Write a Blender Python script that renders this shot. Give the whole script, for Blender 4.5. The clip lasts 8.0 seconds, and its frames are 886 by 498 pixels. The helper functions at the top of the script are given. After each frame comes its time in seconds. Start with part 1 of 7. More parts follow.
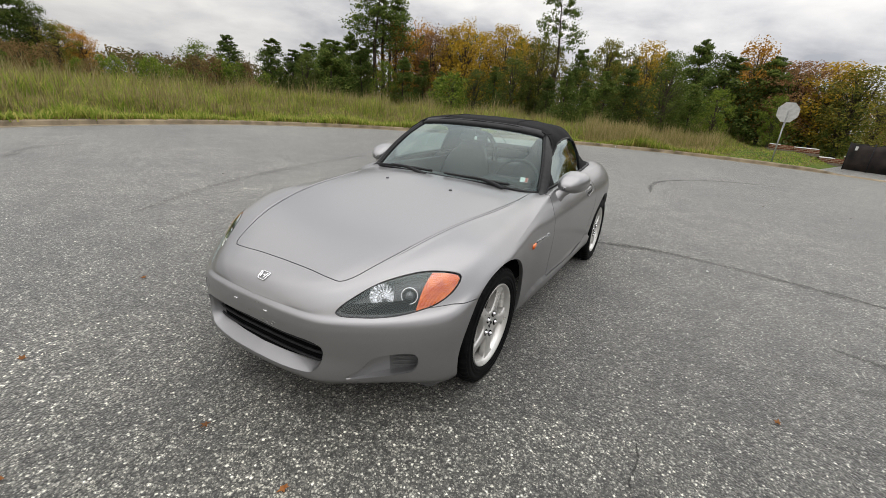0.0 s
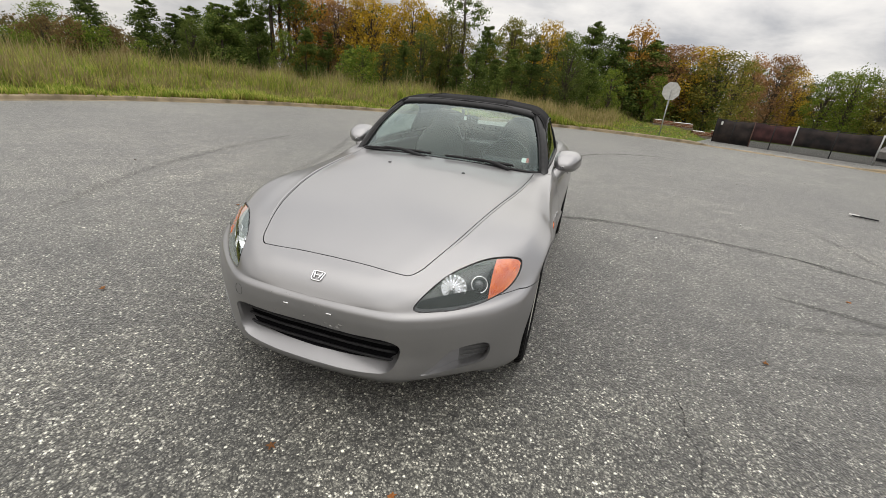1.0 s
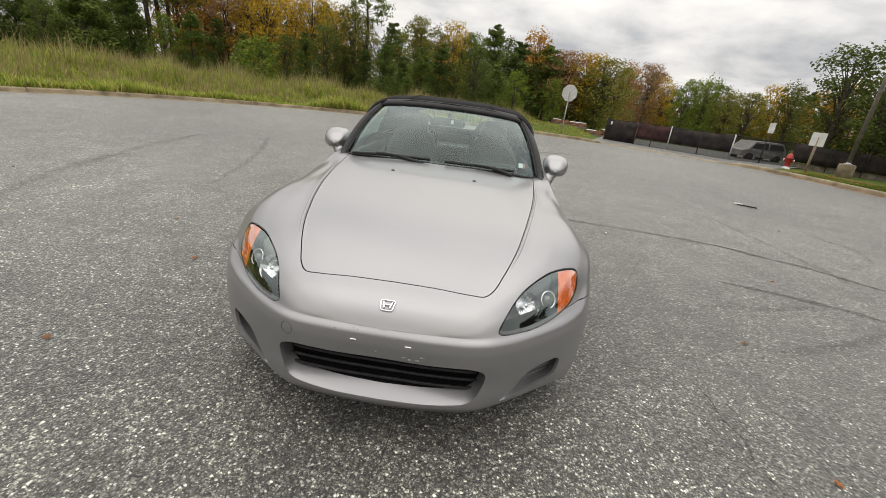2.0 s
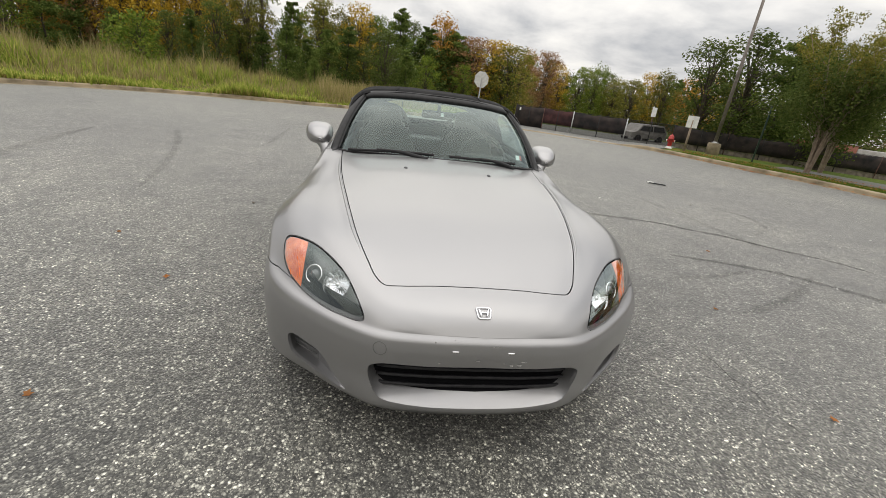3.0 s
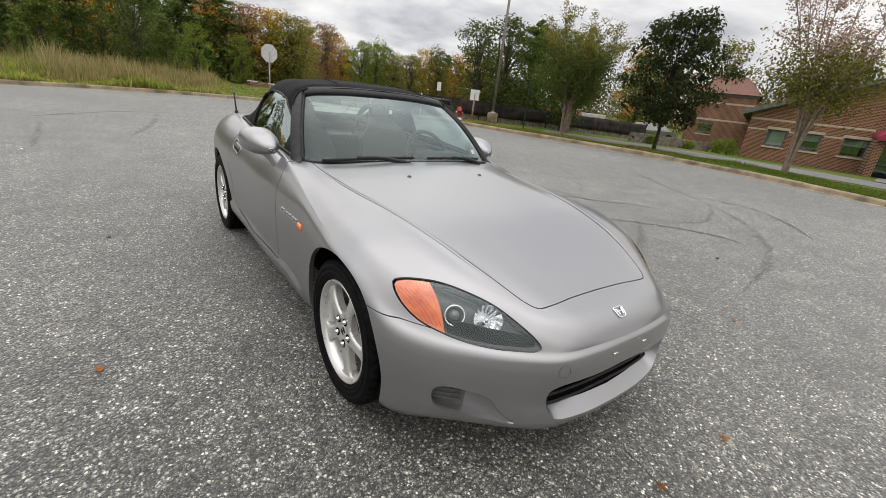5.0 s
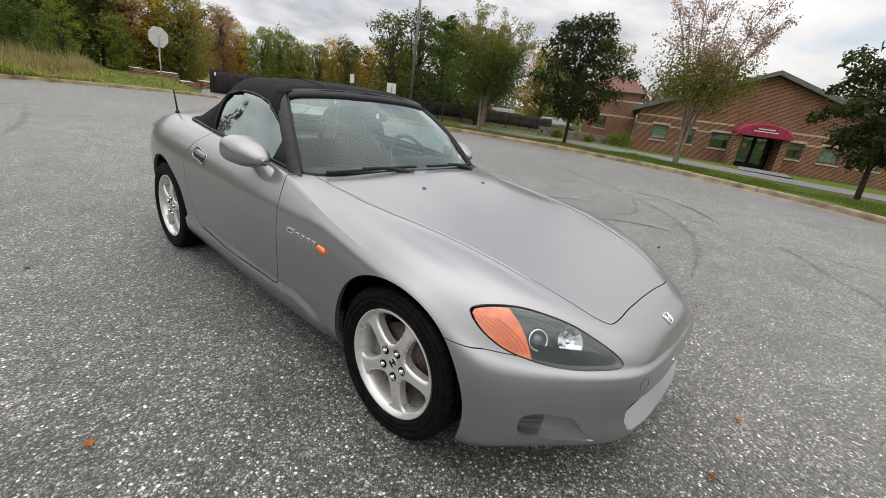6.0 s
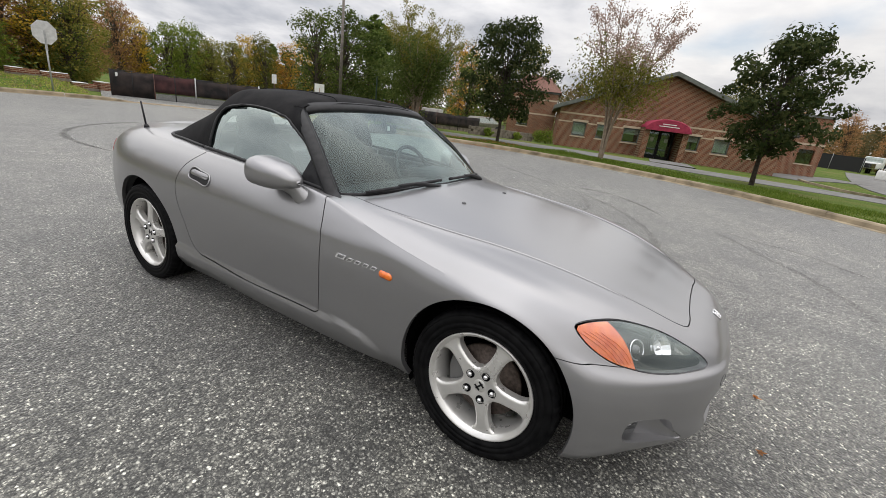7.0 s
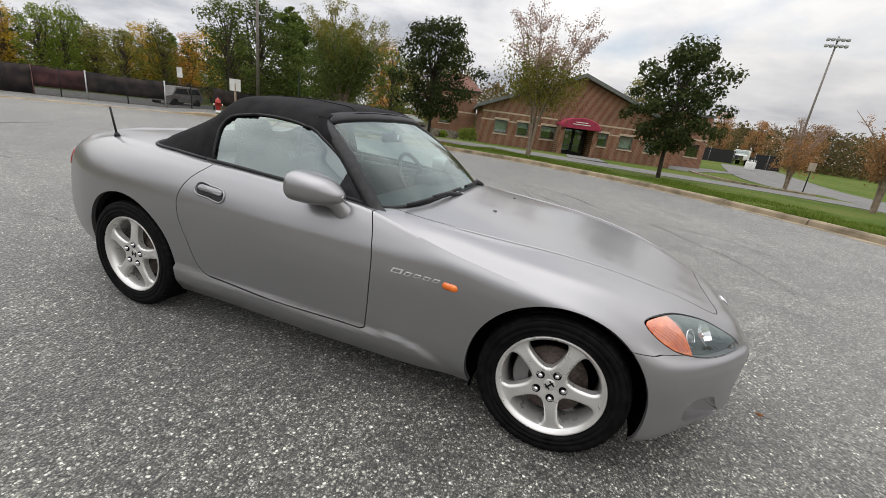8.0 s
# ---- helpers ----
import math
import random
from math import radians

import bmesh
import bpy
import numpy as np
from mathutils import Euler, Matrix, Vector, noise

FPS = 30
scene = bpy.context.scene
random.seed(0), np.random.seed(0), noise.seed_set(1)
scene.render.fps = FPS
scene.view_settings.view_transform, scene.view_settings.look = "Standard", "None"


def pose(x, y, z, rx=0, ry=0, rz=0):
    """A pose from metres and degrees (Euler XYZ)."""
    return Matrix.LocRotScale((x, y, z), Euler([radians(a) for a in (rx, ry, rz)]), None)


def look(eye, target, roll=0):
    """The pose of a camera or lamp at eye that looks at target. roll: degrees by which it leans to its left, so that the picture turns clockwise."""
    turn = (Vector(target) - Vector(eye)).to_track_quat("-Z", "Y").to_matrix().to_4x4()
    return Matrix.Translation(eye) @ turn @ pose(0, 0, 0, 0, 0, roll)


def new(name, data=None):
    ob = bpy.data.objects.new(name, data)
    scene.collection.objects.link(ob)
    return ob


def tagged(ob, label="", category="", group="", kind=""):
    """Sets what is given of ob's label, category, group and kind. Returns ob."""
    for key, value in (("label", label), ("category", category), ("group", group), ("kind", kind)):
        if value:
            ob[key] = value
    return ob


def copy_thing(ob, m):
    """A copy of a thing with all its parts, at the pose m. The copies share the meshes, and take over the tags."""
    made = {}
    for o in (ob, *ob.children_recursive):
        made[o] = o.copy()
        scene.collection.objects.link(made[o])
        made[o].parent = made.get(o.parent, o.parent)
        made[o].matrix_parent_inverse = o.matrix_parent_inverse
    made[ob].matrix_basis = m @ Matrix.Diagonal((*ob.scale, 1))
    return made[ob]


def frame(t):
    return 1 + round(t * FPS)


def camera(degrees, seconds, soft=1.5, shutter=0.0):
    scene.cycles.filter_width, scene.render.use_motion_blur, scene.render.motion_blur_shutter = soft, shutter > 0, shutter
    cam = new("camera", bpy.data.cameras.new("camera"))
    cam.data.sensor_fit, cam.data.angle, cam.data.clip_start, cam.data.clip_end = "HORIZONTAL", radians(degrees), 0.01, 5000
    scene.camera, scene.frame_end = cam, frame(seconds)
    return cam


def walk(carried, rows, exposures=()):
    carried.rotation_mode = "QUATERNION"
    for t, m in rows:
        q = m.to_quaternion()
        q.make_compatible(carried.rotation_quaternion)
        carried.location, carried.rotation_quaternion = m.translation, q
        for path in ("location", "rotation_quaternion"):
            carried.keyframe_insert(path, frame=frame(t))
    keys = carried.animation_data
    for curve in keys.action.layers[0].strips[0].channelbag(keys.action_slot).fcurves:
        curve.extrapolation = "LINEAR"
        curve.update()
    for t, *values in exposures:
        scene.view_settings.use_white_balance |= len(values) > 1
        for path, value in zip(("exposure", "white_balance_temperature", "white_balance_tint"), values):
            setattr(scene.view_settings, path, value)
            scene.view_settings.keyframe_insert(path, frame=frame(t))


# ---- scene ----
cam = camera(93.1, 8.0, 0.85)
PATH = [
    (0, (1.504, -1.81, 1.366), (0.582, -0.163, 0.704), 4.9),
    (0.5, (1.194, -1.945, 1.342), (0.506, -0.196, 0.658), 5.3),
    (1, (0.895, -2.035, 1.335), (0.373, -0.244, 0.613), 5.7),
    (1.5, (0.577, -2.032, 1.33), (0.243, -0.189, 0.631), 6.5),
    (1.7, (0.441, -2.047, 1.321), (0.216, -0.182, 0.634), 6.8),
    (2.8, (-0.264, -1.992, 1.292), (-0.066, -0.131, 0.588), 7.5),
    (3, (-0.39, -1.97, 1.283), (-0.071, -0.124, 0.585), 7.4),
    (3.5, (-0.704, -1.934, 1.296), (-0.108, -0.16, 0.59), 7.0),
    (4, (-0.938, -1.794, 1.285), (-0.217, -0.064, 0.587), 7.1),
    (4.5, (-1.177, -1.62, 1.29), (-0.218, -0.008, 0.595), 6.9),
    (4.7, (-1.303, -1.548, 1.288), (-0.25, 0.004, 0.593), 6.8),
    (5.8, (-1.695, -1.061, 1.279), (-0.311, 0.213, 0.599), 7.8),
    (6, (-1.777, -0.975, 1.289), (-0.325, 0.224, 0.614), 7.9),
    (6.5, (-1.992, -0.749, 1.304), (-0.419, 0.294, 0.642), 7.4),
    (7, (-2.082, -0.495, 1.288), (-0.435, 0.444, 0.651), 7.3),
    (7.5, (-2.239, -0.241, 1.286), (-0.462, 0.442, 0.674), 7.6),
    (8, (-2.359, -0.005, 1.288), (-0.556, 0.614, 0.682), 7.6),
]
walk(cam, [(t, look(e, g, r)) for t, e, g, r in PATH], [(0, -.06, 6740, 10), (1.5, -.01, 7020, 9.2), (3.5, .07, 6920, 8.6), (5, .09, 6740, 9.8), (8, .07, 6640, 10.5)])


# ---- sky, sun and exposure ----
SUN_AZ, SUN_EL = radians(215), radians(64)
world = bpy.data.worlds.new("sky")
scene.world = world
world.use_nodes = True
wn, wl = world.node_tree.nodes, world.node_tree.links


def wnode(kind, **kw):
    n = wn.new(kind)
    for k, v in kw.items():
        n.inputs[k].default_value = v
    return n


bg = wn["Background"]
sky = wn.new("ShaderNodeTexSky")
sky.sky_type, sky.sun_disc = "NISHITA", False
sky.sun_elevation, sky.sun_rotation = SUN_EL, SUN_AZ
sky_low = wn.new("ShaderNodeMixRGB")
sky_low.blend_type, sky_low.inputs[0].default_value = "MULTIPLY", 1.0
sky_low.inputs[2].default_value = (0.12, 0.12, 0.118, 1)
wl.new(sky.outputs[0], sky_low.inputs[1])
coord = wn.new("ShaderNodeTexCoord")
sep = wn.new("ShaderNodeSeparateXYZ")
wl.new(coord.outputs["Generated"], sep.inputs[0])
# cloud layer: the view ray meets a flat deck, so that cloud banks flatten towards the horizon
up = wn.new("ShaderNodeMath")
up.operation, up.inputs[1].default_value = "MAXIMUM", 0.0
wl.new(sep.outputs[2], up.inputs[0])
add = wn.new("ShaderNodeMath")
add.operation, add.inputs[1].default_value = "ADD", 0.24
wl.new(up.outputs[0], add.inputs[0])
inv = wn.new("ShaderNodeMath")
inv.operation, inv.inputs[0].default_value = "DIVIDE", 1.0
wl.new(add.outputs[0], inv.inputs[1])
deck = wn.new("ShaderNodeVectorMath")
deck.operation = "SCALE"
wl.new(coord.outputs["Generated"], deck.inputs[0])
wl.new(inv.outputs[0], deck.inputs["Scale"])
big = wnode("ShaderNodeTexNoise", Scale=0.7, Detail=6.0, Roughness=0.5, Distortion=0.3)
small = wnode("ShaderNodeTexNoise", Scale=2.4, Detail=6.0, Roughness=0.55, Distortion=0.2)
wl.new(deck.outputs[0], big.inputs["Vector"])
wl.new(deck.outputs[0], small.inputs["Vector"])
tone = wn.new("ShaderNodeMixRGB")
tone.blend_type, tone.inputs[0].default_value = "MIX", 0.35
wl.new(big.outputs[0], tone.inputs[1])
wl.new(small.outputs[0], tone.inputs[2])
cloud = wn.new("ShaderNodeValToRGB")
cr = cloud.color_ramp
cr.elements[0].position, cr.elements[0].color = 0.39, (0.37, 0.392, 0.44, 1)
cr.elements[1].position, cr.elements[1].color = 0.63, (0.86, 0.86, 0.86, 1)
e = cr.elements.new(0.50)
e.color = (0.64, 0.65, 0.68, 1)
wl.new(tone.outputs[0], cloud.inputs[0])
holes = wn.new("ShaderNodeValToRGB")
holes.color_ramp.elements[0].position, holes.color_ramp.elements[0].color = 0.67, (1, 1, 1, 1)
holes.color_ramp.elements[1].position, holes.color_ramp.elements[1].color = 0.76, (0.45, 0.45, 0.45, 1)
wl.new(big.outputs[0], holes.inputs[0])
mix = wn.new("ShaderNodeMixRGB")
wl.new(holes.outputs[0], mix.inputs[0])
wl.new(sky_low.outputs[0], mix.inputs[1])
wl.new(cloud.outputs[0], mix.inputs[2])
# an overcast sky is about three times as bright overhead as at the horizon
high = wn.new("ShaderNodeMath")
high.operation, high.inputs[1].default_value = "POWER", 1.7
wl.new(up.outputs[0], high.inputs[0])
lift = wn.new("ShaderNodeMath")
lift.operation, lift.inputs[1].default_value, lift.inputs[2].default_value = "MULTIPLY_ADD", 2.6, 0.84
wl.new(high.outputs[0], lift.inputs[0])
# the covered sun brightens the clouds round it
sunward = wn.new("ShaderNodeVectorMath")
sunward.operation = "DOT_PRODUCT"
sunward.inputs[1].default_value = (math.sin(SUN_AZ) * math.cos(SUN_EL), math.cos(SUN_AZ) * math.cos(SUN_EL), math.sin(SUN_EL))
wl.new(coord.outputs["Generated"], sunward.inputs[0])
near_sun = wn.new("ShaderNodeMath")
near_sun.operation, near_sun.inputs[1].default_value = "MAXIMUM", 0.0
wl.new(sunward.outputs["Value"], near_sun.inputs[0])
halo = wn.new("ShaderNodeMath")
halo.operation, halo.inputs[1].default_value = "POWER", 3.0
wl.new(near_sun.outputs[0], halo.inputs[0])
wl.new(mix.outputs[0], bg.inputs[0])
glow = wn.new("ShaderNodeMath")
glow.operation, glow.inputs[1].default_value = "MULTIPLY_ADD", 0.15
wl.new(halo.outputs[0], glow.inputs[0])
# the cloud is thinner, and so brighter, over the wood and the school
thin = wn.new("ShaderNodeVectorMath")
thin.operation = "DOT_PRODUCT"
thin.inputs[1].default_value = (.10, .34, 0)
wl.new(coord.outputs["Generated"], thin.inputs[0])
veil = wn.new("ShaderNodeMath")
veil.operation = "ADD"
wl.new(lift.outputs[0], veil.inputs[0])
wl.new(thin.outputs["Value"], veil.inputs[1])
wl.new(veil.outputs[0], glow.inputs[2])
wl.new(glow.outputs[0], bg.inputs[1])

sun = new("sun", bpy.data.lights.new("sun", "SUN"))
sun.data.energy, sun.data.angle, sun.data.color = 0.75, radians(110), (1.0, 0.93, 0.82)
sun.matrix_world = look((0, 0, 0), (-math.sin(SUN_AZ) * math.cos(SUN_EL), -math.cos(SUN_AZ) * math.cos(SUN_EL), -math.sin(SUN_EL)))


# ---- materials ----
def mat(name, colour, rough=0.6, metal=0.0, **kw):
    m = bpy.data.materials.new(name)
    m.use_nodes = True
    b = m.node_tree.nodes["Principled BSDF"]
    b.inputs["Base Color"].default_value = (*colour, 1)
    b.inputs["Roughness"].default_value = rough
    b.inputs["Metallic"].default_value = metal
    for k, v in kw.items():
        b.inputs[k.replace("_", " ")].default_value = v
    return m


def vary(m, c0, c1, scale, detail=4.0, lo=0.35, hi=0.65, rough=None, bump=0.0, bump_scale=None, dist=0.01, mid=None):
    """Noise between two colours at a real size, with a finer relief."""
    nt = m.node_tree
    b = nt.nodes["Principled BSDF"]
    tc = nt.nodes.new("ShaderNodeTexCoord")
    no = nt.nodes.new("ShaderNodeTexNoise")
    no.inputs["Scale"].default_value, no.inputs["Detail"].default_value = scale, detail
    nt.links.new(tc.outputs["Object"], no.inputs["Vector"])
    ra = nt.nodes.new("ShaderNodeValToRGB")
    ra.color_ramp.elements[0].position, ra.color_ramp.elements[0].color = lo, (*c0, 1)
    ra.color_ramp.elements[1].position, ra.color_ramp.elements[1].color = hi, (*c1, 1)
    if mid:
        el = ra.color_ramp.elements.new((lo + hi) / 2)
        el.color = (*mid, 1)
    nt.links.new(no.outputs[0], ra.inputs[0])
    nt.links.new(ra.outputs[0], b.inputs["Base Color"])
    if rough:
        rr = nt.nodes.new("ShaderNodeMapRange")
        rr.inputs[3].default_value, rr.inputs[4].default_value = rough
        nt.links.new(no.outputs[0], rr.inputs[0])
        nt.links.new(rr.outputs[0], b.inputs["Roughness"])
    if bump:
        n2 = nt.nodes.new("ShaderNodeTexNoise")
        n2.inputs["Scale"].default_value, n2.inputs["Detail"].default_value = bump_scale or scale * 6, 4.0
        nt.links.new(tc.outputs["Object"], n2.inputs["Vector"])
        bp = nt.nodes.new("ShaderNodeBump")
        bp.inputs["Strength"].default_value, bp.inputs["Distance"].default_value = bump, dist
        nt.links.new(n2.outputs[0], bp.inputs["Height"])
        nt.links.new(bp.outputs[0], b.inputs["Normal"])
    return m


def glass(name, tint, gloss=0.02, ior=1.5, steep=3.8):
    """Thin pane: tinted see-through with a mirror that grows to grazing angles."""
    m = bpy.data.materials.new(name)
    m.use_nodes = True
    nt = m.node_tree
    nt.nodes.remove(nt.nodes["Principled BSDF"])
    tr = nt.nodes.new("ShaderNodeBsdfTransparent")
    tr.inputs[0].default_value = (*tint, 1)
    gl = nt.nodes.new("ShaderNodeBsdfGlossy")
    gl.inputs["Roughness"].default_value = gloss
    gl.inputs["Color"].default_value = (0.88, 1.0, 0.98, 1)
    # share of mirror: from straight on, rising with a power of the slant
    f0 = ((ior - 1) / (ior + 1)) ** 2
    lw = nt.nodes.new("ShaderNodeLayerWeight")
    lw.inputs["Blend"].default_value = 0.5
    po = nt.nodes.new("ShaderNodeMath")
    po.operation, po.inputs[1].default_value = "POWER", steep
    nt.links.new(lw.outputs["Facing"], po.inputs[0])
    fr = nt.nodes.new("ShaderNodeMath")
    fr.operation, fr.inputs[1].default_value, fr.inputs[2].default_value = "MULTIPLY_ADD", 1 - f0, f0
    nt.links.new(po.outputs[0], fr.inputs[0])
    mx = nt.nodes.new("ShaderNodeMixShader")
    nt.links.new(fr.outputs[0], mx.inputs[0])
    nt.links.new(tr.outputs[0], mx.inputs[1])
    nt.links.new(gl.outputs[0], mx.inputs[2])
    nt.links.new(mx.outputs[0], nt.nodes["Material Output"].inputs[0])
    return m


PAINT = vary(mat("silver_paint", (0.4, 0.4, 0.41), 0.33, 0.73, Coat_Weight=0.55, Coat_Roughness=0.11),
             (0.290, 0.288, 0.295), (0.312, 0.310, 0.317), 1400, 2.0, 0.3, 0.7, (0.30, 0.36))
BLACK = vary(mat("black_plastic", (0.02, 0.02, 0.022), 0.5, Specular_IOR_Level=0.22), (0.014, 0.014, 0.016), (0.026, 0.026, 0.028), 40, rough=(0.4, 0.6))
# near-black: painted shade in openings, true black of bezel and wheel wells
DARK = mat("black_and_shade", (0.006, 0.006, 0.007), 0.9, Specular_IOR_Level=0.05)
RUBBER = vary(mat("tyre_rubber", (0.02, 0.02, 0.02), 0.6, Specular_IOR_Level=0.08), (0.003, 0.003, 0.0035), (0.009, 0.009, 0.0095), 25, rough=(0.45, 0.7), bump=0.15, bump_scale=300, dist=0.001)
ALLOY = vary(mat("alloy", (0.7, 0.68, 0.65), 0.3, 0.62, Coat_Weight=0.3), (0.70, 0.69, 0.665), (0.77, 0.76, 0.735), 18, rough=(0.24, 0.33))
CHROME = mat("chrome", (0.8, 0.8, 0.82), 0.12, 1.0)
FABRIC = vary(mat("soft_top_cloth", (0.012, 0.012, 0.013), 0.9, Specular_IOR_Level=0.12), (0.007, 0.007, 0.008), (0.018, 0.0175, 0.018), 12, rough=(0.75, 0.95), bump=0.3, bump_scale=700, dist=0.001)
TRIM = vary(mat("rubber_trim", (0.02, 0.02, 0.021), 0.5, Specular_IOR_Level=0.25), (0.011, 0.011, 0.012), (0.022, 0.022, 0.024), 30, rough=(0.35, 0.55))
LEATHER = vary(mat("black_leather", (0.02, 0.02, 0.021), 0.45), (0.013, 0.0135, 0.014), (0.022, 0.023, 0.024), 14, rough=(0.35, 0.55))
AMBER = vary(mat("amber_lens", (0.80, 0.13, 0.012), 0.2, Coat_Weight=1.0, Coat_Roughness=0.03), (0.70, 0.10, 0.006), (0.90, 0.20, 0.014), 34, rough=(0.12, 0.25), bump=0.5, bump_scale=110, dist=0.002)
LAMP_IN = vary(mat("lamp_housing", (0.10, 0.10, 0.105), 0.4, 0.3), (0.085, 0.085, 0.09), (0.12, 0.12, 0.125), 12, rough=(0.3, 0.45))
BADGE = mat("badge_metal", (0.82, 0.82, 0.83), 0.2, 0.7)
REFLECT = mat("lamp_reflector", (0.86, 0.87, 0.88), 0.14, 1.0)
DUCT = vary(mat("grey_duct_plastic", (.13, .132, .135), .5), (.11, .112, .115), (.15, .152, .155), 20, rough=(.4, .6))
RUST = vary(mat("brake_iron", (0.12, 0.08, 0.06), 0.55, 0.6), (0.055, 0.042, 0.035), (0.13, 0.10, 0.085), 70, rough=(0.4, 0.7))
CALIPER = mat("caliper_grey", (0.22, 0.22, 0.22), 0.5, 0.5)
PANE = glass("windscreen_glass", (0.70, 0.86, 0.84), 0.0, 1.5, 3.1)
SIDE = glass("side_glass", (0.74, 0.84, 0.81), 0.0, 2.9)
REAR = glass("rear_glass", (0.95, 1.0, 0.98), 0.0, 1.2)
CLEAR = glass("lamp_glass", (0.90, 0.91, 0.92), 0.03, 1.65, 2.0)
LENS = mat("projector_glass", (.10, .105, .11), .05, .4, Coat_Weight=1.0, Coat_Roughness=.02)
RED = mat("red_lens", (0.4, 0.02, 0.02), 0.12, Coat_Weight=1.0)
MIRROR = mat("mirror_glass", (0.85, 0.86, 0.88), 0.02, 1.0)


# ---- mesh tools ----
def spline(xs, ys, q):
    """Cubic Hermite through the given values, with slopes from the neighbours."""
    xs, ys, q = np.asarray(xs, float), np.asarray(ys, float), np.asarray(q, float)
    flat = ys.ndim == 1
    if flat:
        ys = ys[:, None]
    h = np.diff(xs)[:, None]
    d = np.diff(ys, axis=0) / h
    m = np.vstack([d[:1], (d[:-1] * h[1:] + d[1:] * h[:-1]) / (h[1:] + h[:-1]), d[-1:]])
    i = np.clip(np.searchsorted(xs, q, side="right") - 1, 0, len(xs) - 2)
    hh = h[i]
    t = ((q - xs[i]) / hh[:, 0])[:, None]
    out = (2 * t**3 - 3 * t**2 + 1) * ys[i] + (t**3 - 2 * t**2 + t) * hh * m[i] + (3 * t**2 - 2 * t**3) * ys[i + 1] + (t**3 - t**2) * hh * m[i + 1]
    return out[:, 0] if flat else out


def along(points, n):
    """n points on a smooth curve through the given ones."""
    p = np.asarray(points, float)
    s = np.concatenate([[0], np.cumsum(np.linalg.norm(np.diff(p, axis=0), axis=1))])
    return spline(s, p, np.linspace(0, s[-1], n))


def rounded(points, n=90, sharp=False):
    """A closed smooth outline through the given points."""
    p = np.asarray(points, float)
    k = len(p)
    w = np.vstack([p[-3:], p, p[:4]])
    s = np.concatenate([[0], np.cumsum(np.linalg.norm(np.diff(w, axis=0), axis=1) ** 0.5)])
    return spline(s, w, np.linspace(s[3], s[3 + k], n, endpoint=False))


def inside(poly, pts):
    """Signed distance to a closed outline: below zero within."""
    a, b = poly, np.roll(poly, -1, 0)
    out = np.empty(len(pts))
    for k in range(0, len(pts), 4000):
        q = pts[k:k + 4000][:, None, :]
        e = (b - a)[None]
        w = q - a[None]
        t = np.clip((w * e).sum(2) / np.maximum((e * e).sum(2), 1e-12), 0, 1)
        d = np.sqrt(((w - t[..., None] * e) ** 2).sum(2)).min(1)
        ay, by, py = a[None, :, 1], b[None, :, 1], q[..., 1]
        cross = (ay > py) != (by > py)
        den = np.where(by == ay, 1e-12, by - ay)
        xint = a[None, :, 0] + (py - ay) / den * e[..., 0]
        odd = (cross & (q[..., 0] < xint)).sum(1) % 2 == 1
        out[k:k + 4000] = np.where(odd, -d, d)
    return out


class Skin:
    """Points, normals and faces of a sheet that can be cut along any line."""

    def __init__(self, p, f, n=None):
        self.p, self.f = np.asarray(p, float), [tuple(q) for q in f]
        self.n = n if n is not None else self.normals()

    def normals(self):
        n = np.zeros_like(self.p)
        for q in self.f:
            a, b, c = self.p[q[0]], self.p[q[1]], self.p[q[-1]]
            k = np.cross(b - a, c - a)
            if len(q) == 4:
                k = np.cross(self.p[q[2]] - self.p[q[0]], self.p[q[3]] - self.p[q[1]])
            for i in q:
                n[i] += k
        return n / np.maximum(np.linalg.norm(n, axis=1), 1e-9)[:, None]

    def keep(self, v):
        """The part where v is above zero."""
        p, n, new_of, edge, faces = list(self.p), list(self.n), {}, {}, []
        for q in self.f:
            s = [v[i] > 0 for i in q]
            if all(s):
                faces.append(q)
            elif any(s):
                out = []
                for k, i in enumerate(q):
                    j = q[(k + 1) % len(q)]
                    if v[i] > 0:
                        out.append(i)
                    if (v[i] > 0) != (v[j] > 0):
                        key = (min(i, j), max(i, j))
                        if key not in edge:
                            t = v[key[0]] / (v[key[0]] - v[key[1]])
                            edge[key] = len(p)
                            p.append(self.p[key[0]] * (1 - t) + self.p[key[1]] * t)
                            m = self.n[key[0]] * (1 - t) + self.n[key[1]] * t
                            n.append(m / max(np.linalg.norm(m), 1e-9))
                        out.append(edge[key])
                if len(out) > 2:
                    faces.append(tuple(out))
        used = sorted({i for q in faces for i in q})
        back = {i: k for k, i in enumerate(used)}
        if not used:
            return Skin(np.zeros((0, 3)), [], np.zeros((0, 3)))
        return Skin(np.array([p[i] for i in used]), [tuple(back[i] for i in q) for q in faces], np.array([n[i] for i in used]))

    def flip(self):
        """The mirror image on the other side of the car."""
        return Skin(self.p * [-1, 1, 1], [q[::-1] for q in self.f], self.n * [-1, 1, 1])

    def plus(self, o):
        k = len(self.p)
        return Skin(np.vstack([self.p, o.p]), self.f + [tuple(i + k for i in q) for q in o.f], np.vstack([self.n, o.n]))

    def weld(self):
        """Joins points that coincide."""
        seen, idx, p, n = {}, [], [], []
        for a, b in zip(self.p, self.n):
            key = tuple(np.round(a, 5))
            if key not in seen:
                seen[key] = len(p)
                p.append(a), n.append(b)
            idx.append(seen[key])
        fs = []
        for q in self.f:
            r = [idx[i] for i in q]
            r = [a for k, a in enumerate(r) if a != r[k - 1]]
            if len(set(r)) == len(r) > 2:
                fs.append(tuple(r))
        return Skin(np.array(p), fs, np.array(n))


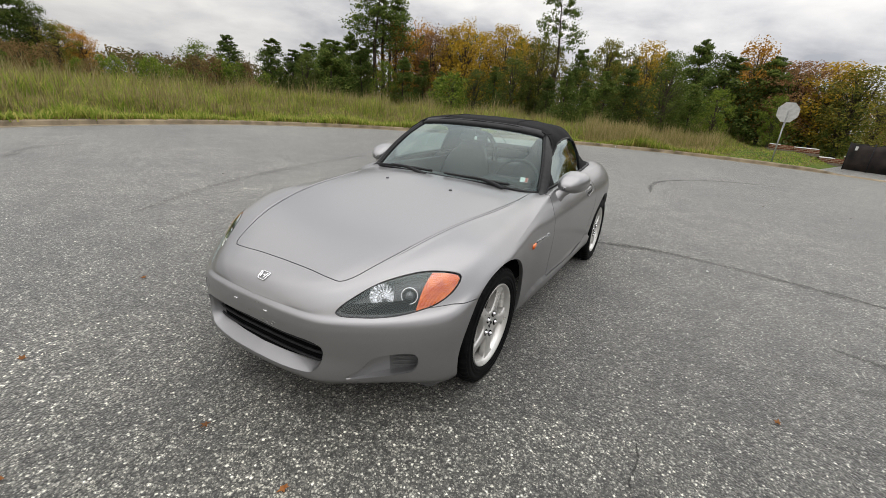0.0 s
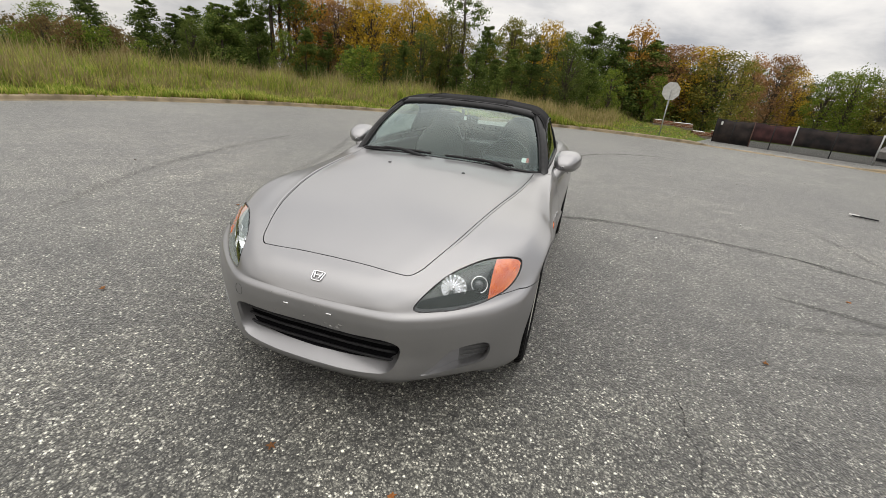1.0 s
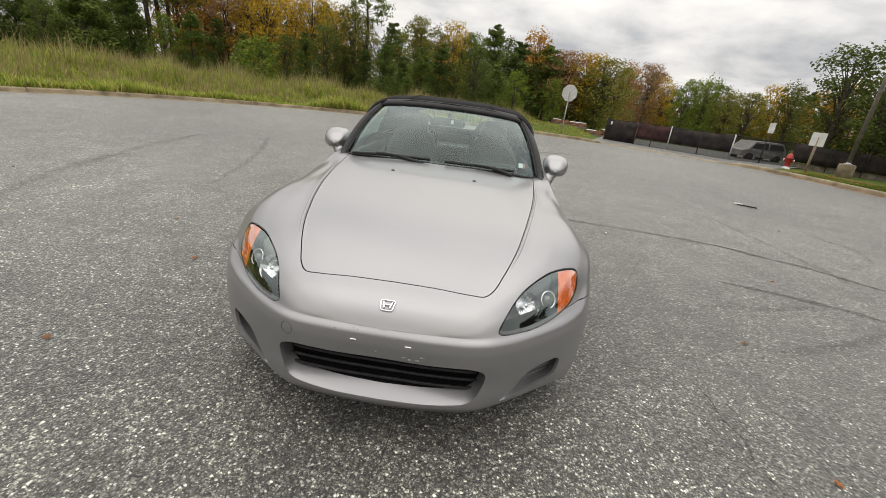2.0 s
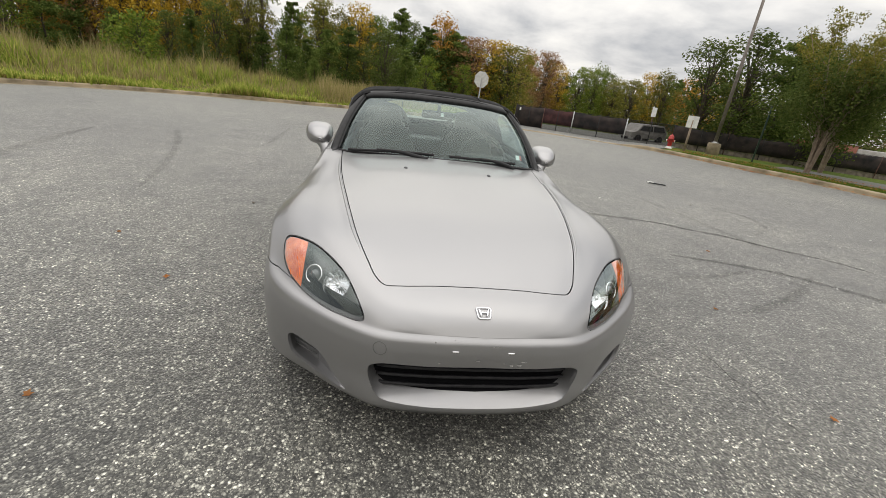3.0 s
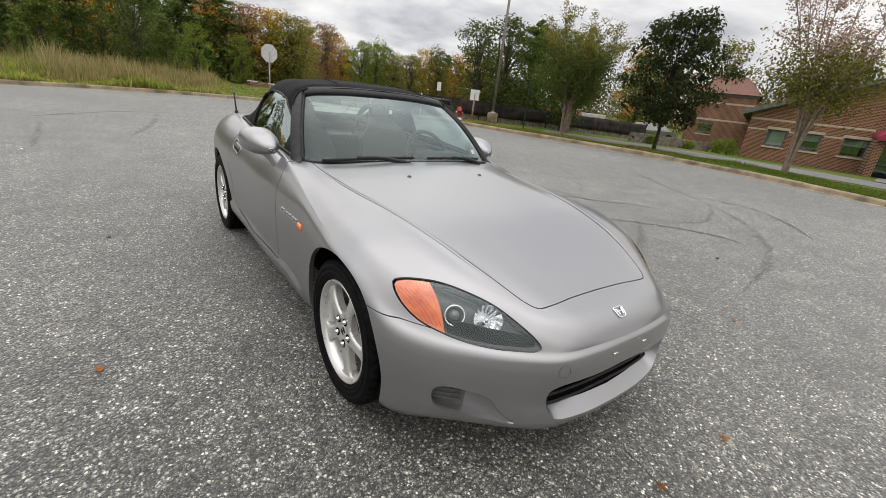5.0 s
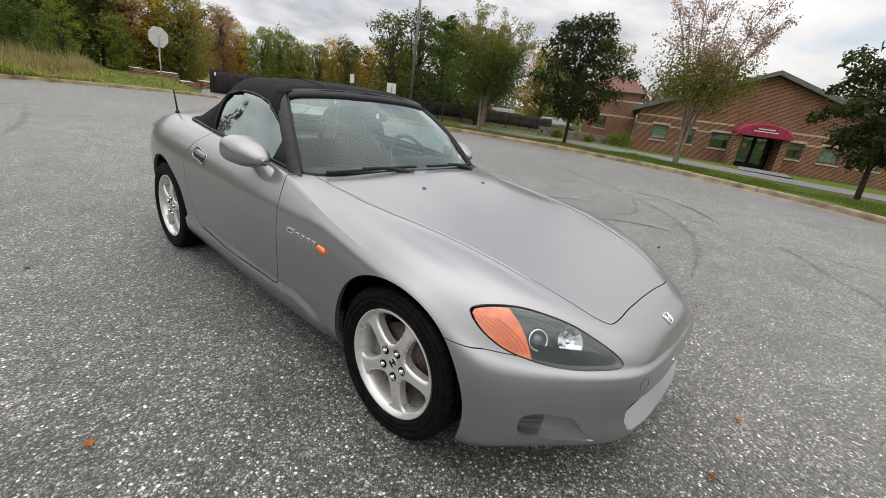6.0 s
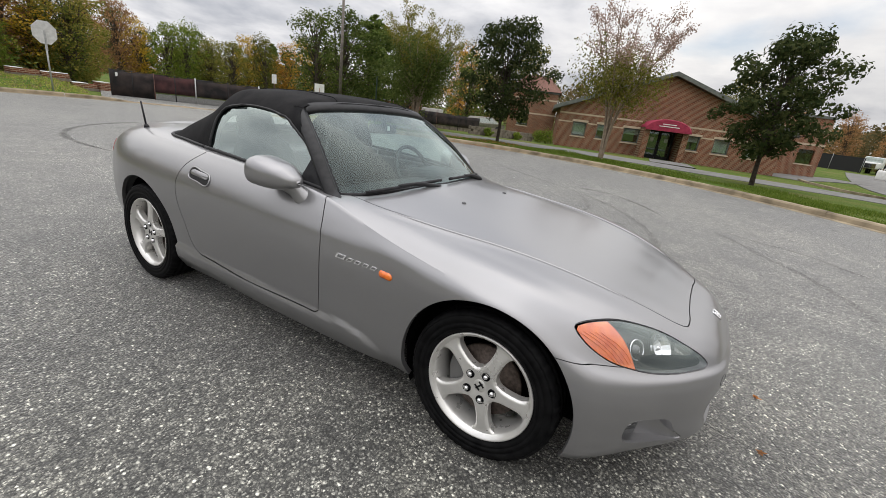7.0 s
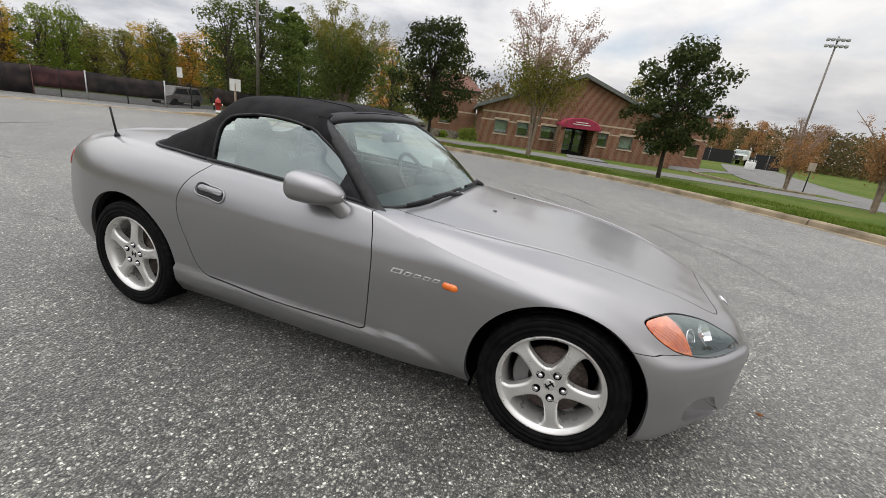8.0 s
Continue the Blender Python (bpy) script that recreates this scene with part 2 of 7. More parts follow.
def mesh(name, p, f, material, normals=None, smooth=True):
    me = bpy.data.meshes.new(name)
    me.from_pydata([tuple(map(float, q)) for q in p], [], f)
    me.validate()
    me.materials.append(material)
    me.polygons.foreach_set("use_smooth", [smooth] * len(me.polygons))
    if normals is not None and len(me.vertices) == len(normals):
        me.normals_split_custom_set_from_vertices([tuple(map(float, q)) for q in normals])
    return me


def part(name, me, parent=None, label="", at=None):
    """Links one mesh as a thing's part, or as a thing."""
    if isinstance(me, tuple):
        bm, material = me
        data = bpy.data.meshes.new(name)
        bmesh.ops.recalc_face_normals(bm, faces=bm.faces)
        bm.to_mesh(data)
        bm.free()
        data.materials.append(material)
        me = data
    ob = new(name, me)
    ob.parent = parent
    if at is not None:
        ob.matrix_basis = at
    if label:
        tagged(ob, label)
    return ob


def panel(name, sk, material, parent, thick=0.012, label=""):
    """A sheet with its edges turned in."""
    n0 = len(sk.p)
    count = {}
    for q in sk.f:
        for k, i in enumerate(q):
            j = q[(k + 1) % len(q)]
            count[(i, j)] = 1
    p, n, f = list(sk.p), list(sk.n), list(sk.f)
    rim = {}
    for (i, j) in count:
        if (j, i) not in count:
            if abs(sk.p[i][0]) < 1e-5 and abs(sk.p[j][0]) < 1e-5:
                continue
            t = sk.p[j] - sk.p[i]
            out = np.cross(t, sk.n[i])
            out = out / max(np.linalg.norm(out), 1e-9)
            quad = []
            for a, side in ((i, 0), (j, 0), (j, 1), (i, 1)):
                rim[(i, j, a, side)] = len(p)
                quad.append(len(p))
                p.append(sk.p[a] - sk.n[a] * thick * side), n.append(out)
            f.append(tuple(quad[::-1]))
    return part(name, mesh(name, p, f, material, n), parent, label)


def grid_faces(nu, nv, close=False):
    return [(i * nv + j, i * nv + j + 1, (i + 1) % nu * nv + j + 1, (i + 1) % nu * nv + j) for i in range(nu if close else nu - 1) for j in range(nv - 1)]


def lathe(profile, n=64, axis="x"):
    """A turned body: profile of (radius, place along the axis)."""
    p = []
    for k in range(n):
        a = 2 * math.pi * k / n
        for r, h in profile:
            p.append((h, r * math.cos(a), r * math.sin(a)) if axis == "x" else (r * math.cos(a), r * math.sin(a), h))
    return p, grid_faces(n, len(profile), True)


def tube(points, radius, n=8, ends=True):
    """A round bar along a curve; radius: one, or one for each point."""
    pts = [Vector(q) for q in points]
    rad = radius if hasattr(radius, "__len__") else [radius] * len(pts)
    p, f = [], []
    ref = None
    for i, c in enumerate(pts):
        t = (pts[min(i + 1, len(pts) - 1)] - pts[max(i - 1, 0)]).normalized()
        if ref is None:
            ref = t.orthogonal()
        ref = (ref - t * ref.dot(t)).normalized()
        b = t.cross(ref)
        for k in range(n):
            a = 2 * math.pi * k / n
            p.append(c + (ref * math.cos(a) + b * math.sin(a)) * rad[i])
    for i in range(len(pts) - 1):
        for k in range(n):
            f.append((i * n + k, i * n + (k + 1) % n, (i + 1) * n + (k + 1) % n, (i + 1) * n + k))
    if ends:
        f.append(tuple(range(n))[::-1])
        f.append(tuple((len(pts) - 1) * n + k for k in range(n)))
    return p, f


def block(x0, y0, z0, x1, y1, z1, bevel=0.0, seg=2):
    """A box with rounded edges, as points and faces."""
    bm = bmesh.new()
    bmesh.ops.create_cube(bm, size=1)
    for v in bm.verts:
        v.co = Vector(((x0 + x1) / 2 + v.co.x * (x1 - x0), (y0 + y1) / 2 + v.co.y * (y1 - y0), (z0 + z1) / 2 + v.co.z * (z1 - z0)))
    if bevel:
        bmesh.ops.bevel(bm, geom=list(bm.edges), offset=bevel, segments=seg, affect="EDGES", profile=0.5)
    bm.verts.index_update()
    p, f = [v.co.copy() for v in bm.verts], [tuple(v.index for v in q.verts) for q in bm.faces]
    bm.free()
    return p, f


def empty(name, m, label="", category="", group=""):
    ob = new(name)
    ob.matrix_basis = m
    return tagged(ob, label, category, group)

# ==== PLACE ====
# ---- materials of the place ----
def noise_mix(nt, vec, scale, detail=4.0, rough=0.55):
    n = nt.nodes.new("ShaderNodeTexNoise")
    n.inputs["Scale"].default_value, n.inputs["Detail"].default_value, n.inputs["Roughness"].default_value = scale, detail, rough
    nt.links.new(vec, n.inputs["Vector"])
    return n.outputs[0]


def ramp(nt, src, *stops):
    r = nt.nodes.new("ShaderNodeValToRGB")
    el = r.color_ramp.elements
    while len(el) < len(stops):
        el.new(0.5)
    for e0, (pos, c) in zip(el, stops):
        e0.position, e0.color = pos, (*c, 1)
    nt.links.new(src, r.inputs[0])
    return r.outputs[0]


def blend(nt, kind, fac, a, b):
    m = nt.nodes.new("ShaderNodeMixRGB")
    m.blend_type = kind
    for i, v in ((0, fac), (1, a), (2, b)):
        if isinstance(v, (int, float)):
            m.inputs[i].default_value = v
        elif isinstance(v, tuple):
            m.inputs[i].default_value = (*v, 1)
        else:
            nt.links.new(v, m.inputs[i])
    return m.outputs[0]


def asphalt_material():
    """Old asphalt: pale stones of about a centimetre set in dark binder, with wide worn patches."""
    m = mat("old_asphalt", (0.12, 0.12, 0.115), 0.6, Sheen_Weight=.36, Sheen_Roughness=.45)
    nt = m.node_tree
    b = nt.nodes["Principled BSDF"]
    tc = nt.nodes.new("ShaderNodeTexCoord").outputs["Object"]
    out = None
    cols, heights = [], []
    for scale, stops in ((84, ((0.0, (.026, .026, .026)), (.40, (.062, .061, .059)), (.68, (.13, .128, .122)), (.84, (.28, .275, .26)), (1.0, (.70, .69, .66)))),
                         (170, ((0.0, (.022, .022, .022)), (.5, (.078, .077, .074)), (.82, (.19, .186, .176)), (1.0, (.46, .45, .43))))):
        v = nt.nodes.new("ShaderNodeTexVoronoi")
        v.inputs["Scale"].default_value = scale
        nt.links.new(tc, v.inputs["Vector"])
        s = nt.nodes.new("ShaderNodeSeparateColor")
        nt.links.new(v.outputs["Color"], s.inputs[0])
        edge = ramp(nt, v.outputs["Distance"], (.28, (1, 1, 1)), (.62, (.32, .32, .32)))
        cols.append(blend(nt, "MULTIPLY", 1.0, ramp(nt, s.outputs[0], *stops), edge))
        heights.append(v.outputs["Distance"])
    pick = ramp(nt, noise_mix(nt, tc, 55, 2), (.44, (0, 0, 0)), (.56, (1, 1, 1)))
    base = blend(nt, "MIX", pick, cols[0], cols[1])
    wide = ramp(nt, noise_mix(nt, tc, .22, 6), (.34, (.74, .74, .75)), (.5, (.98, .98, .97)), (.66, (1.25, 1.24, 1.20)))
    base = blend(nt, "MULTIPLY", 1.0, base, wide)
    mid_ = ramp(nt, noise_mix(nt, tc, 2.3, 5), (.32, (.70, .70, .71)), (.68, (1.24, 1.23, 1.21)))
    base = blend(nt, "MULTIPLY", 1.0, base, mid_)
    clump = ramp(nt, noise_mix(nt, tc, 17, 6, .75), (.36, (.66, .66, .66)), (.5, (.97, .97, .97)), (.66, (1.42, 1.41, 1.38)))
    base = blend(nt, "MULTIPLY", 1.0, base, clump)
    base = blend(nt, "MULTIPLY", 1.0, base, (1.41, 1.43, 1.35))
    nt.links.new(base, b.inputs["Base Color"])
    bp = nt.nodes.new("ShaderNodeBump")
    bp.inputs["Strength"].default_value, bp.inputs["Distance"].default_value = .8, .006
    bp.invert = True
    nt.links.new(heights[0], bp.inputs["Height"])
    nt.links.new(bp.outputs[0], b.inputs["Normal"])
    return m


def leaf_material(name, c0, c1, c2):
    """Leaves: three tones, picked leaf by leaf, with a shift from tree to tree; some light passes through."""
    m = mat(name, c1, 0.75, Specular_IOR_Level=.12)
    nt = m.node_tree
    b = nt.nodes["Principled BSDF"]
    g = nt.nodes.new("ShaderNodeNewGeometry")
    o = nt.nodes.new("ShaderNodeObjectInfo")
    c = ramp(nt, g.outputs["Random Per Island"], (0.0, c0), (.5, c1), (1.0, c2))
    shift = ramp(nt, o.outputs["Random"], (0.0, (.88, .88, .88)), (1.0, (1.42, 1.36, 1.26)))
    c = blend(nt, "MULTIPLY", 1.0, c, shift)
    nt.links.new(c, b.inputs["Base Color"])
    t = nt.nodes.new("ShaderNodeBsdfTranslucent")
    nt.links.new(c, t.inputs[0])
    mx = nt.nodes.new("ShaderNodeMixShader")
    mx.inputs[0].default_value = .46
    nt.links.new(b.outputs[0], mx.inputs[1])
    nt.links.new(t.outputs[0], mx.inputs[2])
    nt.links.new(mx.outputs[0], nt.nodes["Material Output"].inputs[0])
    return m


def brick_material():
    m = mat("red_brick", (.28, .11, .075), .9, Specular_IOR_Level=.15)
    nt = m.node_tree
    b = nt.nodes["Principled BSDF"]
    tc = nt.nodes.new("ShaderNodeTexCoord").outputs["Object"]
    br = nt.nodes.new("ShaderNodeTexBrick")
    for k, v in (("Color1", (.225, .074, .040, 1)), ("Color2", (.125, .044, .027, 1)), ("Mortar", (.36, .28, .20, 1))):
        br.inputs[k].default_value = v
    br.inputs["Scale"].default_value, br.inputs["Mortar Size"].default_value = 1.0, .012
    br.inputs["Brick Width"].default_value, br.inputs["Row Height"].default_value = .21, .075
    mp = nt.nodes.new("ShaderNodeMapping")
    mp.inputs["Rotation"].default_value = (radians(90), 0, 0)
    nt.links.new(tc, mp.inputs["Vector"])
    nt.links.new(mp.outputs[0], br.inputs["Vector"])
    wide = ramp(nt, noise_mix(nt, tc, .8, 5), (.3, (.8, .8, .8)), (.7, (1.15, 1.12, 1.1)))
    nt.links.new(blend(nt, "MULTIPLY", 1.0, br.outputs[0], wide), b.inputs["Base Color"])
    bp = nt.nodes.new("ShaderNodeBump")
    bp.inputs["Strength"].default_value, bp.inputs["Distance"].default_value = .4, .008
    bp.invert = True
    nt.links.new(br.outputs["Fac"], bp.inputs["Height"])
    nt.links.new(bp.outputs[0], b.inputs["Normal"])
    return m


def ground_material():
    """Soil under grass: green and straw in patches."""
    m = mat("grass_ground", (.08, .10, .03), .95, Specular_IOR_Level=.1)
    nt = m.node_tree
    b = nt.nodes["Principled BSDF"]
    tc = nt.nodes.new("ShaderNodeTexCoord").outputs["Object"]
    a = ramp(nt, noise_mix(nt, tc, .35, 6), (.34, (.068, .115, .018)), (.52, (.10, .14, .028)), (.70, (.15, .145, .05)))
    f = ramp(nt, noise_mix(nt, tc, 14, 5, .7), (.3, (.55, .55, .55)), (.7, (1.3, 1.3, 1.25)))
    nt.links.new(blend(nt, "MULTIPLY", 1.0, a, f), b.inputs["Base Color"])
    bp = nt.nodes.new("ShaderNodeBump")
    bp.inputs["Strength"].default_value, bp.inputs["Distance"].default_value = .8, .05
    nt.links.new(noise_mix(nt, tc, 30, 4), bp.inputs["Height"])
    nt.links.new(bp.outputs[0], b.inputs["Normal"])
    return m


def mark_material(name="rubber_mark", strength=.8):
    """Tyre rubber rubbed into asphalt: dark film that thins to its edges, broken up by the stones."""
    m = mat(name, (.02, .02, .02), .8)
    nt = m.node_tree
    tc = nt.nodes.new("ShaderNodeTexCoord")
    tr = nt.nodes.new("ShaderNodeBsdfTransparent")
    mx = nt.nodes.new("ShaderNodeMixShader")
    n = ramp(nt, noise_mix(nt, tc.outputs["Object"], 60, 4, .7), (.36, (.18, .18, .18)), (.60, (.8, .8, .8)))
    n2 = ramp(nt, noise_mix(nt, tc.outputs["Object"], 1.1, 3), (.35, (.5, .5, .5)), (.6, (1, 1, 1)))
    at = nt.nodes.new("ShaderNodeAttribute")
    at.attribute_name = "across"
    sq = nt.nodes.new("ShaderNodeMath")
    sq.operation = "MULTIPLY"
    nt.links.new(at.outputs["Fac"], sq.inputs[0])
    nt.links.new(at.outputs["Fac"], sq.inputs[1])
    fade = nt.nodes.new("ShaderNodeMath")
    fade.operation, fade.inputs[1].default_value, fade.inputs[2].default_value = "MULTIPLY_ADD", -strength, strength
    nt.links.new(sq.outputs[0], fade.inputs[0])
    both_n = blend(nt, "MULTIPLY", 1.0, n, n2)
    nt.links.new(blend(nt, "MULTIPLY", 1.0, both_n, fade.outputs[0]), mx.inputs[0])
    nt.links.new(tr.outputs[0], mx.inputs[1])
    nt.links.new(nt.nodes["Principled BSDF"].outputs[0], mx.inputs[2])
    nt.links.new(mx.outputs[0], nt.nodes["Material Output"].inputs[0])
    return m


ASPHALT, GROUND, BRICK = asphalt_material(), ground_material(), brick_material()
MARK, FAINT, CRACK = mark_material(), mark_material("faint_rubber_mark", .36), mark_material("crack", 1.0)
CONCRETE = vary(mat("old_concrete", (.35, .32, .26), .9), (.12, .095, .06), (.37, .30, .20), 2.2, 8.0, .3, .7, bump=.4, bump_scale=40, dist=.01, mid=(.26, .21, .14))
PATHWAY = vary(mat("path_concrete", (.3, .3, .29), .9), (.115, .113, .107), (.175, .172, .163), 1.5, 8.0, .3, .7, bump=.3, bump_scale=60, dist=.005)
BARK = vary(mat("bark", (.10, .08, .06), .95, Specular_IOR_Level=.15), (.045, .036, .027), (.12, .10, .08), 9, 5.0, .3, .7, bump=.8, bump_scale=22, dist=.02)
DARKBARK = vary(mat("dark_bark", (.05, .042, .035), .95, Specular_IOR_Level=.15), (.030, .024, .020), (.075, .062, .050), 9, 5.0, .3, .7, bump=.8, bump_scale=22, dist=.02)
PALEBARK = vary(mat("smooth_bark", (.26, .20, .15), .8), (.19, .14, .10), (.34, .27, .21), 6, 5.0, .3, .7, bump=.3, bump_scale=15, dist=.01)
STEEL = vary(mat("galvanised_steel", (.42, .43, .43), .5, .6), (.36, .37, .37), (.5, .5, .5), 20, rough=(.4, .6))
SIGNBACK = vary(mat("bare_sign_sheet", (.60, .60, .58), .5, .2), (.52, .52, .50), (.66, .66, .64), 8, rough=(.4, .6))
WHITE = vary(mat("white_sheet", (.75, .75, .73), .5), (.68, .68, .66), (.8, .8, .78), 5)
REDPAINT = vary(mat("red_paint", (.42, .03, .03), .45), (.34, .02, .025), (.5, .05, .04), 12, rough=(.35, .55))
SCREEN = vary(mat("fence_screen", (.018, .018, .02), .9), (.010, .009, .010), (.048, .034, .031), 2.2, 7.0, bump=.4, bump_scale=30)
MAROON = vary(mat("maroon_screen", (.04, .014, .016), .9), (.020, .008, .010), (.075, .028, .028), 2.0, 6.0, bump=.4, bump_scale=30)
NET = mat("screen_net", (.012, .012, .013), .9)
net_t = NET.node_tree.nodes.new("ShaderNodeBsdfTransparent")
net_m = NET.node_tree.nodes.new("ShaderNodeMixShader")
net_m.inputs[0].default_value = .33
NET.node_tree.links.new(NET.node_tree.nodes["Principled BSDF"].outputs[0], net_m.inputs[1])
NET.node_tree.links.new(net_t.outputs[0], net_m.inputs[2])
NET.node_tree.links.new(net_m.outputs[0], NET.node_tree.nodes["Material Output"].inputs[0])
BOARD = vary(mat("weathered_board", (.20, .17, .14), .9), (.13, .11, .09), (.26, .22, .18), 5, bump=.4, bump_scale=50)
STONEBAND = vary(mat("stone_band", (.52, .42, .30), .85), (.44, .35, .25), (.56, .46, .34), 4)
ROOFTRIM = vary(mat("fascia_paint", (.13, .14, .13), .6), (.10, .11, .10), (.16, .17, .155), 4)
SHINGLE = vary(mat("roof_shingle", (.12, .11, .10), .9), (.08, .075, .07), (.16, .145, .13), 9, bump=.5, bump_scale=30, dist=.02)
REDSHINGLE = vary(mat("red_roof_shingle", (.15, .07, .05), .9), (.11, .05, .035), (.19, .09, .065), 7, bump=.5, bump_scale=26, dist=.02)
CANVAS = vary(mat("awning_canvas", (.30, .02, .055), .75), (.24, .015, .045), (.36, .03, .07), 6)
WINDOW = glass("window_glass", (.74, .78, .77), 0.0, 2.1)
RUSTPOST = vary(mat("rusty_post", (.12, .06, .045), .8), (.07, .035, .03), (.18, .09, .07), 14)
POLE = vary(mat("weathered_pole", (.20, .17, .15), .6, .3), (.15, .13, .115), (.25, .22, .20), 9, rough=(.5, .7))
CARTAN = vary(mat("tan_sign_sheet", (.42, .34, .27), .6), (.36, .29, .23), (.47, .39, .31), 5)
GREENPAINT = mat("dark_green_paint", (.02, .045, .03), .5)
TARP = mat("black_tarp", (.012, .012, .014), .7)

# ---- ground, lot and kerb ----
CX, CY, LOT = .26, 5.56, 13.15


def bearing(x, y):
    """Degrees clockwise from straight ahead, seen from the middle of the lot."""
    return math.degrees(math.atan2(x - CX, y - CY))


def ease(t):
    t = min(1.0, max(0.0, t))
    return t * t * (3 - 2 * t)


def kerb_radius(a):
    """Radius of the kerb by bearing: the lot bulges towards the fence gate."""
    return LOT + 1.25 * ease((a + 22) / 30) * (1 - ease((a - 46) / 20))


def land(x, y):
    """Height of the land outside the kerb: a low bank to one side, a fall towards the building."""
    r, a = math.hypot(x - CX, y - CY), bearing(x, y)
    e = max(0.0, r - kerb_radius(a) - .2)
    right = ease((a - 15) / 5) if a > -20 else ease((-130 - a) / 30)
    bank = .11 + .27 * ease(e / 5) + min(.9, .008 * max(0, e - 5))
    fall = .11 - min(.55, .027 * e)
    gate = ease((a - 19) / 2) * (1 - ease((a - 47) / 3)) * (1 - ease((e - 5.5) / 2))
    return (bank * (1 - right) + fall * right) * (1 - gate) - .03 * gate + .05 * noise.noise((x * .12, y * .12, 3.0)) * min(1, e / 3) * (1 - gate)


def edge_drop(a):
    """Kerb height by bearing: lowered where the lot runs out to the fence gate."""
    return .13 - .105 * ease((a - 20) / 5) * (1 - ease((a - 42) / 5))


NA = 240
rings = [.19, .5, 1, 2, 3.5, 5.5, 8, 11, 30, 36, 44, 55, 70, 90, 130, 200, 350, 700, 1600]
p = []
for k in range(NA):
    a = 2 * math.pi * k / NA
    for i, r in enumerate(rings):
        r += kerb_radius((math.degrees(a) + 180) % 360 - 180) if i < 8 else 0
        x, y = CX + r * math.sin(a), CY + r * math.cos(a)
        z = land(x, y)
        if i == 0:
            z = min(z, edge_drop(bearing(x, y)) - .012)
        p.append((x, y, z))
ground = part("ground", mesh("ground", p, [q[::-1] for q in grid_faces(NA, len(rings), True)], GROUND))
tagged(ground, "rough grass land with green and straw patches", kind="structure")

p, f = [(CX, CY, 0)], []
rr = [3, 6, 9, 12, .06]
for k in range(NA):
    a = 2 * math.pi * k / NA
    for r in rr:
        r += kerb_radius((math.degrees(a) + 180) % 360 - 180) if r < 1 else 0
        p.append((CX + r * math.sin(a), CY + r * math.cos(a), 0))
for k in range(NA):
    j = (k + 1) % NA
    f.append((0, 1 + j * 5, 1 + k * 5))
    for i in range(4):
        f.append((1 + k * 5 + i, 1 + j * 5 + i, 1 + j * 5 + i + 1, 1 + k * 5 + i + 1))
lot = part("road", mesh("road", p, f, ASPHALT, None, False))
tagged(lot, "worn grey asphalt turning circle with pale stones", kind="structure")

p = []
for k in range(31):
    a = radians(20.5 + 27 * k / 30)
    for r in (-.05, 1.5, 3.2, 4.6, 7.0, 10.0):
        r += kerb_radius(math.degrees(a))
        p.append((CX + r * math.sin(a), CY + r * math.cos(a), .003))
apron = part("apron", mesh("apron", p, [q[::-1] for q in grid_faces(31, 6)], ASPHALT, None, False))
tagged(apron, "asphalt apron running under the fence into the yard", kind="structure")

kerb = new("kerb")
tagged(kerb, "weathered tan concrete kerb round the lot", kind="structure")
NK = 44
for k in range(NK):
    p = []
    for s in range(9):
        a = 2 * math.pi * (k + .004 + s / 8 * .992) / NK
        deg = (math.degrees(a) + 180) % 360 - 180
        h = edge_drop(deg) + .006 * math.sin(k * 2.7)
        d, ed = .010 * math.sin(k * 1.9), kerb_radius(deg)
        for r, z in ((ed - .25 + d, .004), (ed + d, .008), (ed + .02 + d, h * .75), (ed + .05 + d, h), (ed + .19 + d, h + .004), (ed + .20 + d, -.1)):
            p.append((CX + r * math.sin(a), CY + r * math.cos(a), z))
    part("kerb_stone", mesh("kerb_stone", p, [q[::-1] for q in grid_faces(9, 6)], CONCRETE, None, False), kerb)


def ribbon(name, pts, width, material, lift=.004, label="", taper=True):
    """A flat strip lying on the lot."""
    c = along([(x, y, 0) for x, y in pts], 40)
    t = np.gradient(c[:, :2], axis=0)
    t /= np.linalg.norm(t, axis=1)[:, None]
    rnd = random.Random(len(name) + int(c[0][0] * 100))
    p = []
    for i in range(40):
        w = width * (min(1, i / 6, (39 - i) / 6) * .8 + .2 if taper else 1) * rnd.uniform(.55, 1.2) / 2
        p += [(c[i, 0] - t[i, 1] * w, c[i, 1] + t[i, 0] * w, lift), (c[i, 0] + t[i, 1] * w, c[i, 1] - t[i, 0] * w, lift)]
    me = mesh(name, p, grid_faces(40, 2), material)
    me.attributes.new("across", "FLOAT", "POINT").data.foreach_set("value", [-1.0, 1.0] * 40)
    ob = part(name, me)
    ob.visible_shadow = False
    return tagged(ob, label, kind="structure")


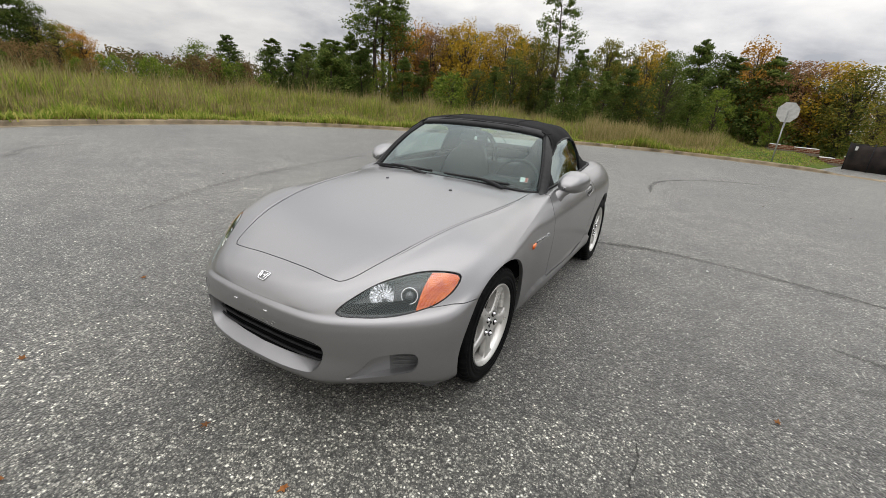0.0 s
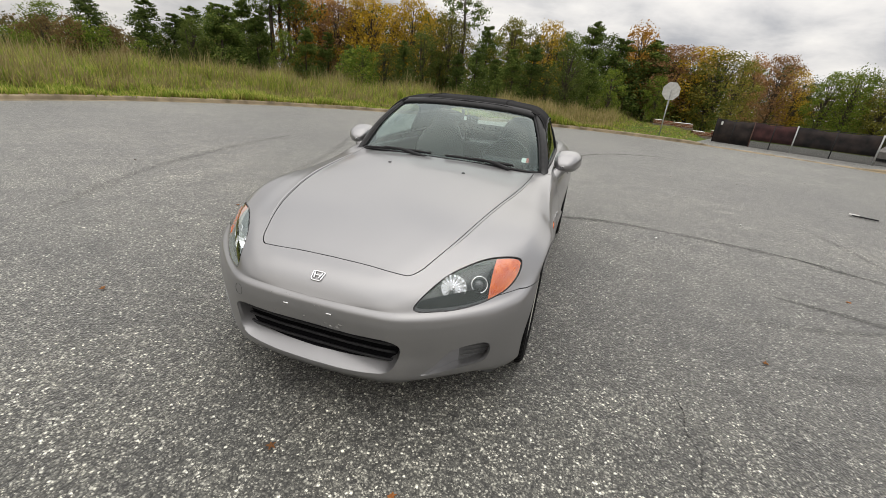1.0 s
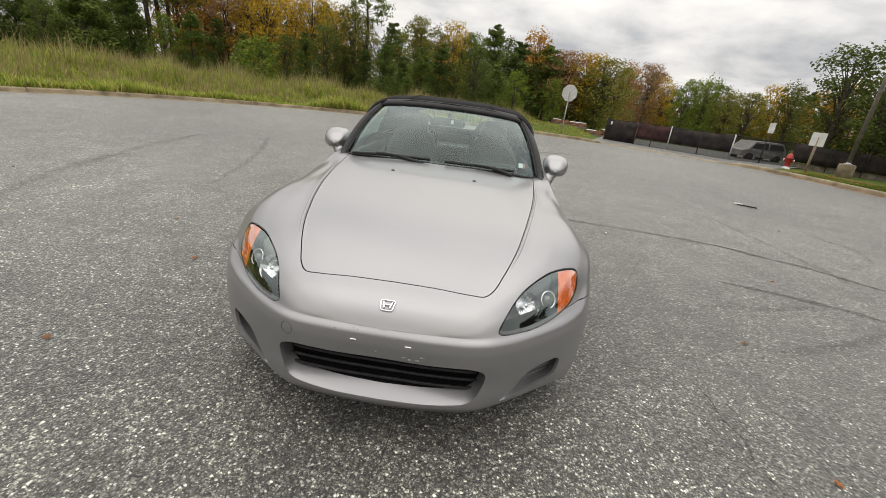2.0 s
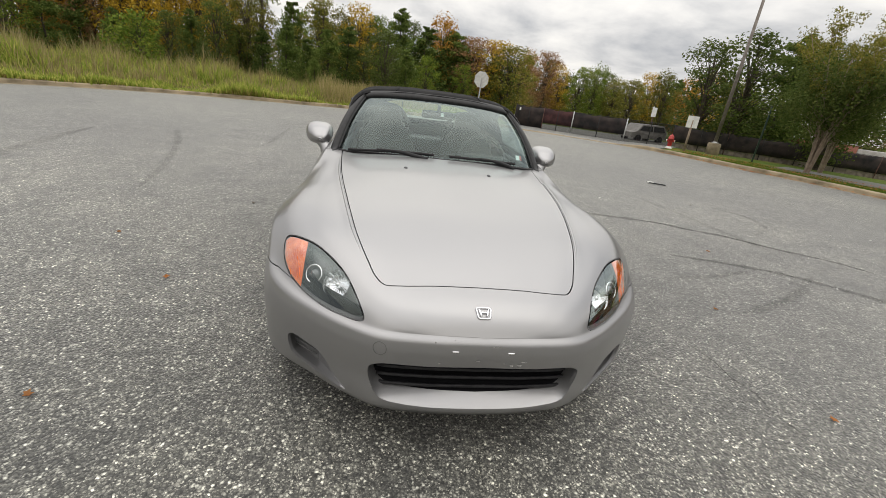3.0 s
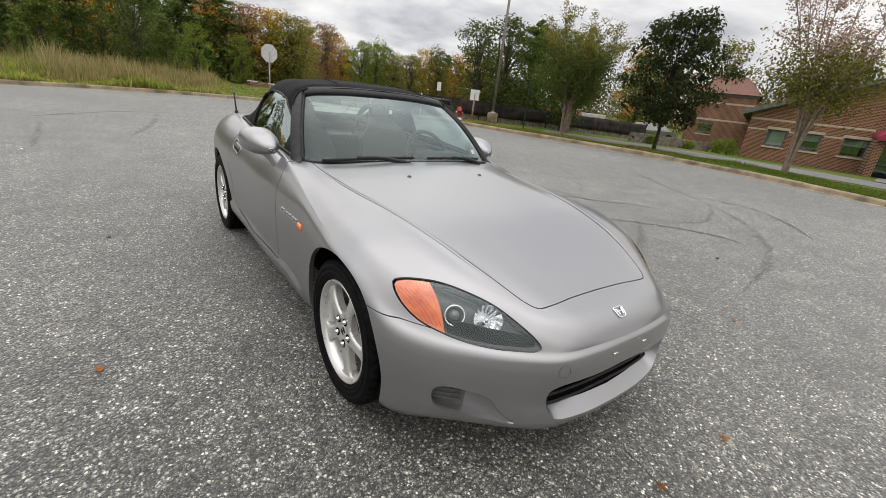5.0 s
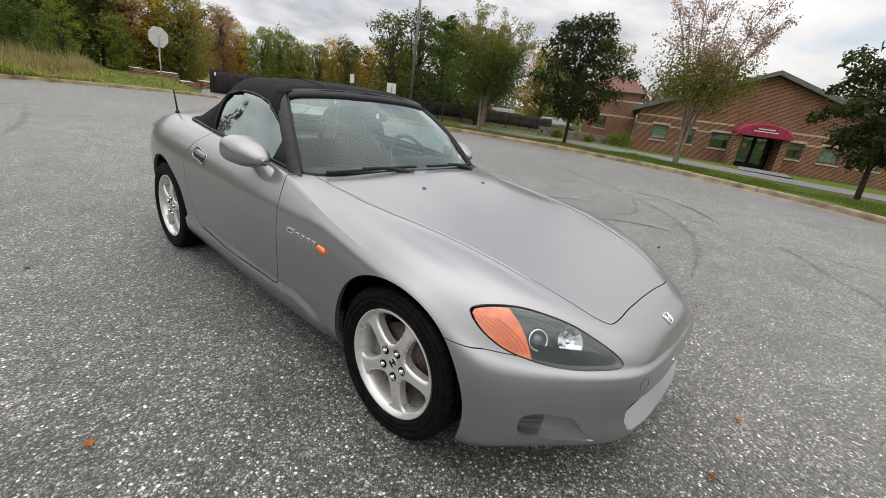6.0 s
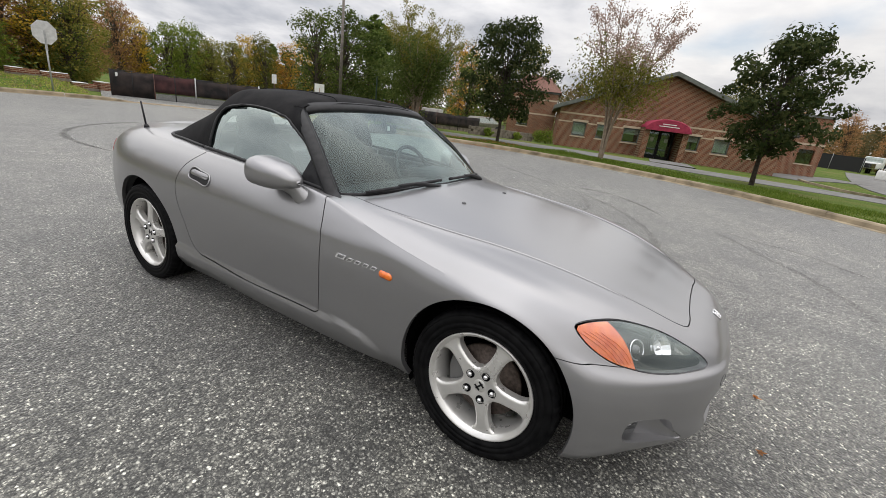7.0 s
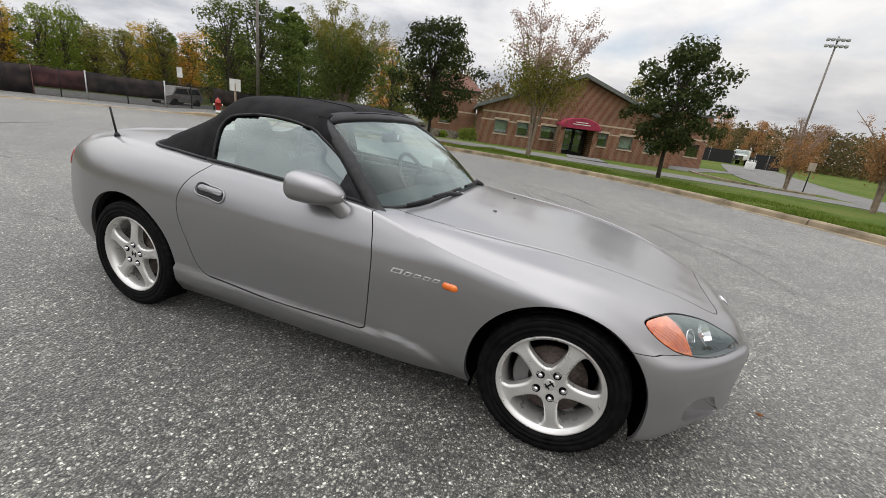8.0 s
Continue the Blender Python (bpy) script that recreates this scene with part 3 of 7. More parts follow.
for i, (w, pts) in enumerate((
        (.15, [(8.56, 4.26), (7.18, 2.41), (6.56, 1.53), (5.93, .88), (5.22, .36), (4.51, 0), (3.91, -.19), (3.13, -.34), (2.63, -.4)]),
        (.12, [(3.2, 3.0), (3.53, 2.77), (3.95, 2.55), (4.37, 2.15), (4.82, 1.83), (4.98, 1.57)]),
        (.12, [(2.6, 1.7), (3.13, 1.55), (3.63, 1.34), (3.98, 1.02), (4.22, .74), (4.36, .43), (4.34, .18)]),
        (.11, [(3.93, 1.35), (3.25, .88), (2.7, .61), (2.36, .48)]),
        (.09, [(5.14, 4.33), (5.38, 3.75), (5.2, 3.23), (4.55, 2.7)]),
        (.10, [(7.05, 1.76), (7.21, 1.17), (6.67, .46), (5.83, -.11)]),
        (.14, [(.93, 7.34), (.85, 8.19), (.92, 9.13), (1.44, 10.29), (2.24, 11.12), (3.05, 11.54), (3.79, 11.6)]),
        (.13, [(.6, 2.9), (.91, 3.06), (1.37, 3.19), (1.81, 3.18), (2.2, 3.14), (2.58, 3.08), (2.88, 3.03), (3.5, 2.85)]),
        (.11, [(-2.62, 8.96), (-2.51, 7.33), (-2.45, 6.25)]),
        (.14, [(-1.36, 7.53), (-1.03, 8.96), (-.72, 11.64)]),
        (.10, [(-2.9, 9.6), (-2.2, 10.6), (-1.4, 11.5), (-.4, 11.9)]),
        (.11, [(3.94, 4.47), (4.07, 3.24), (4.09, 2.8), (4.14, 2.23), (4.04, 1.79)]),
        (.10, [(2.15, 1.07), (2.69, 1.18), (3.24, 1.37)]),
        (.09, [(6.45, 1.47), (5.67, 1.12), (4.75, .93), (4.35, 1.08)]),
        (.13, [(5.3, -.9), (4.7, -1.25), (4.22, -1.47), (3.88, -1.71), (3.43, -1.89), (3.03, -2.03), (2.52, -2.1)]),
        (.12, [(5.6, -.9), (5.24, -1.43), (4.99, -1.99), (4.54, -2.36), (4.33, -2.56)]),
        (.14, [(-2.78, 2.55), (-3.08, 3.73), (-3.54, 5.16), (-4.3, 7.0)]),
        (.22, [(-3.36, .2), (-4.1, 1.58), (-4.88, 4.17), (-5.2, 6.0)]),
        (.20, [(-7.0, -.4), (-7.6, .36), (-8.59, 1.06), (-8.89, 1.92)]),
        )):
    ribbon("tyre_mark", pts, w * 1.15, FAINT if i > 10 or i in (0, 3, 4, 8, 9) else MARK, .004 + .0006 * i, "dark curved tyre mark on the asphalt")
for pts in ([(1.57, .0), (1.60, -.17), (1.585, -.28), (1.62, -.42), (1.59, -.58), (1.615, -.70), (1.60, -.80)], [(2.0, 2.83), (2.2, 2.77), (2.36, 2.79), (2.5, 2.74), (2.62, 2.76)]):
    ribbon("crack", pts, .014, CRACK, .011, "thin crack in the asphalt")


for pts in ([(-.30, 4.6), (-.26, 4.45), (-.21, 4.35), (-.24, 4.2), (-.19, 4.05), (-.21, 3.9)], [(1.05, 8.1), (1.12, 7.9), (1.10, 7.75), (1.18, 7.6), (1.16, 7.45)], [(.06, -.7), (.05, -.82), (.035, -.94), (0, -1.08), (-.02, -1.23), (-.025, -1.4), (-.04, -1.54)], [(2.9, .35), (3.1, .22), (3.15, .05), (3.35, -.05), (3.42, -.25), (3.6, -.3)]):
    ribbon("crack", pts, .014, CRACK, .011, "thin crack in the asphalt")


# ---- plants ----
def leaf_cloud(rnd, centres, radius, per, size, flat=.7, droop=0.0):
    """Many small leaf sprays round the given centres."""
    p, f = [], []
    for c, rad in zip(centres, radius):
        for _ in range(per):
            d = Vector((rnd.gauss(0, 1), rnd.gauss(0, 1), rnd.gauss(0, 1) * flat)).normalized() * rad * rnd.uniform(.25, 1.0) ** .6
            q = c + d
            n = (d.normalized() + Vector((rnd.uniform(-.8, .8), rnd.uniform(-.8, .8), rnd.uniform(-.2, 1.0)))).normalized()
            u = n.orthogonal().normalized()
            u = (u * math.cos(t0 := rnd.uniform(0, 6.28)) + n.cross(u) * math.sin(t0)).normalized()
            v = n.cross(u)
            s = size * rnd.uniform(.6, 1.35)
            k = len(p)
            p += [q - u * s * .5, q - v * s * .32 + u * s * .1, q + u * s * .6 - n * s * .12, q + v * s * .32 + u * s * .1]
            f.append((k, k + 1, k + 2, k + 3))
    return p, f


def broadleaf(seed, height, spread, bare, blobs, per, size, lean=.25, crown_low=.25, clump=.40, stout=1.0):
    """Trunk with limbs, and the sprays of leaves: two pairs of points and faces. Unit: metres."""
    rnd = random.Random(seed)
    tp, tf, centres, radii = [], [], [], []

    def bar(pts, r):
        a, b = tube(pts, r, 6, False)
        k = len(tp)
        tp.extend(a)
        tf.extend([tuple(i + k for i in q) for q in b])

    top = Vector((rnd.uniform(-.1, .1) * height, rnd.uniform(-.1, .1) * height, height * .86))
    trunk = [Vector((0, 0, -.1)), Vector((0, 0, height * .2)) + Vector((rnd.uniform(-.1, .1), rnd.uniform(-.1, .1), 0)), top * .5 + Vector((rnd.uniform(-.15, .15), rnd.uniform(-.15, .15), 0)), top]
    base_r = (height * .017 + .02) * stout
    bar([tuple(v) for v in along(trunk, 8)], [base_r * (1.25 - 1.1 * i / 7) for i in range(8)])
    for i in range(blobs):
        h = crown_low + (1 - crown_low) * ((i + rnd.uniform(0, 1)) / blobs)
        a = i * 2.4 + rnd.uniform(-.5, .5)
        wide = (.5 if i % 3 == 0 else 1.0) * spread * (math.sin(math.pi * min(.97, max(.08, (h - crown_low * .6) / (1.05 - crown_low * .6)))) ** .7) * rnd.uniform(.55, 1.1)
        c = Vector((math.cos(a) * wide, math.sin(a) * wide, h * height * rnd.uniform(.94, 1.03)))
        s = Vector((0, 0, max(bare * height, c.z * .62)))
        bar([s, s.lerp(c, .5) + Vector((0, 0, .04 * height)), c], [base_r * .26, base_r * .16, base_r * .06])
        centres.append(c)
        radii.append(spread * clump * rnd.uniform(.75, 1.3))
    lp, lf = leaf_cloud(rnd, centres, radii, per, size)
    return (tp, tf), (lp, lf)


def pine(seed, height, spread, bare, per, size, whorls=19, airy=False):
    """Straight trunk, whorls of branches that shorten upwards, tufts of needles."""
    rnd = random.Random(seed)
    tp, tf, centres, radii = [], [], [], []
    a, b = tube([(0, 0, -.1), (.03 * height * rnd.uniform(-1, 1), 0, height * .5), (0, .02 * height * rnd.uniform(-1, 1), height)], [height * .014 + .02, height * .010 + .01, .012], 6, False)
    tp.extend(a), tf.extend(b)
    for w in range(whorls * 5):
        t = bare + (1 - bare) * rnd.random() ** .85
        reach = spread * (1 - (t - bare) / (1.04 - bare)) ** (.45 if airy else .7) * rnd.uniform(.45, 1.12) + .15
        an = w * 2.4 + rnd.uniform(-.6, .6)
        q = Vector((math.cos(an) * reach, math.sin(an) * reach, height * t + reach * rnd.uniform(-.05, .35)))
        k0 = len(tp)
        a, b = tube([(0, 0, height * t), tuple(q)], [.022, .008], 4, False)
        tp.extend(a), tf.extend([tuple(i + k0 for i in r) for r in b])
        for s in ((.8, 1.0) if airy else (.45, .75, 1.0)):
            centres.append(Vector((0, 0, height * t)).lerp(q, s))
            radii.append(max(.22, reach * (.24 if airy else .40)) * rnd.uniform(.7, 1.3))
    lp, lf = leaf_cloud(rnd, centres, radii, per, size, .8)
    return (tp, tf), (lp, lf)


def myrtle(seed, height, spread, per_low, per_top, size, low=.40):
    """Vase of several stems from one root; leaves thick in the middle, thin sprays along the top twigs."""
    rnd = random.Random(seed)
    tp, tf, lo, lor, hi, hir = [], [], [], [], [], []

    def bar(pts, r):
        b0, b1 = tube([tuple(v) for v in pts], r, 5, False)
        k0 = len(tp)
        tp.extend(b0), tf.extend([tuple(i + k0 for i in q) for q in b1])

    for k in range(9):
        a = k * 2.4 + rnd.uniform(-.2, .2)
        reach = spread * (.25 + .75 * ((k * .37) % 1.0))
        out = Vector((math.cos(a), math.sin(a), 0))
        tip = height * (1.0 - .16 * (reach / spread) ** 2) * rnd.uniform(.9, 1.0)
        c = [Vector(v) for v in along([tuple(out * .05 + Vector((0, 0, -.08))), tuple(out * reach * .09 + Vector((0, 0, height * .24))), tuple(out * reach * .5 + Vector((0, 0, height * .58))), tuple(out * reach + Vector((0, 0, tip)))], 12)]
        bar(c, [.050 - .0038 * i for i in range(12)])
        for s in range(15):
            t = rnd.uniform(low, 1.0)
            base = c[min(11, int(t * 11))]
            lean = (out * rnd.uniform(-.3, .9) + Vector((rnd.gauss(0, .5), rnd.gauss(0, .5), rnd.uniform(.5, 1.1)))).normalized()
            q = base + lean * spread * rnd.uniform(.22, .5) * (1.25 - .6 * t)
            bar([base, q], [.012, .003])
            if q.z < height * rnd.uniform(.52, .72):
                lo.append(q), lor.append(spread * rnd.uniform(.20, .36))
            else:
                for u in (.35, .6, .85, 1.05):
                    hi.append(base.lerp(q, u)), hir.append(spread * rnd.uniform(.05, .12))
    return (tp, tf), leaf_cloud(rnd, lo, lor, per_low, size), leaf_cloud(rnd, hi, hir, per_top, size * .75)


PINE_L = leaf_material("pine_needles", (.050, .086, .020), (.100, .148, .036), (.18, .22, .062))
GREEN_L = leaf_material("green_leaves", (.067, .113, .015), (.124, .178, .028), (.213, .253, .048))
DARK_L = leaf_material("dark_leaves", (.020, .034, .011), (.038, .054, .018), (.075, .086, .032))
OLIVE_L = leaf_material("olive_leaves", (.10, .11, .020), (.168, .168, .036), (.26, .228, .056))
YELLOW_L = leaf_material("yellow_leaves", (.276, .190, .021), (.437, .299, .032), (.552, .391, .063))
ORANGE_L = leaf_material("orange_leaves", (.253, .127, .023), (.368, .196, .037), (.460, .287, .063))
RUST_L = leaf_material("rust_leaves", (.21, .115, .052), (.31, .175, .082), (.41, .255, .135))
DEEP_L = leaf_material("deep_green_leaves", (.050, .078, .017), (.086, .120, .029), (.14, .165, .048))
PINK_L = leaf_material("faded_blossom", (.30, .19, .15), (.38, .27, .225), (.46, .35, .30))
SCRUB_L = leaf_material("brown_scrub", (.12, .082, .036), (.17, .118, .052), (.23, .165, .08))


def template(name, label, category, trunk, crowns, bark=BARK):
    t = empty(name, pose(0, 0, -400), label, category)
    part("trunk", mesh("trunk", *trunk, bark), t)
    for (p, f), m in crowns:
        part("crown", mesh("crown", p, f, m, None, False), t)
    return t


TEMPLATES = {}
made = [broadleaf(s, 10, 2.7, .12, 64, 80, .205, crown_low=.08, clump=.31) for s in (1, 2, 3)]
for key, m, word in (("yellow", YELLOW_L, "yellow autumn"), ("orange", ORANGE_L, "orange autumn"), ("rust", RUST_L, "thinning rust-brown"), ("green", GREEN_L, "full green"), ("deep", DEEP_L, "deep green"), ("olive", OLIVE_L, "olive and brown")):
    for i, (tr, lf) in enumerate(made):
        TEMPLATES[key, i] = template("tree", f"broadleaf tree with {word} leaves in the wood", "tree", tr, [(lf, m)])
for i in range(3):
    tr, lf = pine(20 + i, 10, 3.1, .03, 27, .235)
    TEMPLATES["pine", i] = template("pine_tree", "dark green pine with branches to the ground", "tree", tr, [(lf, PINE_L)])
for i in range(2):
    tr, lf = pine(30 + i, 10, 2.1, .52, 30, .16, 13, True)
    TEMPLATES["tall", i] = template("pine_tree", "tall pine with a bare trunk and high crown", "tree", tr, [(lf, PINE_L)])
for i in range(2):
    tr, lf = broadleaf(40 + i, 10, 4.2, .03, 26, 60, .5, crown_low=.04)
    TEMPLATES["shrub", i] = template("shrub", "dense green shrub at the edge of the wood", "shrub", tr, [(lf, GREEN_L)])
    TEMPLATES["scrub", i] = template("shrub", "dry brown shrub at the edge of the field", "shrub", tr, [(lf, SCRUB_L)])


def plant(kind, i, x, y, height, wide=1.0, group="trees of the wood"):
    t = TEMPLATES[kind, i]
    s = height / 10
    rnd = random.Random(int(x * 37 + y * 91))
    t.scale = (1, 1, 1)
    ob = copy_thing(t, pose(x, y, land(x, y), rnd.uniform(-3, 3), rnd.uniform(-3, 3), rnd.uniform(0, 360)))
    ob.scale = (s * wide, s * wide, s)
    tagged(ob, group=group)
    return ob


# wood edge by bearing from the parked car: bearing, rise of the tree tops, kind
rnd = random.Random(11)
SKYLINE = [(-75.6, 6.2, "deep"), (-74.4, 6.8, "pine"), (-72.4, 5.6, "deep"), (-71.4, 4.2, "olive"), (-69.2, 3.6, "orange"), (-84, 5.5, "green"), (-80, 6.0, "pine"), (-77, 6.4, "green"), (-73.5, 5.6, "pine"), (-70.4, 3.9, "orange"), (-59.2, 4.1, "green"), (-55.8, 5.2, "pine"),
           (-51.1, 5.4, "pine"), (-48.5, 4.6, "pine"), (-46.7, 5.4, "pine"), (-44, 6.2, "pine"), (-41.4, 7.1, "pine"), (-36, 8.8, "orange"), (-33.2, 8.8, "orange"), (-31, 8.4, "rust"), (-29, 8.9, "yellow"),
           (-27.1, 9.6, "yellow"), (-24.5, 8.6, "yellow"), (-21.6, 9.5, "yellow"), (-19, 8.2, "yellow"), (-17, 8.4, "olive"), (-12.5, 7.6, "pine"), (-9.2, 8.4, "olive"), (-6.8, 7.6, "olive"), (-4.5, 8.2, "yellow"),
           (-2, 7.4, "green"), (.8, 8.5, "pine"), (3.6, 7.2, "pine"), (6.3, 8.4, "orange"), (8.0, 6.8, "pine"), (9.8, 6.6, "rust"), (12.7, 6.6, "yellow"), (14.8, 6.2, "olive"), (17, 5.8, "rust"), (19.7, 6.0, "rust"),
           (21.5, 4.6, "yellow"), (23.8, 4.7, "green"), (25.8, 5.1, "green"), (28.2, 3.8, "olive"), (30.2, 3.9, "olive"), (32, 4.6, "yellow"), (33.9, 5.1, "olive"), (36, 4.5, "orange"), (38.3, 5.4, "yellow"), (41, 5.0, "olive")]
for b, rise, kind in SKYLINE:
    d = 46 if b < -62 else 40 if b < -45 else 36 if b < -20 else 33 if b < 16 else 46
    d += rnd.uniform(-2, 2)
    x, y = d * math.sin(radians(b)), -1 + d * math.cos(radians(b))
    hh = 1.3 + d * math.tan(radians(rise)) - land(x, y)
    plant(kind, rnd.randrange(3), x, y, hh, 1.0 if hh > 5 else 1.45)
    if -51 < b < 42:
        # second row, a little lower, closes the gaps
        b2, d2 = b + rnd.uniform(.6, 1.6), d + rnd.uniform(4, 8)
        x, y = d2 * math.sin(radians(b2)), -1 + d2 * math.cos(radians(b2))
        k2 = rnd.choice(("pine", "olive", "green", "deep", kind))
        plant(k2, rnd.randrange(3), x, y, 1.3 + d2 * math.tan(radians(rise * .86)) - land(x, y), 1.1)
for b, rise in ((-38.4, 13.2), (-37.4, 12.4), (-36.6, 11.0), (-15.4, 13.8)):
    d = 36
    x, y = d * math.sin(radians(b)), -1 + d * math.cos(radians(b))
    plant("tall", rnd.randrange(2), x, y, 1.3 + d * math.tan(radians(rise)) - land(x, y), 1.3 if b < -20 else .9)
# lower, darker front row
b = -47.0
while b < 16:
    d = (34 if b < -30 else 31 if b < -15 else 27 if b < -4 else 26.5 if b < 5 else 31) + rnd.uniform(-1.5, 1.5)
    x, y = d * math.sin(radians(b)), -1 + d * math.cos(radians(b))
    kind = rnd.choice(("pine", "pine", "deep", "green", "pine")) if b < -5 else rnd.choice(("green", "deep", "pine", "deep"))
    hh = (1.3 + d * math.tan(radians(rnd.uniform(3.6, 6.4) if b < 8 else rnd.uniform(3.0, 4.6)))) * (.6 if kind == "shrub" else 1) - land(x, y)
    plant(kind, rnd.randrange(2 if kind == "shrub" else 3), x, y, hh, 1.15 if kind != "shrub" else 1.0)
    b += rnd.uniform(1.9, 2.8)
for k in range(62):
    b = rnd.uniform(-86, -44)
    d = rnd.uniform(33, 44)
    x, y = d * math.sin(radians(b)), -1 + d * math.cos(radians(b))
    plant("scrub" if rnd.random() < .4 else "shrub", rnd.randrange(2), x, y, rnd.uniform(1.2, 2.6), 1.0, "shrubs of the field edge")
for b, d, hh in ((-28, 27, 2.6), (-22, 28, 1.8), (-46, 34, 2.2), (-10, 25, 1.7)):
    plant("pine" if b > -25 or b < -40 else "shrub", 1, d * math.sin(radians(b)), -1 + d * math.cos(radians(b)), hh, 1.2, "shrubs of the field edge")

# far woods all round, one loose mass of foliage
def far_woods():
    rnd = random.Random(77)
    p, f = [], []
    for k in range(1100):
        # every seventh clump stands unseen behind the camera, added only for reflections
        b = rnd.uniform(135, 270) if k % 7 == 0 else rnd.uniform(80, 130) if k % 4 == 0 else rnd.uniform(-90, 135)
        d = rnd.uniform(105, 150) if -80 < b < 60 or 84 < b < 128 else rnd.uniform(62, 95)
        hill = 6 + 5 * (noise.noise((b * .06, 0, 0)) + .3)
        x, y = d * math.sin(radians(b)), d * math.cos(radians(b))
        hgt = ((4.2 if -80 < b < 60 else 4.6) + hill * .3 + rnd.uniform(-.8, 1.0)) * (.62 if -76 < b < -48 else 1)
        cen = [Vector((x + rnd.gauss(0, 1.6), y + rnd.gauss(0, 1.6), land(x, y) + hgt * t)) for t in (.12, .3, .5, .7, .88, 1.0)]
        a, q = leaf_cloud(rnd, cen, [2.6, 3.0, 3.0, 2.6, 2.0, 1.2], 26, .52)
        n = len(p)
        p += a
        f += [tuple(i + n for i in r) for r in q]
    return p, f


FAR_L = leaf_material("far_foliage", (.07, .078, .034), (.12, .098, .046), (.19, .13, .06))
woods = part("far_woods", mesh("far_woods", *far_woods(), FAR_L, None, False))
tagged(woods, "distant autumn woods beyond the field", "woods", kind="stuff")


# ---- grass ----
def blades(rnd, count, place, height, width, lean):
    p, f = [], []
    for _ in range(count):
        x, y, s = place(rnd)
        z = land(x, y) - .02
        for _ in range(4):
            bx, by = x + rnd.gauss(0, .05), y + rnd.gauss(0, .05)
            hh = height * s * rnd.uniform(.6, 1.25)
            a, l = rnd.uniform(0, 6.28), lean * rnd.uniform(.2, 1) * hh
            w = width * rnd.uniform(.7, 1.3)
            dx, dy, ux, uy = math.cos(a) * l, math.sin(a) * l, -math.sin(a) * w, math.cos(a) * w
            k = len(p)
            p += [(bx - ux, by - uy, z), (bx + ux, by + uy, z), (bx + dx * .4 + ux * .8, by + dy * .4 + uy * .8, z + hh * .6), (bx + dx * .4 - ux * .8, by + dy * .4 - uy * .8, z + hh * .6), (bx + dx, by + dy, z + hh)]
            f += [(k, k + 1, k + 2, k + 3), (k + 3, k + 2, k + 4)]
    return p, f


def field_place(lo, hi, a0=-112, a1=19, grow=6.0):
    def at(rnd):
        a = radians(rnd.uniform(a0, a1))
        e = lo + (hi - lo) * rnd.random() ** 1.4
        deg = math.degrees(a)
        r = kerb_radius(deg) + e
        s = (.45 + .55 * min(1, e / grow)) * (1 - .88 * ease((deg - 6) / 4) * (deg < 30))
        return CX + r * math.sin(a), CY + r * math.cos(a), s * max(.25, .85 + 1.3 * noise.noise((r * math.sin(a) * .55, r * math.cos(a) * .55, 0)))
    return at


GRASS = leaf_material("field_grass", (.115, .18, .026), (.22, .275, .053), (.38, .355, .12))
STRAW = leaf_material("straw_grass", (.20, .175, .07), (.30, .25, .11), (.41, .34, .19))
DRYWEED = leaf_material("dry_weeds", (.22, .21, .07), (.34, .29, .13), (.46, .38, .21))
WEEDS = leaf_material("kerb_weeds", (.10, .13, .022), (.20, .17, .06), (.27, .19, .09))
LAWN = leaf_material("lawn_grass", (.060, .105, .014), (.095, .145, .022), (.15, .19, .04))
rnd = random.Random(3)
tagged(part("field_grass", mesh("field_grass", *blades(rnd, 20000, field_place(.12, 15), .62, .018, .9), GRASS, None, False)), "long green grass on the bank", "grass", kind="stuff")
tagged(part("straw_grass", mesh("straw_grass", *blades(rnd, 8000, field_place(1.0, 18, grow=7.0), .98, .013, .5), STRAW, None, False)), "tall straw-coloured seeding grass", "grass", kind="stuff")
tagged(part("tall_weeds", mesh("tall_weeds", *blades(rnd, 1000, field_place(.6, 4.5, -14, 7, 2.0), .95, .013, .5), DRYWEED, None, False)), "dry tall weeds by the kerb", "grass", kind="stuff")
tagged(part("kerb_weeds", mesh("kerb_weeds", *blades(rnd, 2600, field_place(.14, .8, -115, 8, .3), .17, .011, 1.1), WEEDS, None, False)), "creeping weeds and dry grass over the kerb", "grass", kind="stuff")
tagged(part("lawn_grass", mesh("lawn_grass", *blades(rnd, 13000, field_place(.2, 3.6, 52, 152, .5), .085, .008, .6), LAWN, None, False)), "short green lawn behind the kerb", "grass", kind="stuff")

# ---- single trees by the kerb ----
tr, lf = broadleaf(61, 5.2, 1.95, .2, 92, 100, .13, crown_low=.24, clump=.20, stout=.68)
tr2, lf2 = broadleaf(64, 4.8, 1.85, .2, 92, 100, .13, crown_low=.25, clump=.20, stout=.68)
for (t_, l_), x, y, h, lab in (((tr, lf), 16.6, 8.0, 0, "young street tree with dark green leaves on the verge"), ((tr2, lf2), 16.4, -2.1, 0, "young street tree with dense dark leaves by the path")):
    ob = template("street_tree", lab, "tree", t_, [(l_, DARK_L)], DARKBARK)
    ob.matrix_basis = pose(x, y, land(x, y), 0, 0, 40)
    tagged(ob, group="street trees")
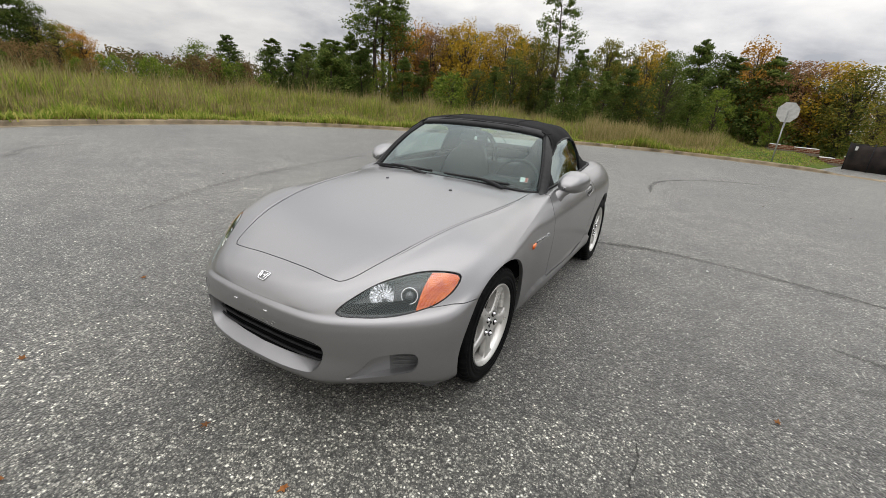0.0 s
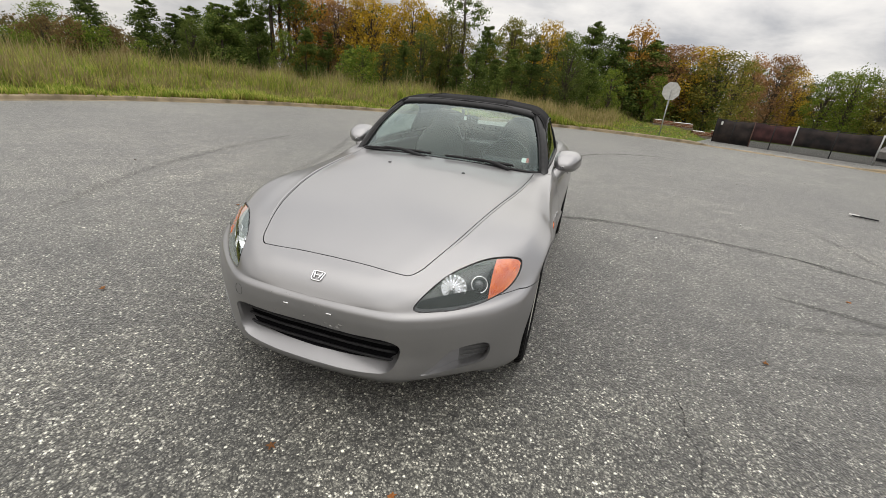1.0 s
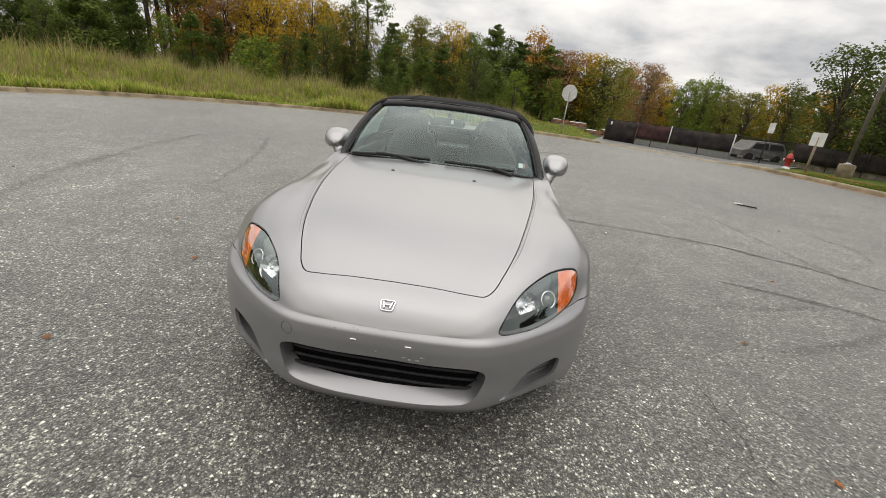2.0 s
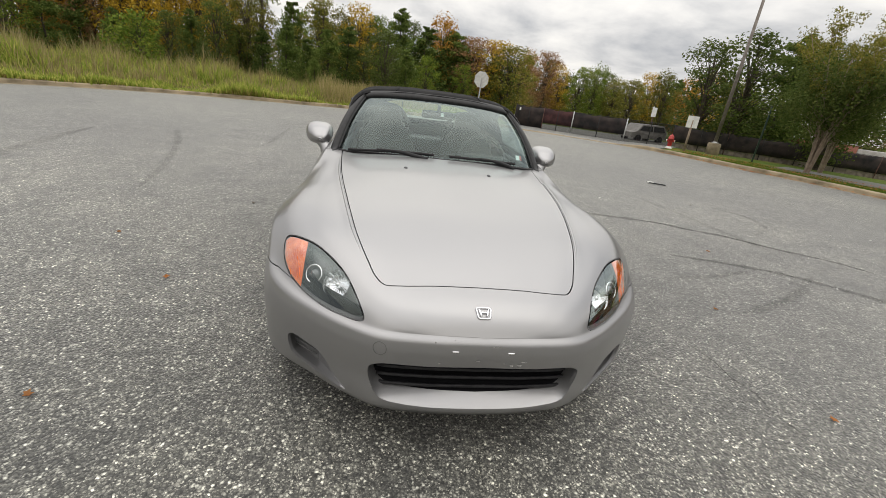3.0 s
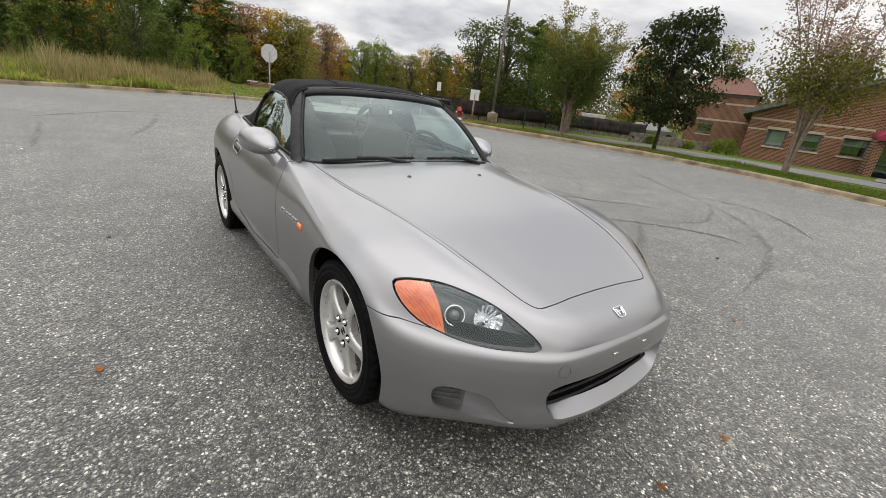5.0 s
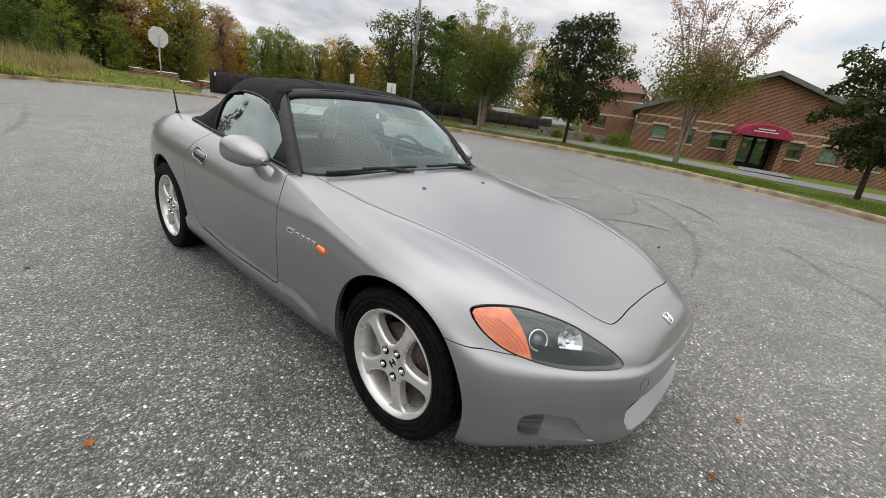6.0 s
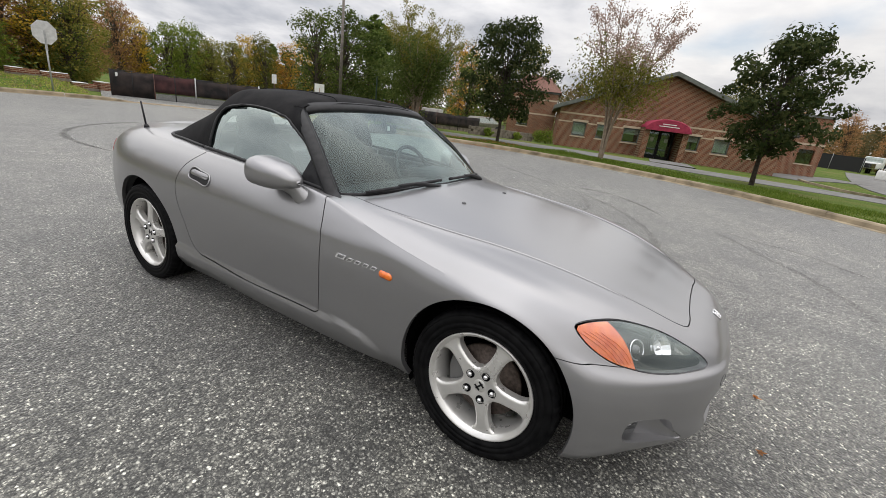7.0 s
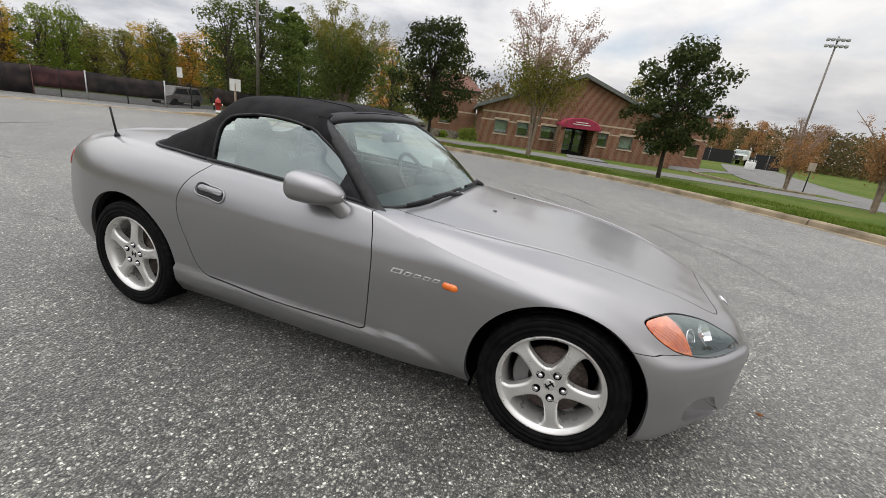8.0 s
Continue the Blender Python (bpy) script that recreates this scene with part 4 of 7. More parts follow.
for sd, x, y, hgt, sp, lo_m, hi_m, nlo, nhi, lab in (
        (71, 15.5, 3.0, 5.7, 2.55, OLIVE_L, PINK_L, 92, 34, "crape myrtle with thin pinkish tops and olive leaves"),
        (72, 15.9, 12.4, 5.4, 2.9, DEEP_L, OLIVE_L, 110, 110, "full olive-brown crape myrtle with pale stems"),
        (73, 18.6, 14.2, 5.5, 2.2, DEEP_L, OLIVE_L, 80, 110, "olive crape myrtle beside the lamp post"),
        (74, 26.0, -9.5, 4.1, 1.7, RUST_L, PINK_L, 46, 10, "small crape myrtle with rust-red leaves and bare tips"),
        (75, 17.7, -9.6, 4.5, 1.6, RUST_L, RUST_L, 48, 10, "small crape myrtle with reddish-brown leaves on the lawn"),
        (76, 15.8, -14.5, 4.4, 1.6, RUST_L, RUST_L, 48, 12, "small crape myrtle with brown autumn leaves")):
    st, low_l, top_l = myrtle(sd, hgt, sp, int(nlo * (1.35 if sd == 71 else 1.1 if sd > 73 else 1.9)), int(nhi * (.6 if sd == 71 else .42)), .085, .40 if sd == 71 else .27)
    ob = template("crape_myrtle", lab, "tree", st, [(low_l, lo_m), (top_l, hi_m)], PALEBARK)
    ob.matrix_basis = pose(x, y, land(x, y), 0, 0, sd * 10)
    tagged(ob, group="crape myrtles")
for x, y, hgt, w, i in ((19.5, 21.0, 6.4, 1.2, 0), (22.5, 21.5, 6.8, 1.1, 1), (21.5, 17.0, 5.4, 1.1, 2), (28.5, 21.5, 6.6, 1.2, 0), (25.0, 22.6, 6.6, 1.2, 1), (33.0, 19.0, 6.4, 1.2, 2), (17.2, 20.8, 5.6, 1.1, 0)):
    plant("pine" if i == 1 else "deep", i, x, y, hgt, w * 1.15, "trees behind the lamp post")
for x, y, hgt, k in ((92, -19, 8.5, "rust"), (96, -26, 8, "rust"), (90, -33, 8, "rust"), (88, -42, 7.5, "rust"), (84, -50, 7.5, "rust"), (78, -60, 7.5, "rust"), (98, -12, 9, "rust"), (46, 18, 9, "olive"), (50, 10, 8.5, "green"), (44, 26, 8.5, "orange"), (52, -2, 8, "olive")):
    plant(k, int(x) % 3, x, y, hgt, 1.1, "trees behind the building")

# ---- fence with dark screens ----
fence = empty("fence", pose(0, 0, 0), "site fence with black screen cloth on steel posts", "fence")
FENCE = [(7.0, 22.5), (8.3, 21.5), (9.6, 20.5), (11.8, 18.9), (15.0, 19.6), (18.5, 19.8), (22, 18.7), (25.5, 17.2), (29, 15.4)]
for i in range(len(FENCE) - 1):
    (x0, y0), (x1, y1) = FENCE[i], FENCE[i + 1]
    n = 8
    p = []
    for k in range(n + 1):
        t = k / n
        x, y = x0 + (x1 - x0) * t, y0 + (y1 - y0) * t
        z = land(x, y)
        sag = .05 * math.sin(math.pi * t) + .015 * math.sin(k * 2.1 + i)
        lo_z = .05 if i == 0 else .36 if i < 3 else .03 if i == 3 else .28
        for zz, o in ((lo_z, 0), (.58, .02 * math.sin(k * 1.7 + i)), (.86, .02 * math.sin(k * 2.3)), (1.13 - sag, 0)):
            p.append((x + o, y + o, z + zz))
    ob = part("screen", mesh("screen", p, grid_faces(n + 1, 4), NET if i == 3 else MAROON if i == 1 else SCREEN), fence, "faded maroon screen cloth" if i == 1 else "thin see-through screen net" if i == 3 else "")
    if i != 3:
        sol = ob.modifiers.new("cloth", "SOLIDIFY")
        sol.thickness = .012
    for k, t in ((0, 0), (1, .5)):
        x, y = x0 + (x1 - x0) * t, y0 + (y1 - y0) * t
        z = land(x, y)
        part("post", mesh("post", *tube([(x, y, z - .2), (x, y, z + 1.17)], .032 if k == 0 and i in (2, 3) else .022, 8), STEEL if k == 0 and i in (2, 3) else RUSTPOST if k == 0 and i % 2 else BLACK), fence)
    part("rail", mesh("rail", *tube([(x0, y0, land(x0, y0) + 1.12), (x1, y1, land(x1, y1) + 1.12)], .012, 6), BLACK), fence)
    dx, dy = x1 - x0, y1 - y0
    L = math.hypot(dx, dy)
    if 0 < i < 3:
        q = [(x0 + (x1 - x0) * t, y0 + (y1 - y0) * t, land(x0 + (x1 - x0) * t, y0 + (y1 - y0) * t) + zz) for t in np.linspace(0, 1, 5) for zz in (.02, .42)]
        part("lower_net", mesh("lower_net", q, grid_faces(5, 2), NET), fence, "open wire net below the cloth")
    for k in range(3 if i > 3 else 0):
        a, b = (k + .03) / 3, (k + .97) / 3
        q = []
        for t in (a, b):
            for off, zz in ((.05, -.05), (.05, lo_z - .01), (.13, lo_z - .01), (.13, -.05)):
                x, y = x0 + dx * t - dy / L * off * -1, y0 + dy * t + dx / L * off
                q.append((x, y, land(x, y) + zz))
        part("board", mesh("board", q, [(0, 1, 5, 4), (1, 2, 6, 5), (2, 3, 7, 6), (0, 3, 2, 1), (4, 5, 6, 7), (3, 0, 4, 7)], BOARD, None, False), fence)
tagp = part("notice", mesh("notice", *block(7.15, 22.32, land(7, 22.4) + .86, 7.4, 22.36, land(7, 22.4) + 1.02), WHITE, None, False), fence, "small white notice")

# stacked brick pallets behind the stop sign
rnd = random.Random(8)
for k in range(4):
    x, y = 5.25 + k * 1.03, 26.6 - k * .12
    st = empty("brick_stack", pose(x, y, land(x, y)), "pallet stack of red bricks with pale top wrap", "bricks", "brick stacks")
    h = rnd.choice((.22, .42, .42))
    for j in range(int(h / .2)):
        part("course", mesh("course", *block(-.5 + rnd.uniform(-.03, .03), -.4, .08 + j * .2, .5 + rnd.uniform(-.03, .03), .4, .08 + j * .2 + .19, .015), BRICK, None, False), st)
    part("wrap", mesh("wrap", *block(-.5, -.4, .08 + int(h / .2) * .2, rnd.uniform(-.2, .45), .4, .105 + int(h / .2) * .2, .01), WHITE, None, False), st)
    part("pallet", mesh("pallet", *block(-.52, -.42, -.05, .52, .42, .08), BOARD, None, False), st)

# ---- signs, posts, hydrant, lamp ----
def sign_post(name, x, y, top, panel_pts, panel_z, material, post_m, label, turn=0.0, thick=.003, rad=.028):
    z = land(x, y)
    s = empty(name, pose(x, y, z, 0, 0, turn), label, "sign")
    part("post", mesh("post", *tube([(0, .03, -.2), (0, .03, top)], rad, 8), post_m), s)
    n = len(panel_pts)
    p = [(u, -thick, panel_z + v) for u, v in panel_pts] + [(u, thick, panel_z + v) for u, v in panel_pts]
    f = [tuple(range(n))[::-1], tuple(range(n, 2 * n))] + [(i, (i + 1) % n, n + (i + 1) % n, n + i) for i in range(n)]
    part("sign_panel", mesh("sign_panel", p, f, material, None, False), s)
    return s


octo = [(.40 * math.cos(math.pi / 8 + k * math.pi / 4), .40 * math.sin(math.pi / 8 + k * math.pi / 4)) for k in range(8)]
s = sign_post("stop_sign", 4.25, 20.1, 2.0, octo, 2.055 - land(4.25, 20.1), SIGNBACK, STEEL, "octagonal road sign seen from its bare metal back", 12)
part("strap", mesh("strap", *block(-.03, -.012, 1.35, .03, .0, 2.0), STEEL, None, False), s)
sign_post("notice_sign", 14.1, 17.2, 1.45, [(-.24, -.27), (.24, -.27), (.24, .27), (-.24, .27)], 1.36 - land(14.1, 17.2), WHITE, PALEBARK, "white notice board on a pale wooden post", -40, .01, .05)
sign_post("notice_sign", 15.5, 22.6, 1.95, [(-.13, -.26), (.13, -.26), (.13, .26), (-.13, .26)], 1.75, WHITE, RUSTPOST, "small white sign on a steel post", -35)
sign_post("notice_sign", 24.4, -9.75, 1.5, [(-.15, -.2), (.15, -.2), (.15, .2), (-.15, .2)], 1.42, CARTAN, BLACK, "small tan sign on a dark post", -110)
gp = empty("marker_post", pose(15.5, 14.6, land(15.5, 14.6)), "thin dark green steel post on the verge", "post")
part("shaft", mesh("shaft", *block(-.035, -.02, -.2, .035, .02, 2.35, .008), GREENPAINT), gp)

hx, hy = 13.9, 18.1
hyd = empty("fire_hydrant", pose(hx, hy, land(hx, hy)), "red fire hydrant with white caps", "hydrant")
part("foot", mesh("foot", *lathe([(.001, -.1), (.16, -.1), (.16, .05), (.11, .07), (.105, .12)], 20, "z"), WHITE), hyd, "white hydrant foot")
part("barrel", mesh("barrel", *lathe([(.105, .10), (.105, .45), (.14, .46), (.14, .49), (.13, .50), (.12, .58), (.07, .65), (.03, .67), (.03, .71), (.001, .715)], 20, "z"), REDPAINT), hyd)
for a in (0, 90, 180):
    p, f = tube([(.09, 0, .38), (.17, 0, .38)], .055, 12)
    part("outlet", mesh("outlet", [pose(0, 0, 0, 0, 0, a - 30) @ Vector(q) for q in p], f, REDPAINT), hyd)
    p, f = tube([(.17, 0, .38), (.20, 0, .38)], .06, 6)
    part("outlet_cap", mesh("outlet_cap", [pose(0, 0, 0, 0, 0, a - 30) @ Vector(q) for q in p], f, WHITE), hyd)

lx, ly = 15.96, 17.6
lamp = empty("street_lamp", pose(lx, ly, land(lx, ly)), "tall grey lamp post on a concrete footing", "lamp")
part("footing", mesh("footing", *lathe([(.001, -.3), (.30, -.3), (.30, .52), (.27, .56), (.001, .56)], 24, "z"), CONCRETE), lamp, "round concrete footing")
part("pole", mesh("pole", *tube([(0, 0, .5), (0, 0, 4), (0, 0, 9.5)], [.085, .075, .05], 12), POLE), lamp)
part("flange", mesh("flange", *lathe([(.001, .56), (.15, .56), (.15, .60), (.09, .61), (.085, .64)], 16, "z"), STEEL), lamp)

# sports-ground flood light far away
fx, fy = 66.0, -22.6
fl = empty("flood_light", pose(fx, fy, land(fx, fy)), "tall flood light mast of a sports ground", "lamp")
part("mast", mesh("mast", *tube([(0, 0, -.3), (0, 0, 16.5)], [.15, .09], 10), POLE), fl)
for k in range(2):
    part("crossbar", mesh("crossbar", *block(-.1, -1.1, 15.4 + k * .7, .1, 1.1, 15.5 + k * .7), STEEL, None, False), fl)
    for j in range(5):
        part("lamp_head", mesh("lamp_head", *block(-.3, -1.2 + j * .50, 15.25 + k * .7, .05, -.85 + j * .50, 15.6 + k * .7, .06), STEEL), fl)

# ---- brick building ----
NX, NY = .948, .317
BD = 30.76
base_z = -.42
bm_ = Matrix.Translation((BD * NX, BD * NY, base_z)) @ Matrix(((NY, NX, 0, 0), (-NX, NY, 0, 0), (0, 0, 1, 0), (0, 0, 0, 1)))
# local axes: x along the front, y into the house, z up
house = empty("school_building", bm_, "single-storey red brick building with gabled front", "building")
WINS = [(1.6, 2.55), (3.3, 4.15), (5.1, 6.2), (8.95, 10.1), (11.0, 12.0), (12.95, 14.0)]
WZ0, WZ1 = .92, 1.88
X0, X1, EAVE, PEAK, PX = .55, 15.1, 2.72, 5.45, 7.5
DX0, DX1, DZ = 6.55, 8.55, 2.05


def wall_with_holes(name, x0, x1, top, holes, depth, y0, material, parent):
    """Wall with real openings and their reveals; top gives the height by place."""
    xs = sorted({x0, x1} | ({PX} if x0 < PX < x1 else set()) | {v for h in holes for v in h[:2]})
    zs = sorted({-.6, .0} | {v for h in holes for v in h[2:]} | {2.2})
    n = len(zs) + 1
    p = [(x, y0, z) for x in xs for z in (*zs, top(x))]
    cells = {}
    for i in range(len(xs) - 1):
        for j in range(n - 1):
            cx = (xs[i] + xs[i + 1]) / 2
            cz = (zs[j] + zs[j + 1]) / 2 if j < n - 2 else 99
            if not any(h[0] < cx < h[1] and h[2] < cz < h[3] for h in holes):
                cells[i, j] = (i * n + j, (i + 1) * n + j, (i + 1) * n + j + 1, i * n + j + 1)
    f = list(cells.values())
    edges = {(q[k], q[(k + 1) % 4]) for q in f for k in range(4)}
    m = len(p)
    p += [(x, y + depth, z) for x, y, z in p]
    f += [(b, a, a + m, b + m) for a, b in edges if (b, a) not in edges]
    f += [tuple(i + m for i in q[::-1]) for q in cells.values()]
    return part(name, mesh(name, p, f, material, None, False), parent)


def gable(x):
    return EAVE + (PEAK - EAVE) * (1 - abs(x - PX) / (PX - X0 if x < PX else X1 - PX))


wall_with_holes("front_wall", X0, X1, gable, [(a, b, WZ0, WZ1) for a, b in WINS] + [(DX0, DX1, 0, DZ)], .3, 0, BRICK, house)
part("side_wall", mesh("side_wall", *block(X0, .3, -.6, X0 + .3, 14, EAVE), BRICK, None, False), house)
part("side_wall", mesh("side_wall", *block(X1 - .3, .3, -.6, X1, 14, EAVE), BRICK, None, False), house)
part("back_wall", mesh("back_wall", *block(X0, 14, -.6, X1, 14.3, EAVE), BRICK, None, False), house)
for s, xa in ((0, X0 - .5), (1, X1 + .5)):
    za = EAVE - .16
    p = [(xa, -.45, za), (PX, -.45, PEAK + .06), (PX, 14.5, PEAK + .06), (xa, 14.5, za)]
    p += [(x, y, z + .2) for x, y, z in p]
    part("roof", mesh("roof", p, [(0, 1, 2, 3), (7, 6, 5, 4), (0, 4, 5, 1), (1, 5, 6, 2), (2, 6, 7, 3), (3, 7, 4, 0)], SHINGLE, None, False), house)
    p = [(xa, -.50, za - .02), (PX, -.50, PEAK + .04), (PX, -.46, PEAK + .04), (xa, -.46, za - .02)]
    p += [(x, y, z + .26) for x, y, z in p]
    part("fascia", mesh("fascia", p, [(3, 2, 1, 0), (4, 5, 6, 7), (0, 1, 5, 4), (1, 2, 6, 5), (2, 3, 7, 6), (3, 0, 4, 7)], ROOFTRIM, None, False), house)
for za in (2.36, 1.78):
    for a, b in ((X0, DX0 - .35), (DX1 + .35, X1)) if za > 2 else ((X0, WINS[0][0] - .05), (WINS[0][1] + .05, WINS[1][0] - .05), (WINS[1][1] + .05, WINS[2][0] - .05), (DX1 + .35, WINS[3][0] - .05), (WINS[3][1] + .05, WINS[4][0] - .05), (WINS[4][1] + .05, WINS[5][0] - .05), (WINS[5][1] + .05, X1)):
        if b > a:
            part("band", mesh("band", *block(a, -.02, za, b, .05, za + .10), STONEBAND, None, False), house)
for a, b in WINS:
    w = new("window")
    w.parent = house
    part("glass", mesh("glass", *block(a + .05, .14, WZ0 + .05, b - .05, .16, WZ1 - .05), WINDOW, None, False), w)
    for q in ((a, .08, WZ0, a + .06, .2, WZ1), (b - .06, .08, WZ0, b, .2, WZ1), (a, .08, WZ1 - .06, b, .2, WZ1), (a, .08, WZ0, b, .2, WZ0 + .06)):
        part("frame", mesh("frame", *block(*q), ROOFTRIM, None, False), w)
    part("sill", mesh("sill", *block(a - .08, -.06, WZ0 - .09, b + .08, .1, WZ0 - .002), STONEBAND, None, False), w)
    part("lintel", mesh("lintel", *block(a - .08, -.025, WZ1 + .002, b + .08, .05, WZ1 + .15), STONEBAND, None, False), w)
    part("blind", mesh("blind", *block(a + .07, .22, WZ0 + (.1 if a > 10 or a < 3 else .55), b - .07, .23, WZ1 - .07), WHITE, None, False), w, "pale window blind")
part("indoor_floor", mesh("indoor_floor", *block(X0 + .3, .31, -.5, X1 - .3, 13.99, .03), TARP, None, False), house, "dark floor indoors")
part("indoor_ceiling", mesh("indoor_ceiling", *block(X0 + .3, .31, 2.5, X1 - .3, 13.99, 2.6), BOARD, None, False), house, "dim ceiling indoors")
# porch: piers, dark glass doors, canopy
porch = new("porch")
porch.parent = house
for a in (DX0 - .42, DX1 - .02):
    part("pier", mesh("pier", *block(a + .04, -1.5, -.6, a + .40, -1.14, 2.05, .01), BRICK, None, False), porch)
    part("cheek", mesh("cheek", *block(a + .07, -1.14, -.6, a + .35, -.003, 2.05), BRICK, None, False), porch)
part("step", mesh("step", *block(DX0 - .5, -2.0, -.6, DX1 + .5, -1.53, .02, .01), PATHWAY, None, False), porch)
part("porch_floor", mesh("porch_floor", *block(DX0 + .03, -1.5, -.6, DX1 - .03, .1, .04), PATHWAY, None, False), porch)
for k in range(2):
    a = DX0 + .08 + k * .93
    dd = new("entrance_door")
    dd.parent = house
    part("leaf", mesh("leaf", *block(a, .12, .05, a + .90, .17, DZ - .05), BLACK, None, False), dd)
    part("pane", mesh("pane", *block(a + .1, .10, .25, a + .80, .119, DZ - .2), WINDOW, None, False), dd)
    part("handle", mesh("handle", *tube([(a + (.82 if k == 0 else .08), .07, .9), (a + (.82 if k == 0 else .08), .07, 1.25)], .018, 8), STEEL), dd)
    part("paper", mesh("paper", *block(a + .35, .09, 1.2, a + .58, .098, 1.5), WHITE, None, False), dd, "white paper notice")
n = 18
p = []
for k in range(n + 1):
    t = math.pi * k / n
    for y, sc in ((-1.75, .94), (-1.7, 1.0), (0.0, 1.0)):
        p.append((DX0 + 1.0 - 1.40 * math.cos(t) * sc, y, 2.06 + .64 * math.sin(t) * sc))
part("canopy", mesh("canopy", p, grid_faces(n + 1, 3), CANVAS), porch, "maroon barrel canopy")
pts = [(DX0 + 1.0 - 1.31 * math.cos(math.pi * k / n), -1.75, 2.06 + .60 * math.sin(math.pi * k / n)) for k in range(n + 1)]
part("canopy_front", mesh("canopy_front", pts, [tuple(range(n + 1))], CANVAS), porch)
part("valance", mesh("valance", *block(DX0 - .41, -1.78, 1.95, DX1 + .41, -1.70, 2.08), CANVAS, None, False), porch)
for k, (w, z) in enumerate(((.42, 2.36), (.62, 2.22))):
    part("lettering_bar", mesh("lettering_bar", *block(DX0 + 1 - w, -1.765, z, DX0 + 1 + w, -1.752, z + .05), WHITE, None, False), porch, "pale bar of faded lettering")
# wings set back on both sides
for x0, x1, y0, top, nm in ((-4.3, .4, 13.0, 4.2, "wing"), (15.2, 20.4, 5.5, 4.3, "wing")):
    w = new(nm)
    w.parent = house
    holes = [(x0 + 1.0 + k * 2.6, x0 + 2.1 + k * 2.6, WZ0, WZ1 + .1) for k in range(1 if x0 < 0 else 2)]
    wall_with_holes("wall", x0, x1, lambda x, t=top: t, holes, .3, y0, BRICK, w)
    for a, b, c, d in holes:
        part("glass", mesh("glass", *block(a, y0 + .12, c, b, y0 + .15, d), WINDOW, None, False), w)
        part("sill", mesh("sill", *block(a - .08, y0 - .05, c - .1, b + .08, y0 + .1, c - .002), STONEBAND, None, False), w)
    part("end_wall", mesh("end_wall", *block(x0, y0 + .3, -.6, x0 + .3, y0 + 8, top), BRICK, None, False), w)
    part("end_wall", mesh("end_wall", *block(x1 - .3, y0 + .3, -.6, x1, y0 + 8, top), BRICK, None, False), w)
    part("roof", mesh("roof", *block(x0 - .1, y0 - .1, top, x1 + .1, y0 + 8.3, top + .18), ROOFTRIM, None, False), w)
    if x0 < 0:
        q = [(x0 - .3, y0 - .3, top + .185), (x1 + .3, y0 - .3, top + .185), (x1 + .3, y0 + 8.5, top + .185), (x0 - .3, y0 + 8.5, top + .185), (x0 + 1.2, y0 + 4.1, top + 1.9), (x1 - 1.2, y0 + 4.1, top + 1.9)]
        part("hipped_roof", mesh("hipped_roof", q, [(0, 1, 5, 4), (1, 2, 5), (2, 3, 4, 5), (3, 0, 4), (3, 2, 1, 0)], REDSHINGLE, None, False), w, "red-brown hipped roof")
    for zz in ((2.1, 3.5) if x0 < 0 else (2.3, 3.4)):
        part("band", mesh("band", *block(x0, y0 - .02, zz, x1, y0 - .002, zz + .14), STONEBAND, None, False), w)

# footpath along the building, and the one that leads off across the lawn
def path_strip(name, centre, width, label, lift=.05, material=None):
    c = along([(x, y, 0) for x, y in centre], 40)
    t = np.gradient(c[:, :2], axis=0)
    t /= np.linalg.norm(t, axis=1)[:, None]
    p = []
    for i in range(40):
        for o, dz in ((-.5, -.15), (-.5, lift), (.5, lift), (.5, -.15)):
            x, y = c[i, 0] - t[i, 1] * width * o, c[i, 1] + t[i, 0] * width * o
            p.append((x, y, land(c[i, 0], c[i, 1]) + dz))
    ob = part(name, mesh(name, p, grid_faces(40, 4), material or PATHWAY, None, False))
    return tagged(ob, label, kind="structure")


path_strip("pavement", [(15.4, 13.3), (17.6, 9.1), (19.0, 4.8), (19.5, 1.5), (19.8, -1.5), (20.6, -5), (21.0, -9), (20.3, -13)], 2.8, "grey concrete footpath past the building")
path_strip("pavement", [(18.5, -16.5), (24, -14.4), (31, -13.0), (40, -13.6), (52, -15.6), (72, -19.5)], 6.6, "grey lane leading off across the lawn", .042)
path_strip("pavement", [(33.5, -4.6), (38, -6.6), (43, -10.6)], 3.0, "grey drive round the end of the building", .046)
path_strip("path_kerb", [(33.6, -6.0), (28.9, -6.2), (25.4, -6.9), (24.0, -8.2), (24.2, -10.2)], .22, "tan concrete kerb along the footpath", .13, CONCRETE)
path_strip("pavement", [(23.5, .9), (26, 1.2), (28.8, 1.5)], 2.2, "concrete walk to the entrance")

# ---- lorry and screens beyond the lawn ----
tx, ty = 84.0, -21.4
truck = empty("truck", pose(tx, ty, land(tx, ty), 0, 0, -112), "white lorry with a dark flat body", "truck")
part("cab", mesh("cab", *block(-1.05, -1.2, .9, 1.05, .6, 2.45, .15, 3), WHITE), truck)
part("bonnet", mesh("bonnet", *block(-.95, -2.6, .8, .95, -1.2, 1.7, .15, 3), WHITE), truck)
part("windscreen", mesh("windscreen", *block(-.95, -1.23, 1.75, .95, -1.19, 2.4, .01), WINDOW), truck)
part("grille", mesh("grille", *block(-.6, -2.64, .85, .6, -2.59, 1.5), CHROME, None, False), truck)
part("flat_body", mesh("flat_body", *block(-1.2, .8, .9, 1.2, 7, 1.5, .03), TARP), truck)
for x in (-1.0, 1.0):
    for y in (-1.9, 3.4, 5.0):
        p, f = tube([(x - .15, y, .5), (x + .15, y, .5)], .5, 20)
        part("wheel", mesh("wheel", p, f, RUBBER), truck)
